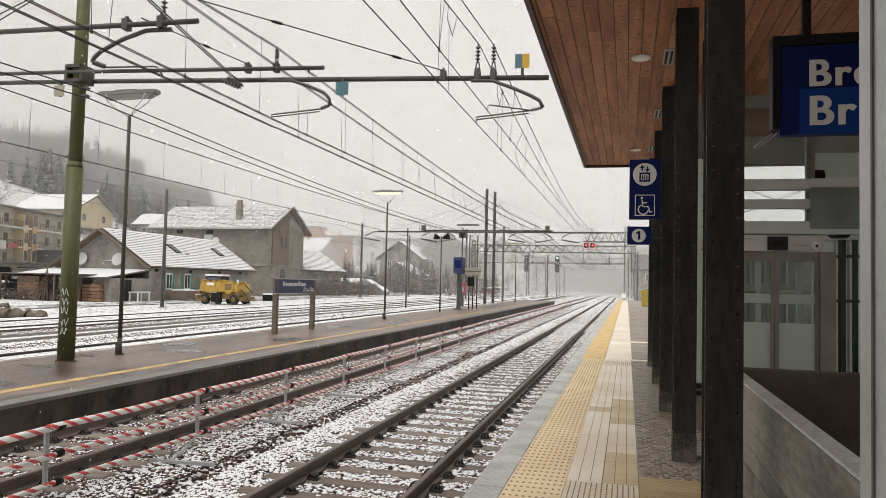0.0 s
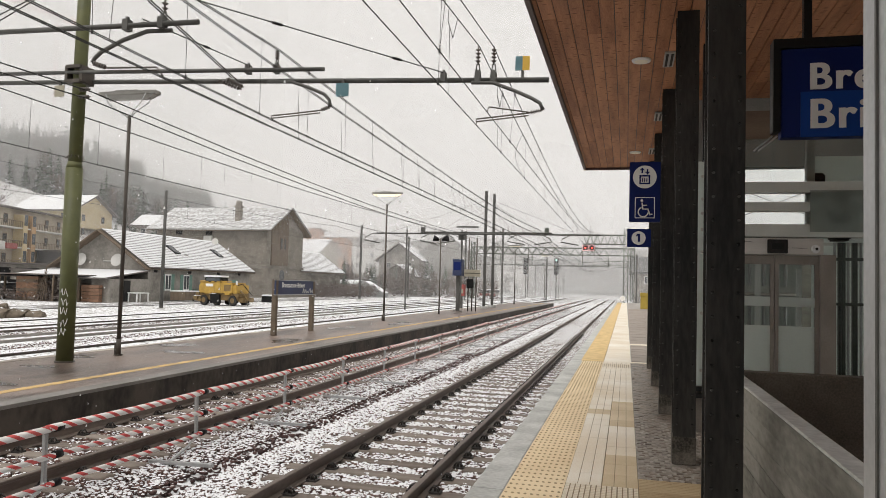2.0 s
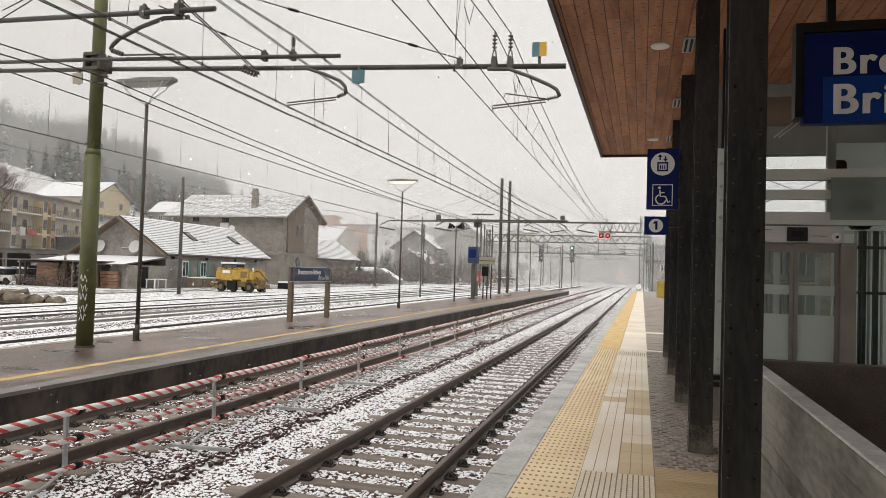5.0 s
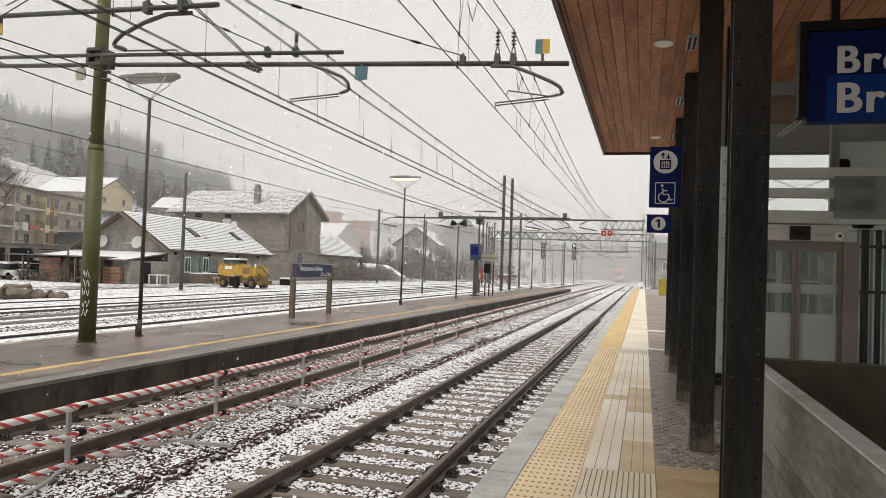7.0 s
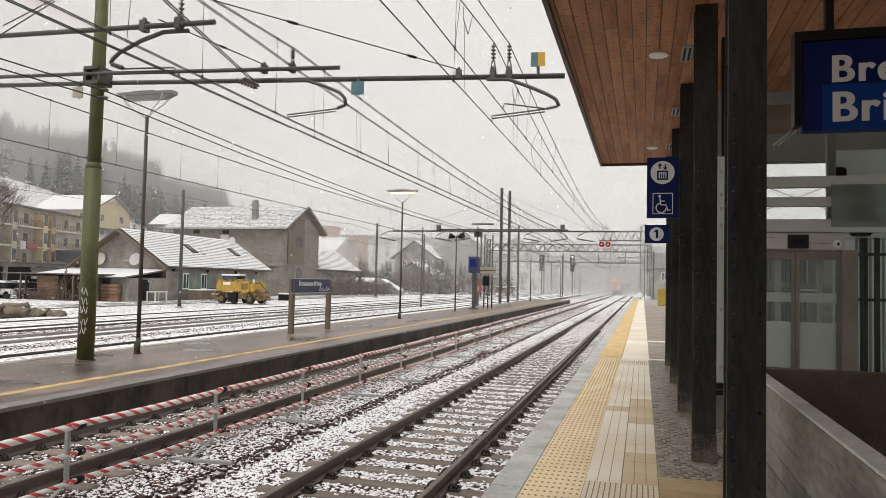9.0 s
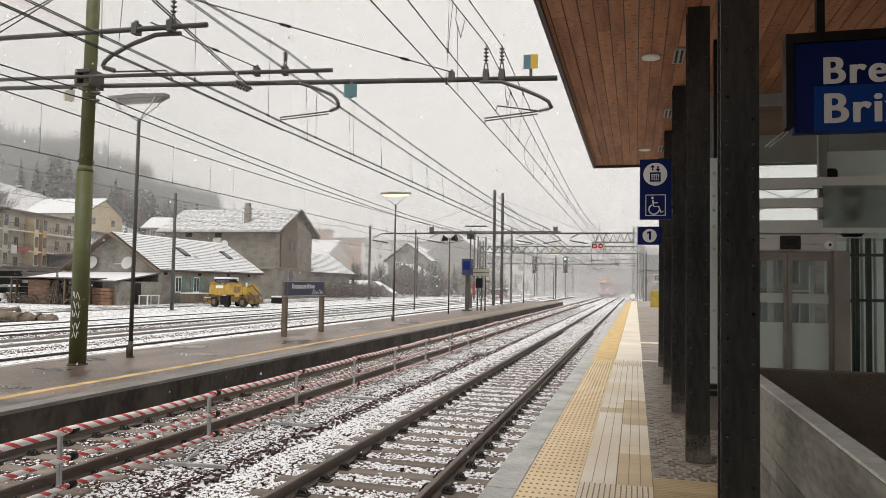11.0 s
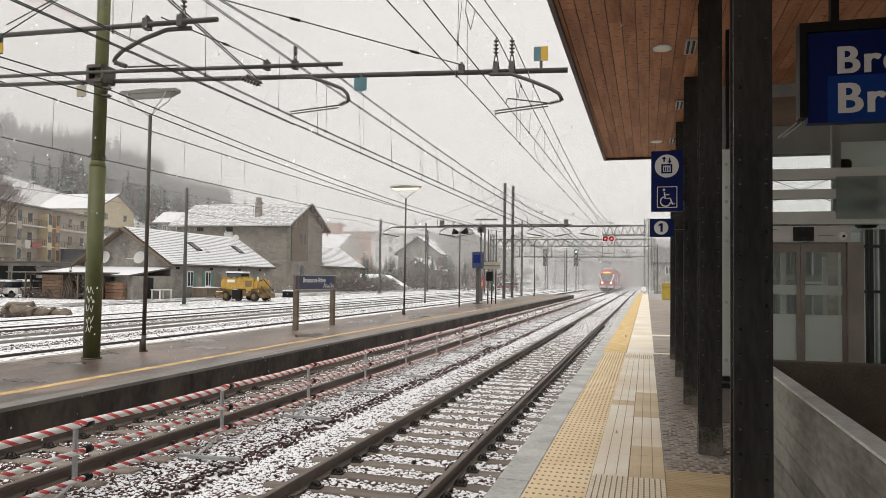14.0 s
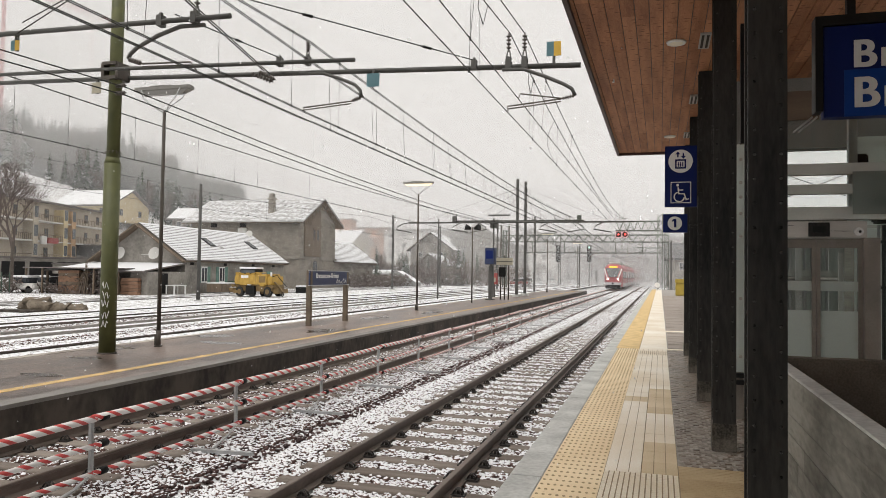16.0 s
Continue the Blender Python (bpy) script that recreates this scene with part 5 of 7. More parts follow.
    part("shaft_screen", B((2.20, 3.3, y + 0.9, y + 0.91, 2.3, 3.39)), FROST, t)
    part("brown_fascia", B((1.30, 1.71, y - 0.02, y + 0.02, 3.45, 3.78)), TIMBER_DARK, t)
    part("tie_rod", bar(bar(bmesh.new(), (1.44, y - 0.05, 3.30), (1.64, y - 0.05, 3.47), 0.012), (1.49, y - 0.05, 3.30), (1.69, y - 0.05, 3.47), 0.012), GALV, t)
    part("upper_pane", B((0.9, 3.35, y + 0.145, y + 0.149, 2.29, 3.5)), PANE, t)
    part("motor", B((2.42, 2.62, y + 0.5, y + 0.75, 2.3, 2.9), (2.2, 2.34, y + 0.5, y + 0.7, 2.85, 3.12), bevel=0.02), BLACK, t)
    for k, z in ((0, 3.12), (1, 2.6)):
        bm = bmesh.new()
        bar(bm, (1.2, 12.5, z - 0.5), (3.4, 12.5, z + 0.4), 0.007, seg=5)
        bar(bm, (1.2, 12.5, z + 0.4), (3.4, 12.5, z - 0.5), 0.007, seg=5)
        part("bracing", bm, DARKPOLE, t)
    part("side_glass_edge", B((0.826, 0.927, y - 0.02, y - 0.002, 0.54, 3.19)), FROST, t)
    for z in (0.72, 1.39, 2.11, 2.38, 2.57, 2.74, 3.01):
        part("glass_fixing", bar(bmesh.new(), (0.882, y - 0.02, z), (0.882, y - 0.045, z), 0.020, 0.018, 10), INOX, t)
    part("glass_shoe", B((0.70, 0.93, y - 0.06, y - 0.003, 0.40, 0.45), (0.70, 0.93, y - 0.06, y - 0.003, 0.48, 0.53)), BLACK, t)
    part("black_upright", B((0.81, 0.845, 8.45, 8.55, 3.08, 4.375)), BLACK, t)
    # guide rails and cage to the side of the portal
    for x, r in ((2.47, 0.008), (2.52, 0.010), (2.565, 0.02), (2.62, 0.008), (2.69, 0.026), (2.76, 0.008), (2.88, 0.02)):
        part("guide_rail", B((x - r, x + r, y + 0.6, y + 0.66, 0.0, 2.28)), GUIDE if r > 0.009 else GALV, t)
    for z, x in ((1.52, 2.36), (2.06, 2.48)):
        part("guide_bracket", B((x, 3.0, y + 0.56, y + 0.60, z, z + 0.035)), GUIDE, t)
    part("shaft_back_pane", B((2.34, 3.3, y + 1.2, y + 1.21, 0.0, 2.28)), FROST, t)
    part("side_pane", B((2.335, 3.35, y + 0.1, y + 0.106, 0.0, 2.285)), PANE, t)
    part("back_frame", B((0.82, 3.4, 10.9, 11.0, 2.28, 2.4), (3.3, 3.4, 10.9, 11.0, 0.0, 4.3), (0.82, 0.92, 10.9, 11.0, 0.0, 4.3)), LIFTGREY, t)
    b = thing("waiting_room", "grey station building wall behind the lift", "building", kind="structure")
    part("wall", B((2.6, 9.0, 17.5, 40, 0, 2.9)), SHUTTERED, b)
    part("band", B((2.55, 9.0, 17.4, 40, 2.91, 3.1)), LIFTGREY, b)


stairs_and_lift()


# ---- houses ----
PLASTER = surf("grey_plaster", (0.17, 0.158, 0.142), (0.32, 0.30, 0.27), 0.7, 0.9, bump=0.3, fine=5, half=0.12)
STONE = surf("grey_ashlar", (0.165, 0.148, 0.128), (0.31, 0.285, 0.25), 0.9, 0.9, bump=0.4, fine=5, stretch=(0.6, 0.6, 1.8), half=0.10)
OCHRE = surf("ochre_plaster", (0.45, 0.36, 0.21), (0.58, 0.48, 0.30), 0.6, 0.9)
DULLORANGE = surf("faded_orange_panel", (0.34, 0.22, 0.12), (0.46, 0.30, 0.17), 0.6, 0.9)
WARMGREY = surf("warm_grey_render", (0.33, 0.285, 0.225), (0.50, 0.44, 0.355), 0.4, 0.9)
ORANGE = surf("orange_plaster", (0.52, 0.19, 0.06), (0.64, 0.26, 0.09), 0.5, 0.9)
OFFWHITE = surf("white_plaster", (0.50, 0.49, 0.47), (0.64, 0.63, 0.60), 0.6, 0.9)
TIMBER = surf("weathered_timber", (0.10, 0.075, 0.052), (0.20, 0.155, 0.115), 1.5, 0.85, stretch=(3, 3, 0.4))
ROOF = surf("snowy_roof_tile", (0.10, 0.09, 0.085), (0.20, 0.18, 0.17), 2, 0.9, snow=(1.02, 0.9, 0.86))
SLATE = surf("half_snowy_slate", (0.30, 0.295, 0.29), (0.50, 0.495, 0.49), 1.2, 0.9, snow=(0.62, 2.2, 0.80), stretch=(1.2, 0.4, 0.4), half=0.14)
DARKROOF = surf("dark_sheet_roof", (0.06, 0.06, 0.062), (0.12, 0.12, 0.12), 1, 0.7)
WINDOW = surf("dark_window_glass", (0.03, 0.035, 0.04), (0.09, 0.10, 0.11), 0.8, 0.15)
SHUTTER = surf("green_shutter", (0.10, 0.19, 0.16), (0.16, 0.27, 0.23), 3, 0.7)


def window(parent, x, y, z, w, h, face, shutters=False, frame=WHITE):
    """A window in a wall that looks along face (unit x or y), its frame 5 cm proud."""
    t = part("window", slab(x, y, z, w, h, face, 0.05), frame, parent)
    part("pane", slab(x, y, z, w * 0.8, h * 0.84, face, 0.07), WINDOW, t)
    part("mullion", slab(x, y, z, w * 0.07, h * 0.84, face, 0.085), frame, t)
    if shutters:
        for s in (-1, 1):
            px, py = (x, y + s * w * 0.78) if face[0] else (x + s * w * 0.78, y)
            part("shutter", slab(px, py, z, w * 0.5, h, face, 0.06), SHUTTER, t)
    return t


def slab(x, y, z, w, h, face, out):
    fx, fy = face
    if fx:
        a, b = sorted((x - fx * 0.05, x + fx * out))
        return B((a, b, y - w / 2, y + w / 2, z - h / 2, z + h / 2))
    a, b = sorted((y - fy * 0.05, y + fy * out))
    return B((x - w / 2, x + w / 2, a, b, z - h / 2, z + h / 2))


def gable_body(x0, x1, y0, y1, z0, eave, ridge, along_y=True):
    """A house block with gable ends."""
    bm = bmesh.new()
    if along_y:
        sec = [(x0, z0), (x1, z0), (x1, eave), ((x0 + x1) / 2, ridge), (x0, eave)]
        ends = [[bm.verts.new((a, y, b)) for a, b in sec] for y in (y0, y1)]
    else:
        sec = [(y0, z0), (y1, z0), (y1, eave), ((y0 + y1) / 2, ridge), (y0, eave)]
        ends = [[bm.verts.new((x, a, b)) for a, b in sec] for x in (x0, x1)]
    for i in range(5):
        j = (i + 1) % 5
        bm.faces.new((ends[0][i], ends[0][j], ends[1][j], ends[1][i]))
    bm.faces.new(ends[0][::-1]), bm.faces.new(ends[1])
    return bm


def gable_roof(x0, x1, y0, y1, eave, ridge, over=0.5, along_y=True, courses=0, thick=0.14, only=None):
    """Two roof slopes, laid in overlapping courses where they can be told apart."""
    bm = bmesh.new()
    a0, a1 = (x0, x1) if along_y else (y0, y1)
    b0, b1 = (y0 - over, y1 + over) if along_y else (x0 - over, x1 + over)
    mid = (a0 + a1) / 2
    slope = (ridge - eave) / (mid - a0)
    n = max(courses, 1)
    for s in (-1, 1):
        edge = mid + s * (mid - a0 + over)
        for i in range(n):
            if only is not None and only != (s, i):
                continue
            u0, u1 = i / n, (i + 1) / n + (0.02 if courses else 0)
            p, q = mid + (edge - mid) * u0, mid + (edge - mid) * min(u1, 1)
            zp, zq = ridge - slope * abs(p - mid) + 0.02, ridge - slope * abs(q - mid) + 0.02
            lift = 0.055 if courses else 0
            sec = [(p, zp), (q, zq + lift), (q, zq + thick + lift), (p, zp + thick)]
            if along_y:
                e = [[bm.verts.new((c, b, z)) for c, z in sec] for b in (b0, b1)]
            else:
                e = [[bm.verts.new((b, c, z)) for c, z in sec] for b in (b0, b1)]
            for k in range(4):
                j = (k + 1) % 4
                bm.faces.new((e[0][k], e[0][j], e[1][j], e[1][k]))
            bm.faces.new(e[0][::-1]), bm.faces.new(e[1])
    return bm


def coursed_roof(t, material, x0, x1, y0, y1, eave, ridge, over, along_y, courses, thick=0.14):
    r = part("roof", gable_roof(x0, x1, y0, y1, eave - 0.10, ridge - 0.10, over - 0.05, along_y, 0, 0.06), TIMBER, t)
    for s in (-1, 1):
        for i in range(courses):
            part("roof_course", gable_roof(x0, x1, y0, y1, eave, ridge, over, along_y, courses, thick, (s, i)), material, r)


def dish(t, x, y, z, r, face=(0, -1)):
    bm = bmesh.new()
    f = Vector((face[0], face[1], 0.25)).normalized()
    bar(bm, Vector((x, y, z)) + f * 0.25, Vector((x, y, z)) + f * 0.32, r * 0.75, r, 18)
    bar(bm, (x, y, z), Vector((x, y, z)) + f * 0.26, 0.04)
    part("satellite_dish", bm, OFFWHITE, t)


def goods_shed():
    t = thing("railway_workshop", "low grey plastered railway building with a snowy tiled gable roof", "building")
    part("wall", gable_body(-53.6, -43.7, 60.7, 80.0, -0.9, 2.75, 6.0), PLASTER, t)
    coursed_roof(t, ROOF, -53.6, -43.7, 60.7, 79.8, 2.75, 6.0, 0.55, True, 20)
    part("barge_board", gable_roof(-53.6, -43.7, 60.12, 59.55, 2.62, 5.87, 0.55, True, 0, 0.13), TIMBER, t)
    for y in (63.8, 66.9, 71.6):
        window(t, -43.7, y, 1.15, 1.0, 1.6, (1, 0), True)
    for y in (61.8, 67.5, 73.0, 77.5):
        part("vent", slab(-43.7, y, 2.2, 0.5, 0.25, (1, 0), 0.04), BLACK, t)
    part("door", slab(-43.7, 76.5, 0.45, 1.2, 2.2, (1, 0), 0.05), SHUTTER, t)
    dish(t, -51.0, 60.7, 3.1, 0.62), dish(t, -47.0, 60.7, 3.1, 0.62)
    part("pipe", bar(bmesh.new(), (-48.6, 60.6, 3.05), (-47.2, 60.6, 3.05), 0.05), OFFWHITE, t)
    dish(t, -47.6, 78.6, 6.0, 0.38, (0.4, -1))
    for y in (68.0, 76.5):
        k = part("skylight", B((-0.75, 0.75, -0.5, 0.5, -0.05, 0.06), bevel=0.01), BLACK, t, at=pose(-46.1, y, 4.55, 0, 33.3, 0))
        part("pane", B((-0.62, 0.62, -0.38, 0.38, 0.061, 0.07)), WINDOW, k)
    l = thing("lean_to", "open lean-to with a snowy sheet roof against the gable", "shed")
    bm = bmesh.new()
    v = [bm.verts.new(c) for c in ((-54.2, 60.6, 2.15), (-43.4, 60.6, 2.15), (-43.4, 54.4, 1.35), (-54.2, 54.4, 1.35))]
    w = [bm.verts.new(p.co + Vector((0, 0, 0.12))) for p in v]
    bm.faces.new(v[::-1]), bm.faces.new(w)
    for i in range(4):
        j = (i + 1) % 4
        bm.faces.new((v[i], v[j], w[j], w[i]))
    part("roof", bm, ROOF, l)
    for x in (-54.0, -51.3, -48.6, -46.2):
        part("post", B((x - 0.08, x + 0.08, 54.6, 54.76, -0.7, 1.36)), TIMBER, l)
    part("side_wall", B((-44.0, -43.5, 55.0, 60.6, -0.7, 1.4)), PLASTER, l)
    part("back_wall", B((-45.2, -44.0, 55.0, 55.2, -0.7, 1.4)), PLASTER, l)
    part("door", B((-43.52, -43.46, 57.0, 57.9, -0.6, 1.25)), BLACK, l)


goods_shed()


ASHLAR = surf("ashlar_block", (0.165, 0.146, 0.122), (0.29, 0.262, 0.225), 0.9, 0.9, bump=0.4, fine=5, vary=0.16, island=True, half=0.2)


def tall_house():
    t = thing("station_house", "tall grey stone house with a steep half-snowy gable roof", "house")
    part("wall", gable_body(-62, -45.5, 87.5, 98.4, -0.9, 8.5, 11.45, False), STONE, t)
    coursed_roof(t, SLATE, -62, -45.5, 87.5, 98.4, 8.5, 11.45, 0.95, False, 16, 0.2)
    rng = random.Random(21)
    bm = bmesh.new()
    z = -0.6
    while z < 8.2:
        h = rng.choice((0.34, 0.40, 0.46))
        if not 3.1 < z + h / 2 < 3.6:
            x = -61.9
            while x < -45.7:
                w = rng.uniform(0.55, 1.25)
                box(bm, x, min(x + w, -45.5) - 0.025, 87.475 - rng.uniform(0, 0.02), 87.51, z, z + h - 0.025)
                x += w
            y = 87.52
            while y < 98.2:
                w = rng.uniform(0.55, 1.25)
                if not (z > 3.4 and 88.3 < y + w / 2 < 93.7) and not (z < 3.2 and 91.0 < y + w / 2 < 93.0):
                    box(bm, -45.51, -45.475 + rng.uniform(0, 0.02), y, min(y + w, 98.4) - 0.025, z, z + h - 0.025)
                y += w
        z += h
    tagged(part("ashlar_block", bm, ASHLAR, t, "weathered grey-brown squared stone"), kind="stuff")
    part("string_course", B((-62, -45.3, 87.3, 98.6, 3.25, 3.5)), STONE, t)
    part("gable_boards", B((-45.48, -45.3, 88.6, 93.4, 3.6, 8.45), (-45.46, -45.32, 89.6, 93.3, 8.46, 9.9)), TIMBER, t)
    bm = bmesh.new()
    for s in (-1, 1):
        for i in range(7):
            a = 92.95 + s * (0.5 + i * 0.85)
            bar(bm, (-44.75, a, 11.3 - abs(a - 92.95) * 0.54), (-44.75, a, 10.4 - abs(a - 92.95) * 0.54), 0.06, seg=4)
    bar(bm, (-44.75, 86.8, 8.2), (-44.75, 92.95, 11.45), 0.13, seg=4)
    bar(bm, (-44.75, 99.1, 8.2), (-44.75, 92.95, 11.45), 0.13, seg=4)
    bar(bm, (-44.75, 90.5, 10.1), (-44.75, 95.4, 10.1), 0.1, seg=4)
    part("gable_truss", bm, TIMBER, t)
    for z, w, h in ((6.6, 0.55, 1.7), ):
        for y in (91.2, 92.3):
            window(t, -45.3, y, z, w, h, (1, 0), False, TIMBER)
    window(t, -45.5, 92.0, 1.4, 1.4, 1.9, (1, 0), False, STONE)
    part("arch", bar(bmesh.new(), (-45.55, 92.0, 2.35), (-45.44, 92.0, 2.35), 0.7, seg=20), WINDOW, t)
    c = part("chimney", B((-50.95, -50.25, 88.7, 89.4, 8.6, 11.3), (-51.1, -50.1, 88.55, 89.55, 11.3, 11.5), (-50.9, -50.3, 88.75, 89.35, 11.5, 12.1)), STONE, t)
    part("air_conditioner", B((-54.6, -53.4, 87.1, 87.5, 6.5, 7.3), bevel=0.05), OFFWHITE, t)
    for x in (-58.5, -54.0):
        part("dark_opening", slab(x, 87.5, 7.8, 1.0, 0.7, (0, -1), 0.04), BLACK, t)
    s = thing("side_shed", "low stone outbuilding with a snowy roof behind the tall house", "shed")
    part("wall", gable_body(-54, -46, 98.6, 114.5, -0.9, 3.4, 6.2), STONE, s)
    coursed_roof(s, ROOF, -54, -46, 98.6, 114.5, 3.4, 6.2, 0.7, True, 16)


tall_house()


def town_house(x, y, w, d, eave, rise, turn, wall, roof, floors, label, cols=4, balcony=False, base=None, glaze=WHITE):
    z = (height(x, y) if base is None else base) - 1.5
    t = thing("town_house", label, "house", pose(x, y, 0, 0, 0, turn), "hillside houses")
    part("wall", gable_body(-w / 2, w / 2, -d / 2, d / 2, z, eave, eave + max(rise, 0.05), False), wall, t)
    part("roof", gable_roof(-w / 2, w / 2, -d / 2, d / 2, eave, eave + max(rise, 0.05), 0.9, False, 0, 0.3), roof, t)
    fh = 2.9
    for f in range(floors):
        zc = eave - 1.5 - f * fh
        for i in range(cols):
            window(t, -w / 2 + w * (i + 0.5) / cols, -d / 2, zc, 1.1, 1.4, (0, -1), False, glaze)
        for i in range(max(2, cols // 2)):
            window(t, w / 2, -d / 2 + d * (i + 0.5) / max(2, cols // 2), zc, 1.1, 1.4, (1, 0), False, glaze)
        for i in range(max(2, cols // 2)):
            window(t, -w / 2, -d / 2 + d * (i + 0.5) / max(2, cols // 2), zc, 1.1, 1.4, (-1, 0), False, glaze)
        if balcony:
            b = part("balcony", B((-w / 2 + 0.5, w / 2 - 0.5, -d / 2 - 1.4, -d / 2 - 0.02, zc - 1.45, zc - 1.25)), OFFWHITE, t)
            bm = B((-w / 2 + 0.5, w / 2 - 0.5, -d / 2 - 1.4, -d / 2 - 1.34, zc - 0.4, zc - 0.32))
            for i in range(int(w / 0.5)):
                box(bm, -w / 2 + 0.6 + i * 0.5, -w / 2 + 0.66 + i * 0.5, -d / 2 - 1.39, -d / 2 - 1.35, zc - 1.25, zc - 0.4)
            part("railing", bm, TIMBER, b)
    return t


for row in (
    (-118, 134.5, 13.4, 13, 15.2, 3.4, 4, OCHRE, ROOF, 2, "cream villa with a broad snowy gable roof on the slope", 3, False),
    (-93.9, 87, 36, 12, 11.2, 0.7, 106, WARMGREY, ROOF, 3, "warm grey flats with long balconies below the wood", 9, True),
    (-101, 146, 10, 8, 13.2, 2.2, 8, PLASTER, ROOF, 1, "small grey house among the trees", 3, False),
    (-119, 168, 13, 10, 17.4, 2.4, 6, PLASTER, ROOF, 2, "grey house with solar panels on a snowy roof", 3, False),
    (-151, 168, 9, 9, 23.2, 2.2, 12, PLASTER, ROOF, 1, "grey house under the wooded hill", 3, False),
    (-95, 207, 8, 10, 17.2, 0.4, 0, ORANGE, ROOF, 3, "orange block of flats in the mist", 2, False),
    (-82.3, 207, 8.6, 10, 14.6, 0.4, 0, ORANGE, ROOF, 3, "low orange block of flats in the mist", 3, True),
    (-72, 207, 12, 10, 14.0, 0.4, 4, OFFWHITE, ROOF, 3, "white block of flats with a flat snowy roof", 3, False),
    (-88, 184, 9, 10, 9.6, 2.6, 8, PLASTER, ROOF, 2, "grey house with a snowy roof behind the station", 3, False),
    (-78, 176, 9, 9, 9.0, 3.2, -12, WARMGREY, ROOF, 2, "warm grey house with snowy eaves", 3, True),
    (-64, 225, 18, 10, 14.8, 0.4, 2, OFFWHITE, ROOF, 3, "long white building in the mist", 6, False),
    (-41, 178, 12, 14, 9.2, 4.2, 82, PLASTER, ROOF, 2, "tall grey gabled house beside the yard", 3, False),
    (-52, 170, 8, 10, 7.4, 3.6, 90, PLASTER, ROOF, 2, "narrow grey gabled house beside the yard", 2, False),
    (-50, 164, 7, 7, 3.6, 2.2, 80, PLASTER, ROOF, 1, "low annex with a snowy roof", 2, False),
    (-34, 215, 14, 12, 11.0, 3.6, 85, OFFWHITE, ROOF, 3, "pale house beside the far yard", 3, False),
    (7.5, 222, 10, 30, 12.0, 0.3, 0, OFFWHITE, ROOF, 4, "pale modern block beyond the platform", 4, False),
    (8.5, 150, 14, 16, 5.0, 2.8, 0, PLASTER, DARKROOF, 1, "dark-roofed shed beyond the platform", 3, False),
):
    town_house(*row[:12], row[12], glaze=OFFWHITE if row[7] is PLASTER else TIMBER)


def flats_front():
    """Painted bays, a glazed annex and the low wall before the flats."""
    at = pose(-93.9, 87, 0, 0, 0, 106)
    t = thing("glazed_annex", "dark glazed annex with white frames before the flats", "annex", at)
    part("wall", B((9.0, 17.5, -11.0, -6.2, 1.5, 5.2)), DARKROOF, t)
    part("roof", B((8.6, 17.9, -11.4, -6.1, 5.21, 5.45), bevel=0.03), ROOF, t)
    for i in range(6):
        f = part("window", B((9.3 + 1.4 * i, 10.4 + 1.4 * i, -11.06, -11.002, 2.6, 4.9)), OFFWHITE if i % 2 else TIMBER, t)
        part("pane", B((9.42 + 1.4 * i, 10.28 + 1.4 * i, -11.09, -11.065, 2.75, 4.75)), WINDOW, f)
    w = thing("retaining_wall", "grey concrete retaining wall below the flats", "wall", at)
    part("face", B((-18, 18, -14.0, -13.4, -1.5, 2.4)), PLASTER, w)
    part("snow_cap", B((-18, 18, -14.1, -13.3, 2.41, 2.52), bevel=0.03), SNOW, w)
    for i, (x, m) in enumerate(((2.2, OCHRE), (4.6, DULLORANGE), (-6.0, WARMGREY))):
        b = thing("painted_bay", "tall painted panel on the front of the flats", "panel", at, "painted bays")
        part("panel", B((x, x + 1.3, -7.50, -5.95, 2.5, 10.4)), m, b)
        for k in range(3):
            part("pane", B((x + 0.2, x + 1.1, -7.56, -7.51, 3.4 + 2.7 * k, 5.0 + 2.7 * k)), WINDOW, b)
    s = thing("shop_sign", "red sign board with a white panel beside the flats", "sign", at)
    part("board", B((-2.2, 0.6, -7.62, -7.38, 5.2, 6.0)), OLDRED, s)
    part("panel", B((-4.0, -2.6, -7.62, -7.38, 5.0, 6.2)), OFFWHITE, s)


flats_front()


# ---- trees ----
CONIFER = surf("frosted_conifer", (0.035, 0.05, 0.038), (0.09, 0.11, 0.085), 0.3, 0.95, snow=(0.50, 0.8, 0.75))
TWIG = surf("bare_twigs", (0.085, 0.066, 0.058), (0.19, 0.155, 0.14), 0.5, 0.95, snow=(0.45, 2.0))
BARK = surf("grey_brown_bark", (0.06, 0.05, 0.042), (0.13, 0.11, 0.095), 4, 0.95, bump=0.4)


def triangles(name, verts, material, label, kind="stuff", category="trees"):
    v = np.asarray(verts, dtype=np.float32).reshape(-1, 3)
    n = len(v)
    me = bpy.data.meshes.new(name)
    me.vertices.add(n)
    me.vertices.foreach_set("co", v.ravel())
    me.loops.add(n)
    me.loops.foreach_set("vertex_index", np.arange(n, dtype=np.int32))
    me.polygons.add(n // 3)
    me.polygons.foreach_set("loop_start", np.arange(0, n, 3, dtype=np.int32))
    me.update(calc_edges=True)
    me.materials.append(material)
    return tagged(new(name, me), label, category, kind=kind)


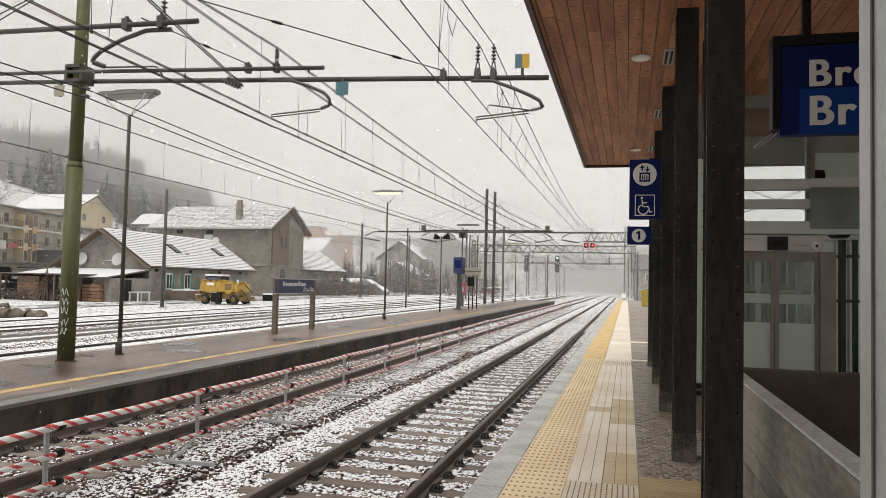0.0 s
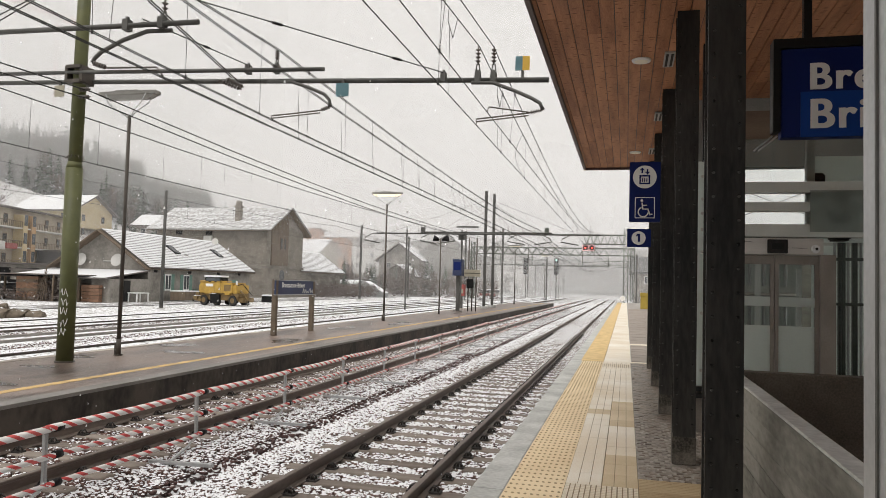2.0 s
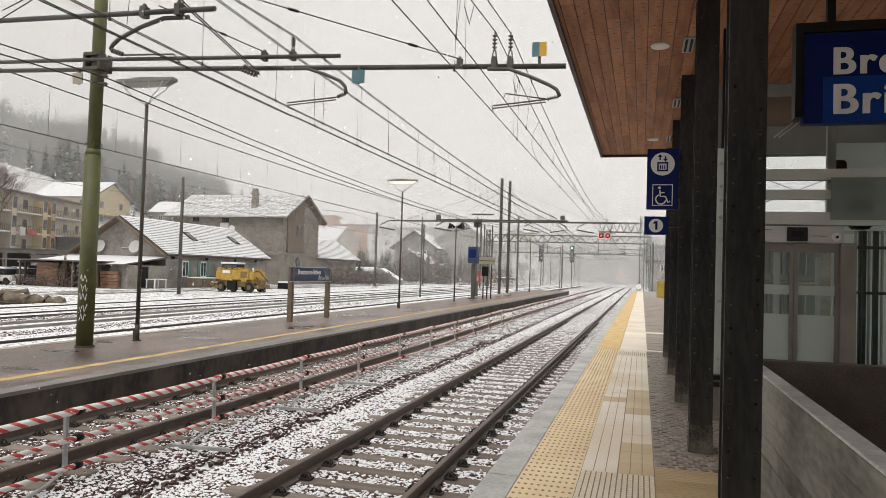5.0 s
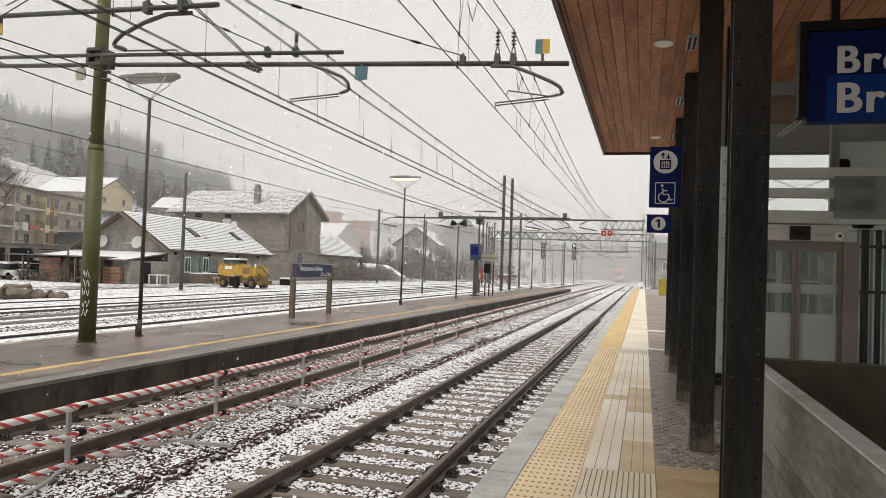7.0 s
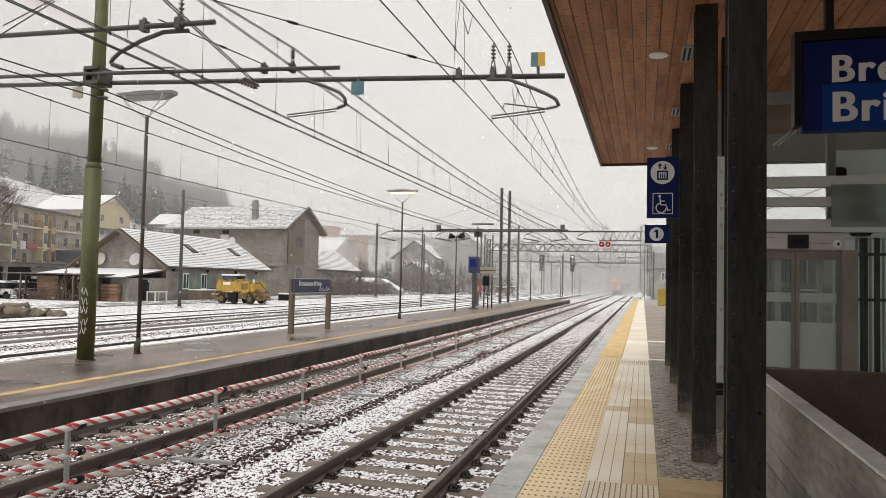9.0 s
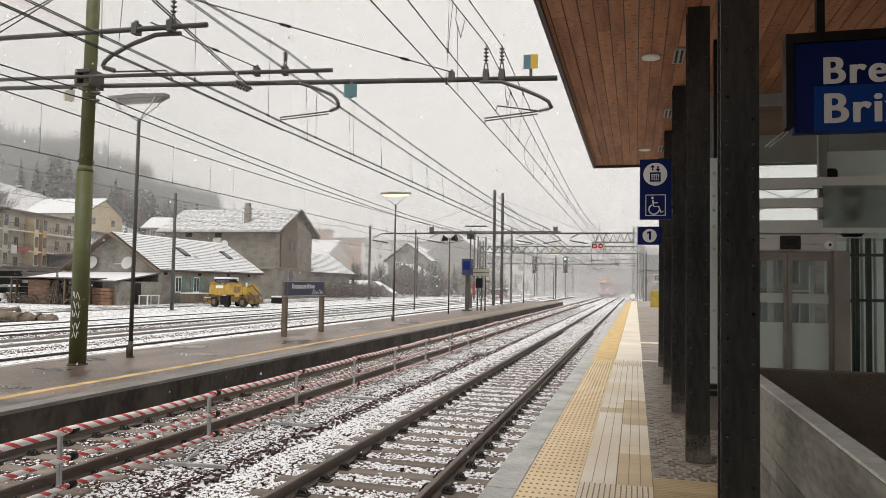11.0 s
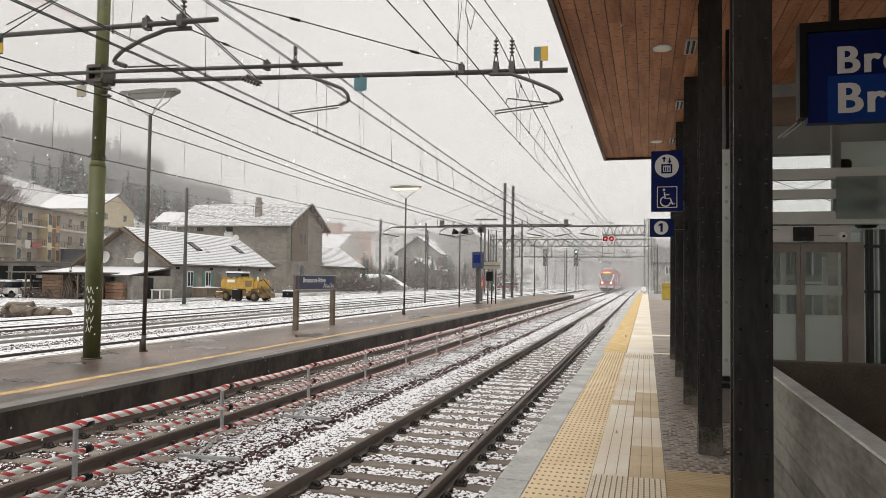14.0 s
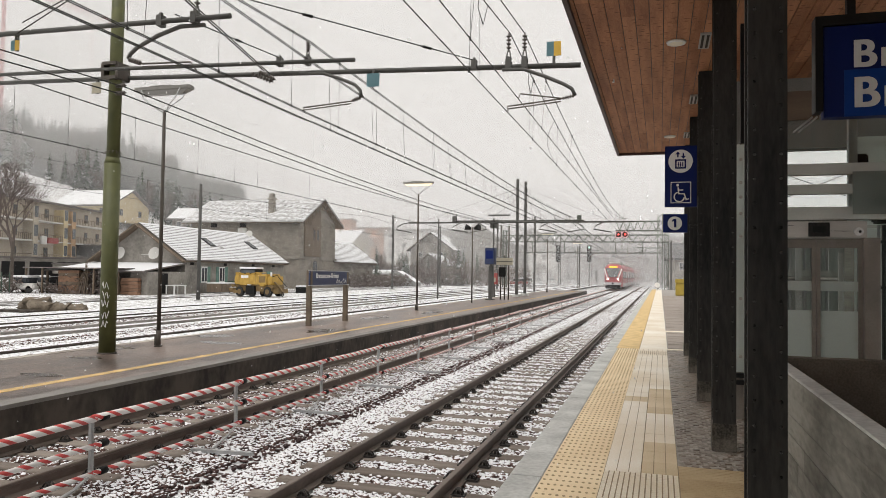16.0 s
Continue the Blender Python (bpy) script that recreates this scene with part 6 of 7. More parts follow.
def conifer_shape(rng, h):
    """Drooping boughs in tiers round a stem."""
    out = []
    tiers = 15
    for k in range(tiers):
        u = k / tiers
        z, r = h * (0.12 + 0.86 * u), h * 0.20 * (1 - u) ** 0.85 + 0.15
        for i in range(14):
            a = rng.uniform(0, 6.283)
            q = r * rng.uniform(0.35, 1.12)
            w = 0.30 * q + 0.06
            c, s = math.cos(a), math.sin(a)
            tip = (c * q, s * q, z - 0.55 * q)
            out += [(0, 0, z + 0.10 * h / tiers * 3), (c * q * 0.55 - s * w, s * q * 0.55 + c * w, z - 0.22 * q), tip]
            out += [(0, 0, z + 0.10 * h / tiers * 3), tip, (c * q * 0.55 + s * w, s * q * 0.55 - c * w, z - 0.22 * q)]
    return np.array(out)


def bare_shape(rng, h, n=260):
    """A haze of fine upward twigs on a short stem, for trees far off."""
    out = [(-0.15, 0, 0), (0.15, 0, 0), (0, 0, h * 0.7), (0, -0.15, 0), (0, 0.15, 0), (0, 0, h * 0.7)]
    for i in range(n):
        a, e = rng.uniform(0, 6.283), rng.uniform(0.25, 1.0)
        r0, r1 = rng.uniform(0, 0.16) * h, rng.uniform(0.08, 0.30) * h
        z0 = h * rng.uniform(0.25, 0.7)
        z1 = min(z0 + h * rng.uniform(0.10, 0.3), h) * (1 - 0.18 * (r1 / h / 0.34) ** 2)
        w = rng.uniform(0.03, 0.09)
        c, s = math.cos(a), math.sin(a)
        out += [(c * r0 - s * w, s * r0 + c * w, z0), (c * r0 + s * w, s * r0 - c * w, z0), (c * r1, s * r1, z1)]
    return np.array(out)


def woods():
    rng = np.random.default_rng(7)
    firs = [conifer_shape(rng, 1.0 * h) / h for h in (12, 14, 16, 18)]
    bare = [bare_shape(rng, 12) / 12 for _ in range(5)]
    a, b = [], []

    def plant(x, y, h, fir):
        z = height(x, y) - 0.5
        s = (firs if fir else bare)[rng.integers(0, 4)]
        t = rng.uniform(0, 6.28)
        c, sn = math.cos(t), math.sin(t)
        p = np.stack([s[:, 0] * c - s[:, 1] * sn, s[:, 0] * sn + s[:, 1] * c, s[:, 2]], 1) * h + (x, y, z)
        (a if fir else b).append(p)

    for _ in range(2300):
        y = rng.uniform(152, 520)
        x = -rng.uniform(0.62, 1.25) * y - rng.uniform(30, 90)
        plant(x, y, rng.uniform(8, 16), rng.uniform() < 0.55)
    for _ in range(900):
        y = rng.uniform(150, 245)
        plant(-rng.uniform(0.60, 1.02) * y - 4, y, rng.uniform(7, 14), rng.uniform() < 0.6)
    for _ in range(110):
        y = rng.uniform(165, 235)
        plant(-rng.uniform(0.74, 1.10) * y, y, rng.uniform(14, 21), rng.uniform() < 0.5)
    for _ in range(330):
        x, y = rng.uniform(-70, 26), rng.uniform(270, 360)
        plant(x, y, rng.uniform(8, 15), rng.uniform() < 0.3)
    for _ in range(520):
        x, y = rng.uniform(-150, 60), rng.uniform(360, 640)
        plant(x, y, rng.uniform(9, 16), rng.uniform() < 0.35)
    for _ in range(90):
        x, y = rng.uniform(-60, -26), rng.uniform(190, 340)
        plant(x, y, rng.uniform(5, 10), False)
    for _ in range(45):
        plant(rng.uniform(-60, -34), rng.uniform(132, 162), rng.uniform(5, 9), rng.uniform() < 0.2)
    for _ in range(60):
        y = rng.uniform(115, 160)
        plant(rng.uniform(-62, -46), y, rng.uniform(3, 7), rng.uniform() < 0.3)
    for _ in range(50):
        plant(rng.uniform(14, 40), rng.uniform(130, 300), rng.uniform(5, 10), rng.uniform() < 0.2)
    for x, y, h in ((-95, 121, 8), (-97, 124, 9), (-88, 123, 10), (-53, 120, 5.5), (-51, 124, 6)):
        plant(x, y, h, True)
    for x, y, top in ((-97, 168, 20.5), (-100.5, 170, 22.5), (-104, 171, 21.5), (-93, 168, 18.5), (-89, 170, 17.0), (-112, 166, 24), (-116, 168, 26), (-109, 170, 23), (-121, 166, 27), (-126, 168, 26), (-131, 170, 29), (-106, 148, 16.5), (-102.5, 150, 15)):
        plant(x, y, max(top - height(x, y) + 0.5, 6), True)
    triangles("far_conifers", np.concatenate(a), CONIFER, "misty dark conifers dusted with snow on the slopes")
    triangles("far_bare_trees", np.concatenate(b), TWIG, "frosted bare trees on the slopes")


woods()


def bare_tree(x, y, z, h, seed):
    """A leafless tree: tapered trunk, limbs and twigs."""
    rng = random.Random(seed)
    t = thing("bare_tree", "leafless spreading tree behind the yard fence", "tree", pose(x, y, z))
    trunk, limbs = bmesh.new(), bmesh.new()

    def grow(p, d, length, r, depth):
        q = p + d * length
        bar(trunk if depth < 1 else limbs, p, q, max(r, 0.008), max(r * 0.68, 0.006), 6 if depth < 2 else 3)
        if depth >= 7:
            return
        for i in range(3):
            v = Vector((rng.uniform(-1, 1), rng.uniform(-1, 1), rng.uniform(-0.1, 0.9)))
            grow(q - d * length * rng.uniform(0, 0.35), (d * 0.75 + v * 0.75).normalized(), length * rng.uniform(0.62, 0.86), r * 0.62, depth + 1)

    grow(Vector((0, 0, 0)), Vector((0.03, 0, 1)), h * 0.25, h * 0.013, 0)
    part("trunk", trunk, BARK, t)
    tagged(part("crown", limbs, TWIG, t), kind="stuff")


bare_tree(-70.3, 66, -0.2, 19, 3)
bare_tree(-75, 63, 0.2, 16, 5)


# ---- yard: excavator, bins, timber, fence ----
EXYELLOW = surf("worn_yellow_paint", (0.36, 0.215, 0.035), (0.52, 0.335, 0.065), 2.5, 0.55, bump=0.1, half=0.13)
EXDARK = surf("greasy_ochre_steel", (0.10, 0.065, 0.03), (0.26, 0.17, 0.06), 2, 0.6)
RUBBER = surf("black_rubber", (0.012, 0.012, 0.012), (0.035, 0.033, 0.03), 6, 0.85)
BINGREEN = surf("dark_green_plastic", (0.02, 0.05, 0.035), (0.045, 0.085, 0.06), 4, 0.5)
LOGBARK = surf("cut_log_bark", (0.085, 0.066, 0.048), (0.23, 0.19, 0.145), 3, 0.9, bump=0.6, fine=12, snow=(0.36, 4))
REDCLUTTER = surf("rusty_red_wood", (0.15, 0.085, 0.055), (0.29, 0.17, 0.11), 3, 0.9)


def excavator():
    t = thing("road_rail_excavator", "worn yellow two-way wheeled excavator on the snowy yard", "excavator", pose(-34.2, 58.4, -0.66) @ Matrix.Diagonal((0.80, 1, 1.0, 1)))
    part("upper_body", B((-2.25, 1.7, -1.2, 1.2, 1.06, 1.98), bevel=0.06), EXYELLOW, t)
    part("engine_hood", B((1.6, 2.15, -1.1, 1.1, 1.05, 1.80), bevel=0.08), EXYELLOW, t)
    part("top_rail", pipe(bmesh.new(), [(-2.2, -1.15, 1.95), (-2.2, -1.15, 2.10), (1.6, -1.15, 2.10), (1.6, -1.15, 1.95)], 0.03, 5), EXYELLOW, t)
    for x in (-2.0, -1.4, -0.7, 0.0, 0.6):
        part("tool_box", B((x - 0.22, x + 0.22, -1.22, -0.9, 1.97, 2.05 + 0.04 * (x > -1)), bevel=0.02), EXYELLOW, t)
        part("panel_seam", B((x + 0.28, x + 0.30, -1.208, -1.202, 1.15, 1.92)), EXDARK, t)
    for x, z, w in ((-2.75, 0.62, 0.5), (-2.5, 0.95, 0.4), (-2.2, 0.42, 0.5), (-1.2, 1.12, 0.9), (1.1, 1.05, 0.6), (2.3, 0.9, 0.35)):
        part("rail_gear", B((x - w / 2, x + w / 2, -1.22, -0.7, z - 0.13, z + 0.13), bevel=0.03), EXDARK if z < 1 else EXYELLOW, t)
    part("snow_patch", B((-2.95, -2.2, -1.15, 0.6, 0.76, 0.84), (-1.1, -0.3, -1.2, -1.0, 0.99, 1.06), bevel=0.02), SNOW, t)
    part("hose", pipe(bmesh.new(), [(1.9, -0.9, 1.7), (2.5, -0.6, 1.9), (3.0, -0.3, 1.3), (3.3, 0.0, 0.9)], 0.035, 5), BLACK, t)
    c = part("cab", B((-1.7, 0.3, -1.15, 0.0, 1.99, 2.42), bevel=0.05), BLACK, t)
    part("cab_roof", B((-1.8, 0.4, -1.2, 0.05, 2.43, 2.58), bevel=0.05), SNOW, c)
    part("side_window", B((-1.55, 0.15, -1.175, -1.155, 2.06, 2.36)), WINDOW, c)
    part("lettering_bar", B((-1.5, -0.6, -1.215, -1.203, 1.62, 1.86)), WHITE, t)
    part("chassis", B((-2.4, 2.3, -1.0, 1.0, 0.45, 1.05), (-3.0, -2.2, -1.1, 1.1, 0.35, 0.75), bevel=0.05), EXDARK, t)
    part("counterweight", B((-2.45, -2.2, -1.1, 1.1, 1.1, 1.8), bevel=0.08), EXYELLOW, t)
    part("engine_grille", B((0.7, 1.5, -1.215, -1.203, 1.25, 1.8)), EXDARK, t)
    part("hydraulic_box", B((-0.9, 0.2, -1.25, -0.95, 0.2, 0.95), bevel=0.03), BLACK, t)
    part("rail_wheel_arm", B((2.2, 2.9, -0.9, 0.9, 0.3, 0.7), bevel=0.04), EXDARK, t)
    part("turntable", bar(bmesh.new(), (0, 0, 0.98), (0, 0, 1.16), 0.7, seg=20), BLACK, t)
    for x in (-1.75, -0.25, 1.7):
        for y in (-0.95, 0.95):
            r = 0.44 if x != -0.25 else 0.34
            w = part("wheel", bar(bmesh.new(), (x, y - 0.2, r), (x, y + 0.2, r), r, seg=20), RUBBER, t)
            part("rim", bar(bmesh.new(), (x, y - 0.215, r), (x, y - 0.203, r), r * 0.52, seg=14), EXDARK, w)
    part("boom", bar(bmesh.new(), (1.9, -0.5, 1.40), (2.75, -0.5, 0.95), 0.09, 0.07, 6), EXDARK, t)
    part("arm", bar(bmesh.new(), (2.75, -0.5, 0.97), (3.15, -0.5, 0.45), 0.07, 0.05, 6), EXDARK, t)
    part("grab", pipe(bmesh.new(), [(3.15, -0.5, 0.45), (3.3, -0.5, 0.15), (3.05, -0.5, 0.08)], 0.06, 6), BLACK, t)
    part("light", bar(bmesh.new(), (2.0, -0.9, 1.78), (2.0, -0.9, 2.15), 0.09, seg=10), WHITE, t)


excavator()


TUNNEL = surf("snowy_film_cover", (0.26, 0.27, 0.26), (0.40, 0.41, 0.40), 1.0, 0.5, snow=(0.95, 1.5))


def yard():
    for x, y in ((-41.6, 66.2), (-41.7, 67.9)):
        b = thing("wheeled_bin", "dark green wheeled waste bin by the wall", "bin", pose(x, y, -0.66), "waste bins")
        part("body", B((-0.5, 0.5, -0.6, 0.6, 0.1, 1.05), bevel=0.05), BINGREEN, b)
        part("lid", B((-0.54, 0.54, -0.64, 0.64, 1.06, 1.16), bevel=0.04), BINGREEN, b)
        for s in (-0.4, 0.4):
            part("wheel", bar(bmesh.new(), (s, -0.5, 0.1), (s, -0.4, 0.1), 0.1), RUBBER, b)
    k = thing("pallet_bench", "grey pallet crates dusted with snow", "crate", pose(-41.6, 63.6, -0.66))
    part("box", B((-0.8, 0.8, -1.2, 1.2, 0.15, 0.95)), TIMBER, k)
    part("snow_cap", B((-0.85, 0.85, -1.25, 1.25, 0.96, 1.06), bevel=0.04), SNOW, k)
    w = thing("white_table", "white table beside the lean-to", "table", pose(-42.8, 58.2, -0.66))
    part("top", B((-0.5, 0.5, -0.9, 0.9, 0.78, 0.86)), WHITE, w)
    for a in (-0.42, 0.42):
        for b in (-0.8, 0.8):
            part("leg", B((a - 0.05, a + 0.05, b - 0.05, b + 0.05, 0, 0.779)), WHITE, w)
    b = thing("concrete_bin", "small dark box with a snow cap near the excavator", "box", pose(-36.2, 70.5, -0.66))
    part("body", B((-0.6, 0.6, -0.5, 0.5, 0.0, 0.62), bevel=0.05), BLACK, b)
    part("snow_cap", B((-0.62, 0.62, -0.52, 0.52, 0.63, 0.78), bevel=0.06), SNOW, b)
    # old sawn logs and slabs between the tracks
    g = thing("log_pile", "pile of old weathered logs dusted with snow", "log pile", pose(-31.4, 31.4, -0.70) @ Matrix.Diagonal((0.86, 1, 0.72, 1)))
    for i, (dx, dy, dz, r, l) in enumerate(((-0.9, 0.3, 0.32, 0.36, 1.3), (0.1, -0.1, 0.34, 0.40, 1.2), (-0.4, 0.1, 0.78, 0.28, 1.4), (1.7, 0.9, 0.27, 0.34, 1.0), (0.9, 0.4, 0.30, 0.36, 1.1), (2.3, 0.5, 0.22, 0.28, 0.8))):
        bm = pipe(bmesh.new(), [(dx + l * (k / 5 - 0.5), dy + l * 0.35 * (k / 5 - 0.5), dz) for k in range(6)], r, 9)
        for v in bm.verts:
            v.co += Vector((noise.noise(v.co * 2.3), noise.noise(v.co * 2.9 + Vector((5, 0, 0))), noise.noise(v.co * 2.6 + Vector((0, 7, 0))))) * 0.22 * r / 0.3
        part("log", bm, LOGBARK, g)
    part("slab", B((-2.2, 0.9, -1.3, -0.5, 0.0, 0.18)), CONCRETE_DARK, g)
    # clutter under the lean-to
    for i, (x, y, sx, sy, h, m, lab) in enumerate((
            (-47.0, 55.4, 1.2, 0.8, 1.7, TIMBER, "stacked planks under the lean-to"), (-52.6, 54.6, 1.4, 0.6, 1.9, BLACK, "dark cabinet under the lean-to"),
            (-45.6, 55.3, 1.1, 0.8, 1.6, REDCLUTTER, "red-brown crates under the lean-to"), (-44.4, 54.6, 0.9, 0.5, 1.5, REDCLUTTER, "rusty racks of old timber"),
            (-50.2, 56.6, 0.7, 0.6, 0.9, BINGREEN, "green tub among the clutter"), (-48.5, 57, 1.2, 0.8, 1.0, TIMBER, "stacked boards under the lean-to"))):
        c = thing("crate_stack", lab, "crates", pose(x, y, -0.66, 0, 0, random.uniform(-8, 8)))
        n = int(h / 0.3)
        for j in range(n):
            part("board", B((-sx / 2, sx / 2, -sy / 2 + random.uniform(-0.08, 0.08), sy / 2, 0.3 * j, 0.3 * j + 0.26)), m, c)
    p = thing("leaning_poles", "bundle of poles leaning together beside the shed", "poles", pose(-49.0, 53.2, -0.66))
    for i in range(12):
        part("pole", bar(bmesh.new(), (random.uniform(-0.8, 0.8), random.uniform(-0.5, 0.3), 0), (random.uniform(-0.15, 0.15) + 0.4, 0.3, random.uniform(2.0, 2.9)), 0.035, 0.025, 5), TIMBER, p)
    s = thing("garden_shed", "brown plank hut with a snow-covered flat roof", "shed", pose(-50.6, 54.4, -0.66))
    for j in range(8):
        part("plank", B((-1.15, 1.1, -0.8, 0.8, 0.26 * j, 0.26 * j + 0.245)), REDCLUTTER if j % 3 else TIMBER, s)
    part("roof", B((-4.6, 5.4, -1.4, 1.2, 2.22, 2.34), bevel=0.03), ROOF, s)
    for x in (-4.4, -2.6, 3.0, 5.2):
        part("post", B((x - 0.06, x + 0.06, -1.2, -1.08, 0, 2.219)), TIMBER, s)
    for x, y, sc in ((-55.3, 53.6, 0.8), (-56.4, 57.0, 0.9)):
        c = thing("covered_car", "parked car under fresh snow behind the fence", "car", pose(x, y, -0.66), "snowed-in cars")
        part("body", B((-2.0 * sc, 2.0 * sc, -0.8, 0.8, 0.3, 0.85), bevel=0.12), OFFWHITE, c)
        part("cabin", B((-1.1 * sc, 1.0 * sc, -0.7, 0.7, 0.86, 1.4), bevel=0.15), WINDOW, c)
        part("snow_cover", B((-1.15 * sc, 1.05 * sc, -0.74, 0.74, 1.36, 1.56), bevel=0.08), SNOW, c)
        for a in (-1.3, 1.3):
            for b in (-0.8, 0.62):
                part("wheel", bar(bmesh.new(), (a * sc, b, 0.32), (a * sc, b + 0.18, 0.32), 0.32, seg=14), RUBBER, c)
    f = thing("mesh_fence", "low green mesh fence with shrubs behind it", "fence")
    for i in range(9):
        part("post", bar(bmesh.new(), (-62.0 + i * 0.9, 51.3, -0.7), (-62.0 + i * 0.9, 51.3, 1.2), 0.04, seg=6), BINGREEN, f)
    bm = bmesh.new()
    for i in range(14):
        bar(bm, (-62.2, 51.3, -0.55 + 0.12 * i), (-54.6, 51.3, -0.55 + 0.12 * i), 0.008, seg=3)
    part("wires", bm, BINGREEN, f)
    # white covered stacks and cars by the far yard
    c = thing("tarpaulin_tunnel", "low hooped tunnel tent with snow on its cover", "tent", pose(-46.2, 119, -0.66))
    bm = bmesh.new()
    rings = [[bm.verts.new((x, -1.9 * math.cos(a), 2.75 * math.sin(a) ** 0.8)) for a in [math.pi * k / 12 for k in range(13)]] for x in (-2.6, -1.3, 0, 1.3, 2.6)]
    for r, q in zip(rings, rings[1:]):
        for k in range(12):
            bm.faces.new((r[k], r[k + 1], q[k + 1], q[k])).smooth = True
    bm.faces.new(rings[0]), bm.faces.new(rings[-1][::-1])
    part("cover", bm, TUNNEL, c)
    for x in (-2.62, -1.3, 0, 1.3, 2.62):
        part("hoop", pipe(bmesh.new(), [(x, -1.93 * math.cos(a), 2.79 * math.sin(a) ** 0.8) for a in [math.pi * k / 12 for k in range(13)]], 0.04, 5), GREYPOLE, c)
    w = thing("covered_stack", "sloping stack under a snowy white sheet", "stack", pose(-41.6, 119.5, -0.66))
    bm = bmesh.new()
    e = [[bm.verts.new((a, b, h)) for a, h in ((-2.0, 0), (2.0, 0), (2.0, 0.7), (0.6, 1.5), (-1.4, 2.6), (-2.0, 2.3))] for b in (-1.4, 1.4)]
    for i in range(6):
        bm.faces.new((e[0][i], e[0][(i + 1) % 6], e[1][(i + 1) % 6], e[1][i]))
    bm.faces.new(e[0][::-1]), bm.faces.new(e[1])
    part("sheet", bm, TUNNEL, w)
    rng = random.Random(4)
    for i in range(7):
        c = thing("parked_car", "small parked car with snow on its roof", "car", pose(-26 - rng.uniform(0, 8), 150 + i * 9, -0.66, 0, 0, rng.uniform(60, 120)), "parked cars")
        part("body", B((-2.1, 2.1, -0.85, 0.85, 0.3, 0.85), bevel=0.12), rng.choice((OFFWHITE, BLACK, LIFTGREY, OLDRED)), c)
        part("cabin", B((-1.2, 1.1, -0.72, 0.72, 0.86, 1.45), bevel=0.15), WINDOW, c)
        part("snow_cover", B((-1.1, 1.0, -0.7, 0.7, 1.42, 1.55), bevel=0.05), SNOW, c)
    rng2 = np.random.default_rng(11)
    sh = []
    for x0, x1, y0, y1, n, h in ((-62, -55, 51.8, 53, 1500, 1.3), (-45.5, -40.0, 100, 118, 5200, 1.9), (-54, -47, 53.2, 54.4, 700, 0.8), (-44, -22, 127, 134, 5200, 3.4), (-51.3, -46.5, 53.6, 54.5, 900, 1.9)):
        p = np.stack([rng2.uniform(x0, x1, n), rng2.uniform(y0, y1, n), rng2.uniform(-0.6, h - 0.7, n)], 1)
        d = rng2.normal(0, 0.28, (n, 3))
        e = rng2.normal(0, 0.07, (n, 3))
        sh.append(np.stack([p, p + d, p + d * 0.5 + e], 1).reshape(-1, 3))
    triangles("shrubs", np.concatenate(sh), TWIG, "scrubby leafless shrubs dusted with snow", category="shrubs")
    # tower crane on the hill
    c = thing("tower_crane", "red lattice tower crane jib in the mist", "crane")
    part("jib", crane_jib(), REDPAINT, c)
    part("mast", bar(bmesh.new(), (-275, 250, 20), (-275, 250, 125), 0.8, seg=4), REDPAINT, c)
    part("hook", bar(bmesh.new(), (-228, 250, 70), (-228, 250, 106), 0.12, seg=4), REDPAINT, c)


def crane_jib():
    bm = bmesh.new()
    a, b = Vector((-290, 250, 131)), Vector((-216, 250, 102))
    up = Vector((0, 0, 3.0))
    bar(bm, a, b, 0.25, seg=4), bar(bm, a + up, b + up * 0.4, 0.25, seg=4)
    for i in range(22):
        p, q = a.lerp(b, i / 22), a.lerp(b, (i + 0.5) / 22) + up * 0.9
        bar(bm, p, q, 0.13, seg=4), bar(bm, q, a.lerp(b, (i + 1) / 22), 0.13, seg=4)
    return bm


yard()


def garages():
    for x, y, w in ((-75, 74, 13), (-66, 72, 5)):
        g = thing("garage", "dark grey garage with a snowy flat roof", "garage", pose(x, y, height(x, y), 0, 0, 35), "garages")
        part("wall", B((-w / 2, w / 2, -3, 3, -1, 2.6)), PLASTER, g)
        part("roof", B((-w / 2 - 0.3, w / 2 + 0.3, -3.4, 3.3, 2.61, 2.8), bevel=0.03), ROOF, g)
        for i in range(int(w / 3)):
            part("gate", B((-w / 2 + 0.4 + 3 * i, -w / 2 + 2.9 + 3 * i, -3.06, -3.002, -0.2, 2.2)), BLACK, g)


garages()


# ---- the train ----
TRAINRED = surf("train_red", (0.33, 0.085, 0.095), (0.43, 0.125, 0.135), 0.8, 0.35)
TRAINGREY = surf("train_light_grey", (0.42, 0.42, 0.43), (0.52, 0.52, 0.53), 0.8, 0.4)
TRAINDARK = surf("train_dark_glass", (0.015, 0.015, 0.018), (0.04, 0.04, 0.045), 1, 0.12)
HEADLIGHT = glow("headlight", (1.0, 0.93, 0.78), 3.0)
DISPLAY = glow("orange_display", (1.0, 0.45, 0.05), 1.2)


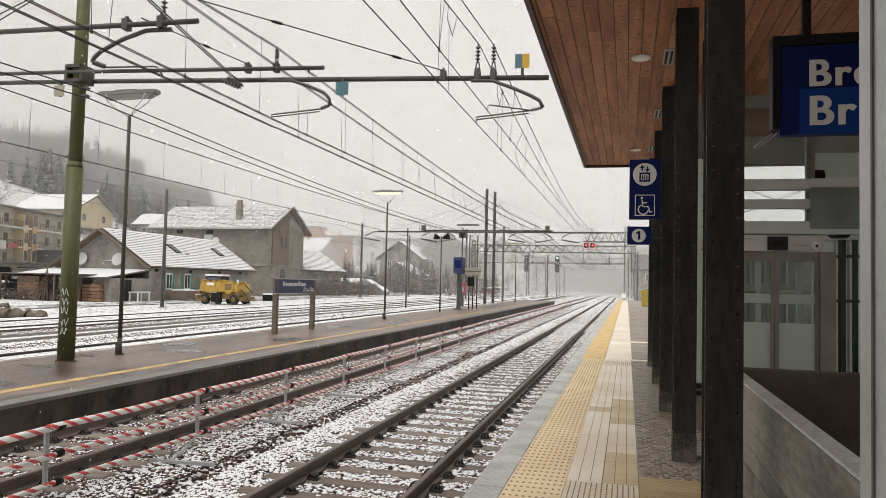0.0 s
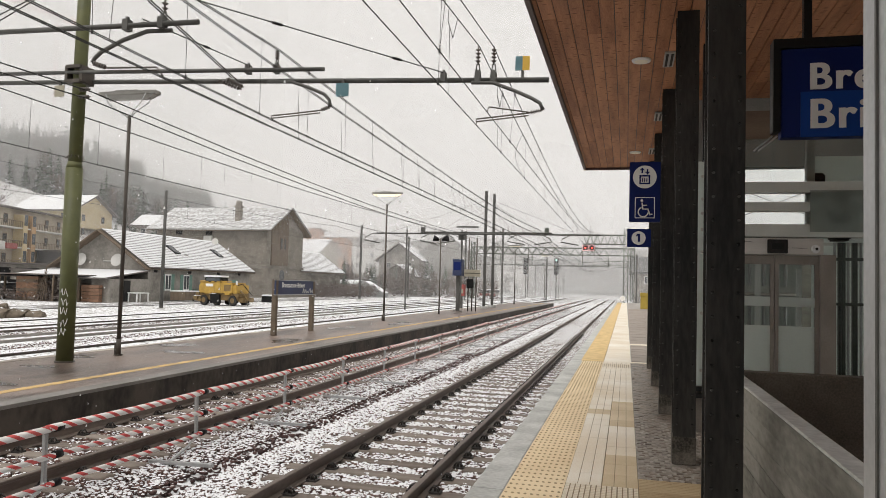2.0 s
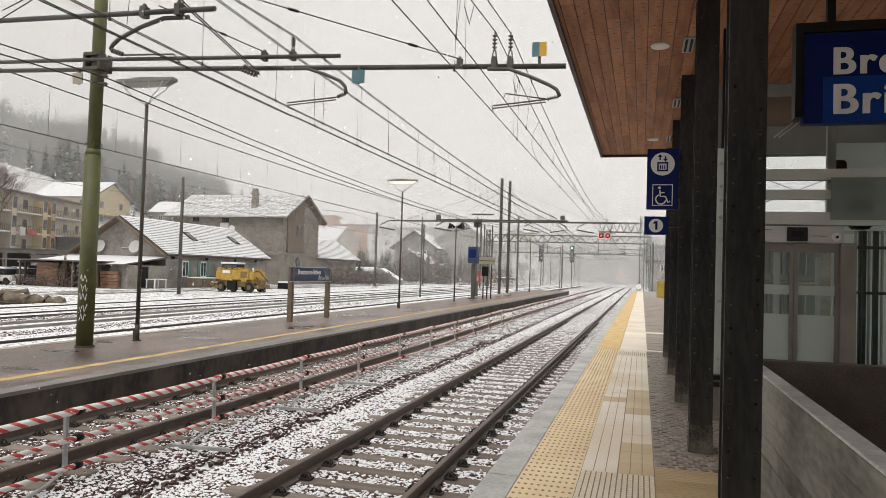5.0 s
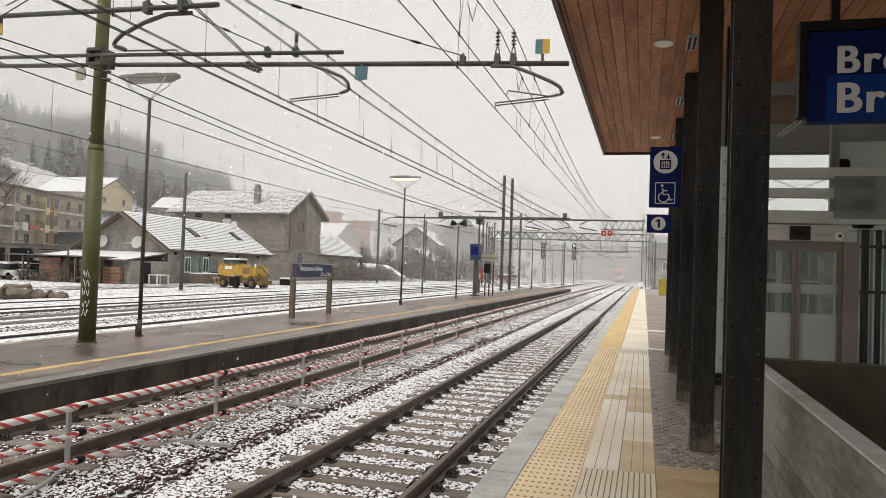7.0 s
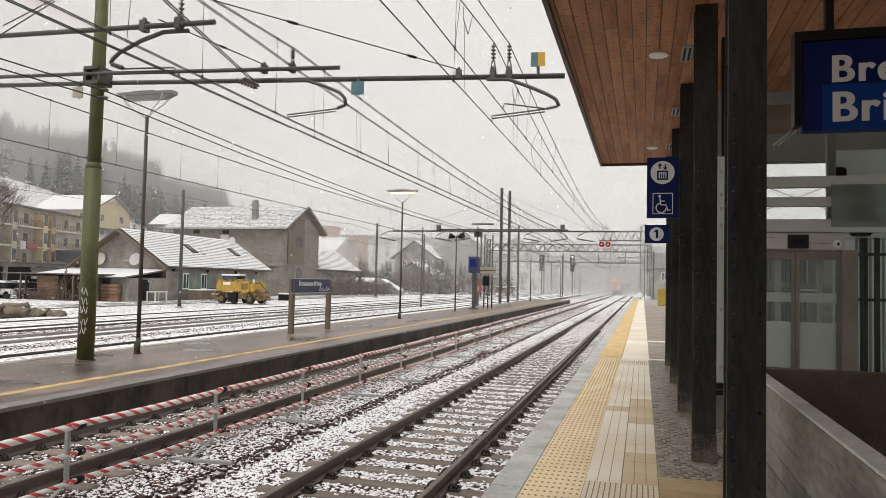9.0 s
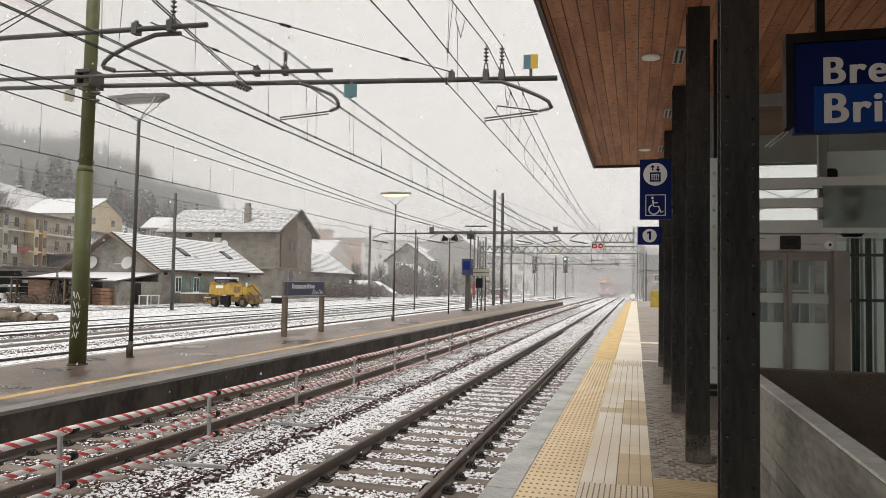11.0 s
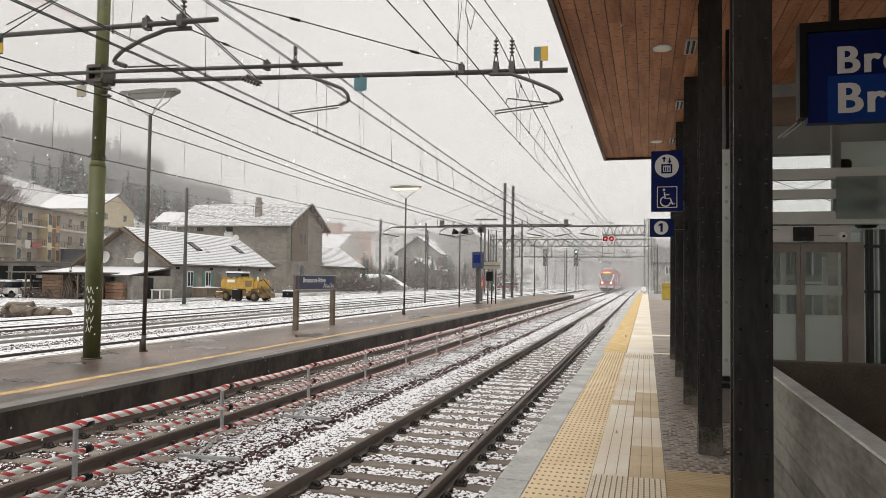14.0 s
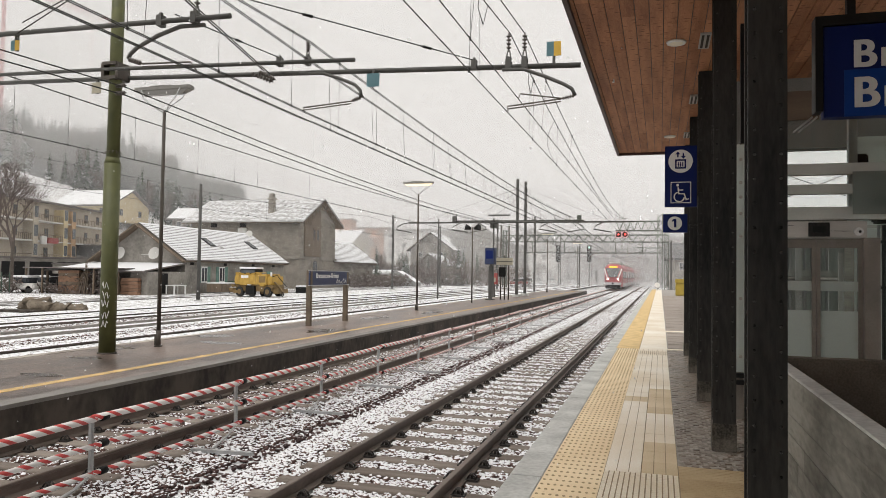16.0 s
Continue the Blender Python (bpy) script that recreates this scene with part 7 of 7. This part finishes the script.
def hull(sections, material, name, parent):
    """A body from cross-sections (y, half width, low z, high z, shoulder), joined end to end."""
    bm = bmesh.new()
    rings = []
    for y, w, lo, hi, sh in sections:
        pts = [(-w * 0.92, lo), (-w, lo + 0.3), (-w, hi - sh), (-w * 0.72, hi - sh * 0.25), (-w * 0.3, hi), (w * 0.3, hi), (w * 0.72, hi - sh * 0.25), (w, hi - sh), (w, lo + 0.3), (w * 0.92, lo)]
        rings.append([bm.verts.new((a, y, b)) for a, b in pts])
    for r, q in zip(rings, rings[1:]):
        for i in range(10):
            j = (i + 1) % 10
            bm.faces.new((r[i], r[j], q[j], q[i]))
    bm.faces.new(rings[0][::-1]), bm.faces.new(rings[-1])
    return part(name, bm, material, parent)


def train():
    t = thing("commuter_train", "red and grey multiple-unit train arriving with lit headlights", "train", pose(-7.1, 118, RAILTOP))
    length = 17.4
    for k in range(6):
        y0 = k * (length + 0.5)
        nose = k == 0
        secs = [(y0, 0.95, 0.75, 2.2, 0.3), (y0 + 0.5, 1.18, 0.45, 3.0, 0.4), (y0 + 1.6, 1.38, 0.4, 3.95, 0.6), (y0 + 2.6, 1.42, 0.4, 4.1, 0.7), (y0 + length, 1.42, 0.4, 4.1, 0.7)] if nose else [(y0, 1.42, 0.4, 4.1, 0.7), (y0 + length, 1.42, 0.4, 4.1, 0.7)]
        c = hull(secs, TRAINRED, "car", t)
        for s in (-1, 1):
            x = s * 1.425
            part("window_band", B((min(x, x + s * 0.02), max(x, x + s * 0.02), y0 + (3.0 if nose else 0.8), y0 + length - 0.8, 1.75, 2.85)), TRAINDARK, c)
            for d in (4.5, 12.5):
                part("door", B((min(x, x + s * 0.035), max(x, x + s * 0.035), y0 + d, y0 + d + 1.4, 0.55, 2.9), bevel=0.01), TRAINGREY, c)
            part("skirt", B((min(x, x + s * 0.015), max(x, x + s * 0.015), y0 + (2.6 if nose else 0.2), y0 + length - 0.2, 0.38, 0.95)), TRAINGREY, c)
        part("roof_gear", B((-0.9, 0.9, y0 + 4, y0 + length - 2, 4.08, 4.38), (-0.5, 0.5, y0 + length - 4, y0 + length - 2.5, 4.38, 4.6), bevel=0.08), LIFTGREY, c)
        for y in (y0 + 2.8, y0 + length - 2.8):
            part("bogie", B((-1.1, 1.1, y - 1.5, y + 1.5, 0.12, 0.75)), BLACK, c)
        if k:
            part("gangway", B((-1.1, 1.1, y0 - 0.5, y0, 0.6, 3.9)), BLACK, c)
        else:
            bm = bmesh.new()
            v = [bm.verts.new(p) for p in ((-0.62, y0 - 0.02, 1.95), (0.62, y0 - 0.02, 1.95), (1.16, y0 + 0.84, 3.34), (-1.16, y0 + 0.84, 3.34))]
            w = [bm.verts.new(p.co + Vector((0, -0.16, 0.0))) for p in v]
            bm.faces.new(v[::-1]), bm.faces.new(w)
            for i in range(4):
                j = (i + 1) % 4
                bm.faces.new((v[i], v[j], w[j], w[i]))
            part("windscreen", bm, TRAINDARK, c)
            part("destination_display", B((-0.62, 0.62, y0 + 0.82, y0 + 1.2, 3.42, 3.66)), DISPLAY, c)
            for s in (-1, 1):
                part("headlight", bar(bmesh.new(), (s * 0.78, y0 - 0.10, 1.62), (s * 0.78, y0 + 0.15, 1.62), 0.17, seg=14), HEADLIGHT, c)
                part("pillar_stripe", pipe(bmesh.new(), [(s * 0.72, y0 - 0.10, 1.5), (s * 1.02, y0 + 0.06, 2.3), (s * 1.30, y0 + 0.75, 3.2)], 0.10, 4), WHITE, c)
            part("bumper", B((-1.25, 1.25, y0 - 0.12, y0 + 0.6, 0.75, 1.12), bevel=0.05), TRAINGREY, c)
            part("plough", B((-1.15, 1.15, y0 + 0.0, y0 + 0.6, 0.18, 0.72), bevel=0.05), BLACK, c)
            part("coupler", bar(bmesh.new(), (0, y0 - 0.35, 0.95), (0, y0 + 0.2, 0.95), 0.16), BLACK, c)
    return t


TRAIN = train()


# ---- translucent sheets that imitate snow haze and grey the distance ----
def haze_material(name, cover):
    m = bpy.data.materials.new(name)
    m.use_nodes = True
    n, l = m.node_tree.nodes, m.node_tree.links
    tr, df, tl = n.new("ShaderNodeBsdfTransparent"), n.new("ShaderNodeBsdfDiffuse"), n.new("ShaderNodeBsdfTranslucent")
    half, mx = n.new("ShaderNodeMixShader"), n.new("ShaderNodeMixShader")
    for b in (df, tl):
        b.inputs[0].default_value = (0.9, 0.9, 0.9, 1)
    l.new(df.outputs[0], half.inputs[1])
    l.new(tl.outputs[0], half.inputs[2])
    co, ns, rg = n.new("ShaderNodeTexCoord"), n.new("ShaderNodeTexNoise"), n.new("ShaderNodeMapRange")
    ns.inputs["Scale"].default_value = 0.02
    l.new(co.outputs["Object"], ns.inputs["Vector"])
    l.new(ns.outputs["Fac"], rg.inputs[0])
    rg.inputs[1].default_value, rg.inputs[2].default_value = 0.3, 0.7
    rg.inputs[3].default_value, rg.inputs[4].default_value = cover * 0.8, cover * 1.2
    l.new(rg.outputs[0], mx.inputs[0])
    l.new(tr.outputs[0], mx.inputs[1])
    l.new(half.outputs[0], mx.inputs[2])
    l.new(mx.outputs[0], n["Material Output"].inputs[0])
    return m


def mist():
    # each upright sheet whitens what stands behind it, in place of depth haze
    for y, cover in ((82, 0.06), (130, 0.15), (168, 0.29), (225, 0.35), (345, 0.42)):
        bm = bmesh.new()
        pts = [(-9.0 * y, y * 0.35), (-1.6 * y, y * 0.72), (-0.5 * y, y), (0.6 * y, y * 1.05), (6 * y, y * 0.6)]
        lo = [bm.verts.new((a, b, -1)) for a, b in pts]
        hi = [bm.verts.new((a, b, 300)) for a, b in pts]
        for i in range(len(pts) - 1):
            bm.faces.new((lo[i], lo[i + 1], hi[i + 1], hi[i]))
        ob = solid("haze_sheet", bm, haze_material("haze_sheet", cover), "upright translucent sheet imitating snow haze over the valley", "mist", "stuff")
        ob.visible_shadow = False


mist()


def snowfall():
    """Flakes in the open air beside the canopy, one sheet of them that sinks."""
    rng = np.random.default_rng(21)
    n = 9000
    y = 3.0 + 30 * rng.uniform(0, 1, n) ** 1.4
    p = np.stack([rng.uniform(-1.05, -0.95, n) - rng.uniform(0, 1, n) * (1.3 * y), y, rng.uniform(-1, 34, n)], 1)
    s = rng.uniform(0.003, 0.007, (n, 1))
    a = p + s * np.array([[1, 0, 0]])
    b = p + s * np.array([[-0.6, 0.8, 0]])
    c = p + s * np.array([[-0.5, -0.8, 0.2]])
    d = p + s * np.array([[0.3, 0.1, 2.4]])
    tri = np.stack([a, b, d, b, c, d, c, a, d, a, c, b], 1).reshape(-1, 3)
    return triangles("snowflakes", tri, SNOW, "sparse white snowflakes drifting down", category="snow")


FLAKES = snowfall()


# ---- what moves ----
def motions():
    rows = []
    for i in range(17):
        u = 16 - i
        rows.append((i, pose(-7.1, 118 + 10.2 * u + 0.19 * u * u, RAILTOP)))
    walk(TRAIN, rows)
    walk(FLAKES, [(i, pose(0.06 * i, 0, -1.6 * i)) for i in range(17)])


motions()
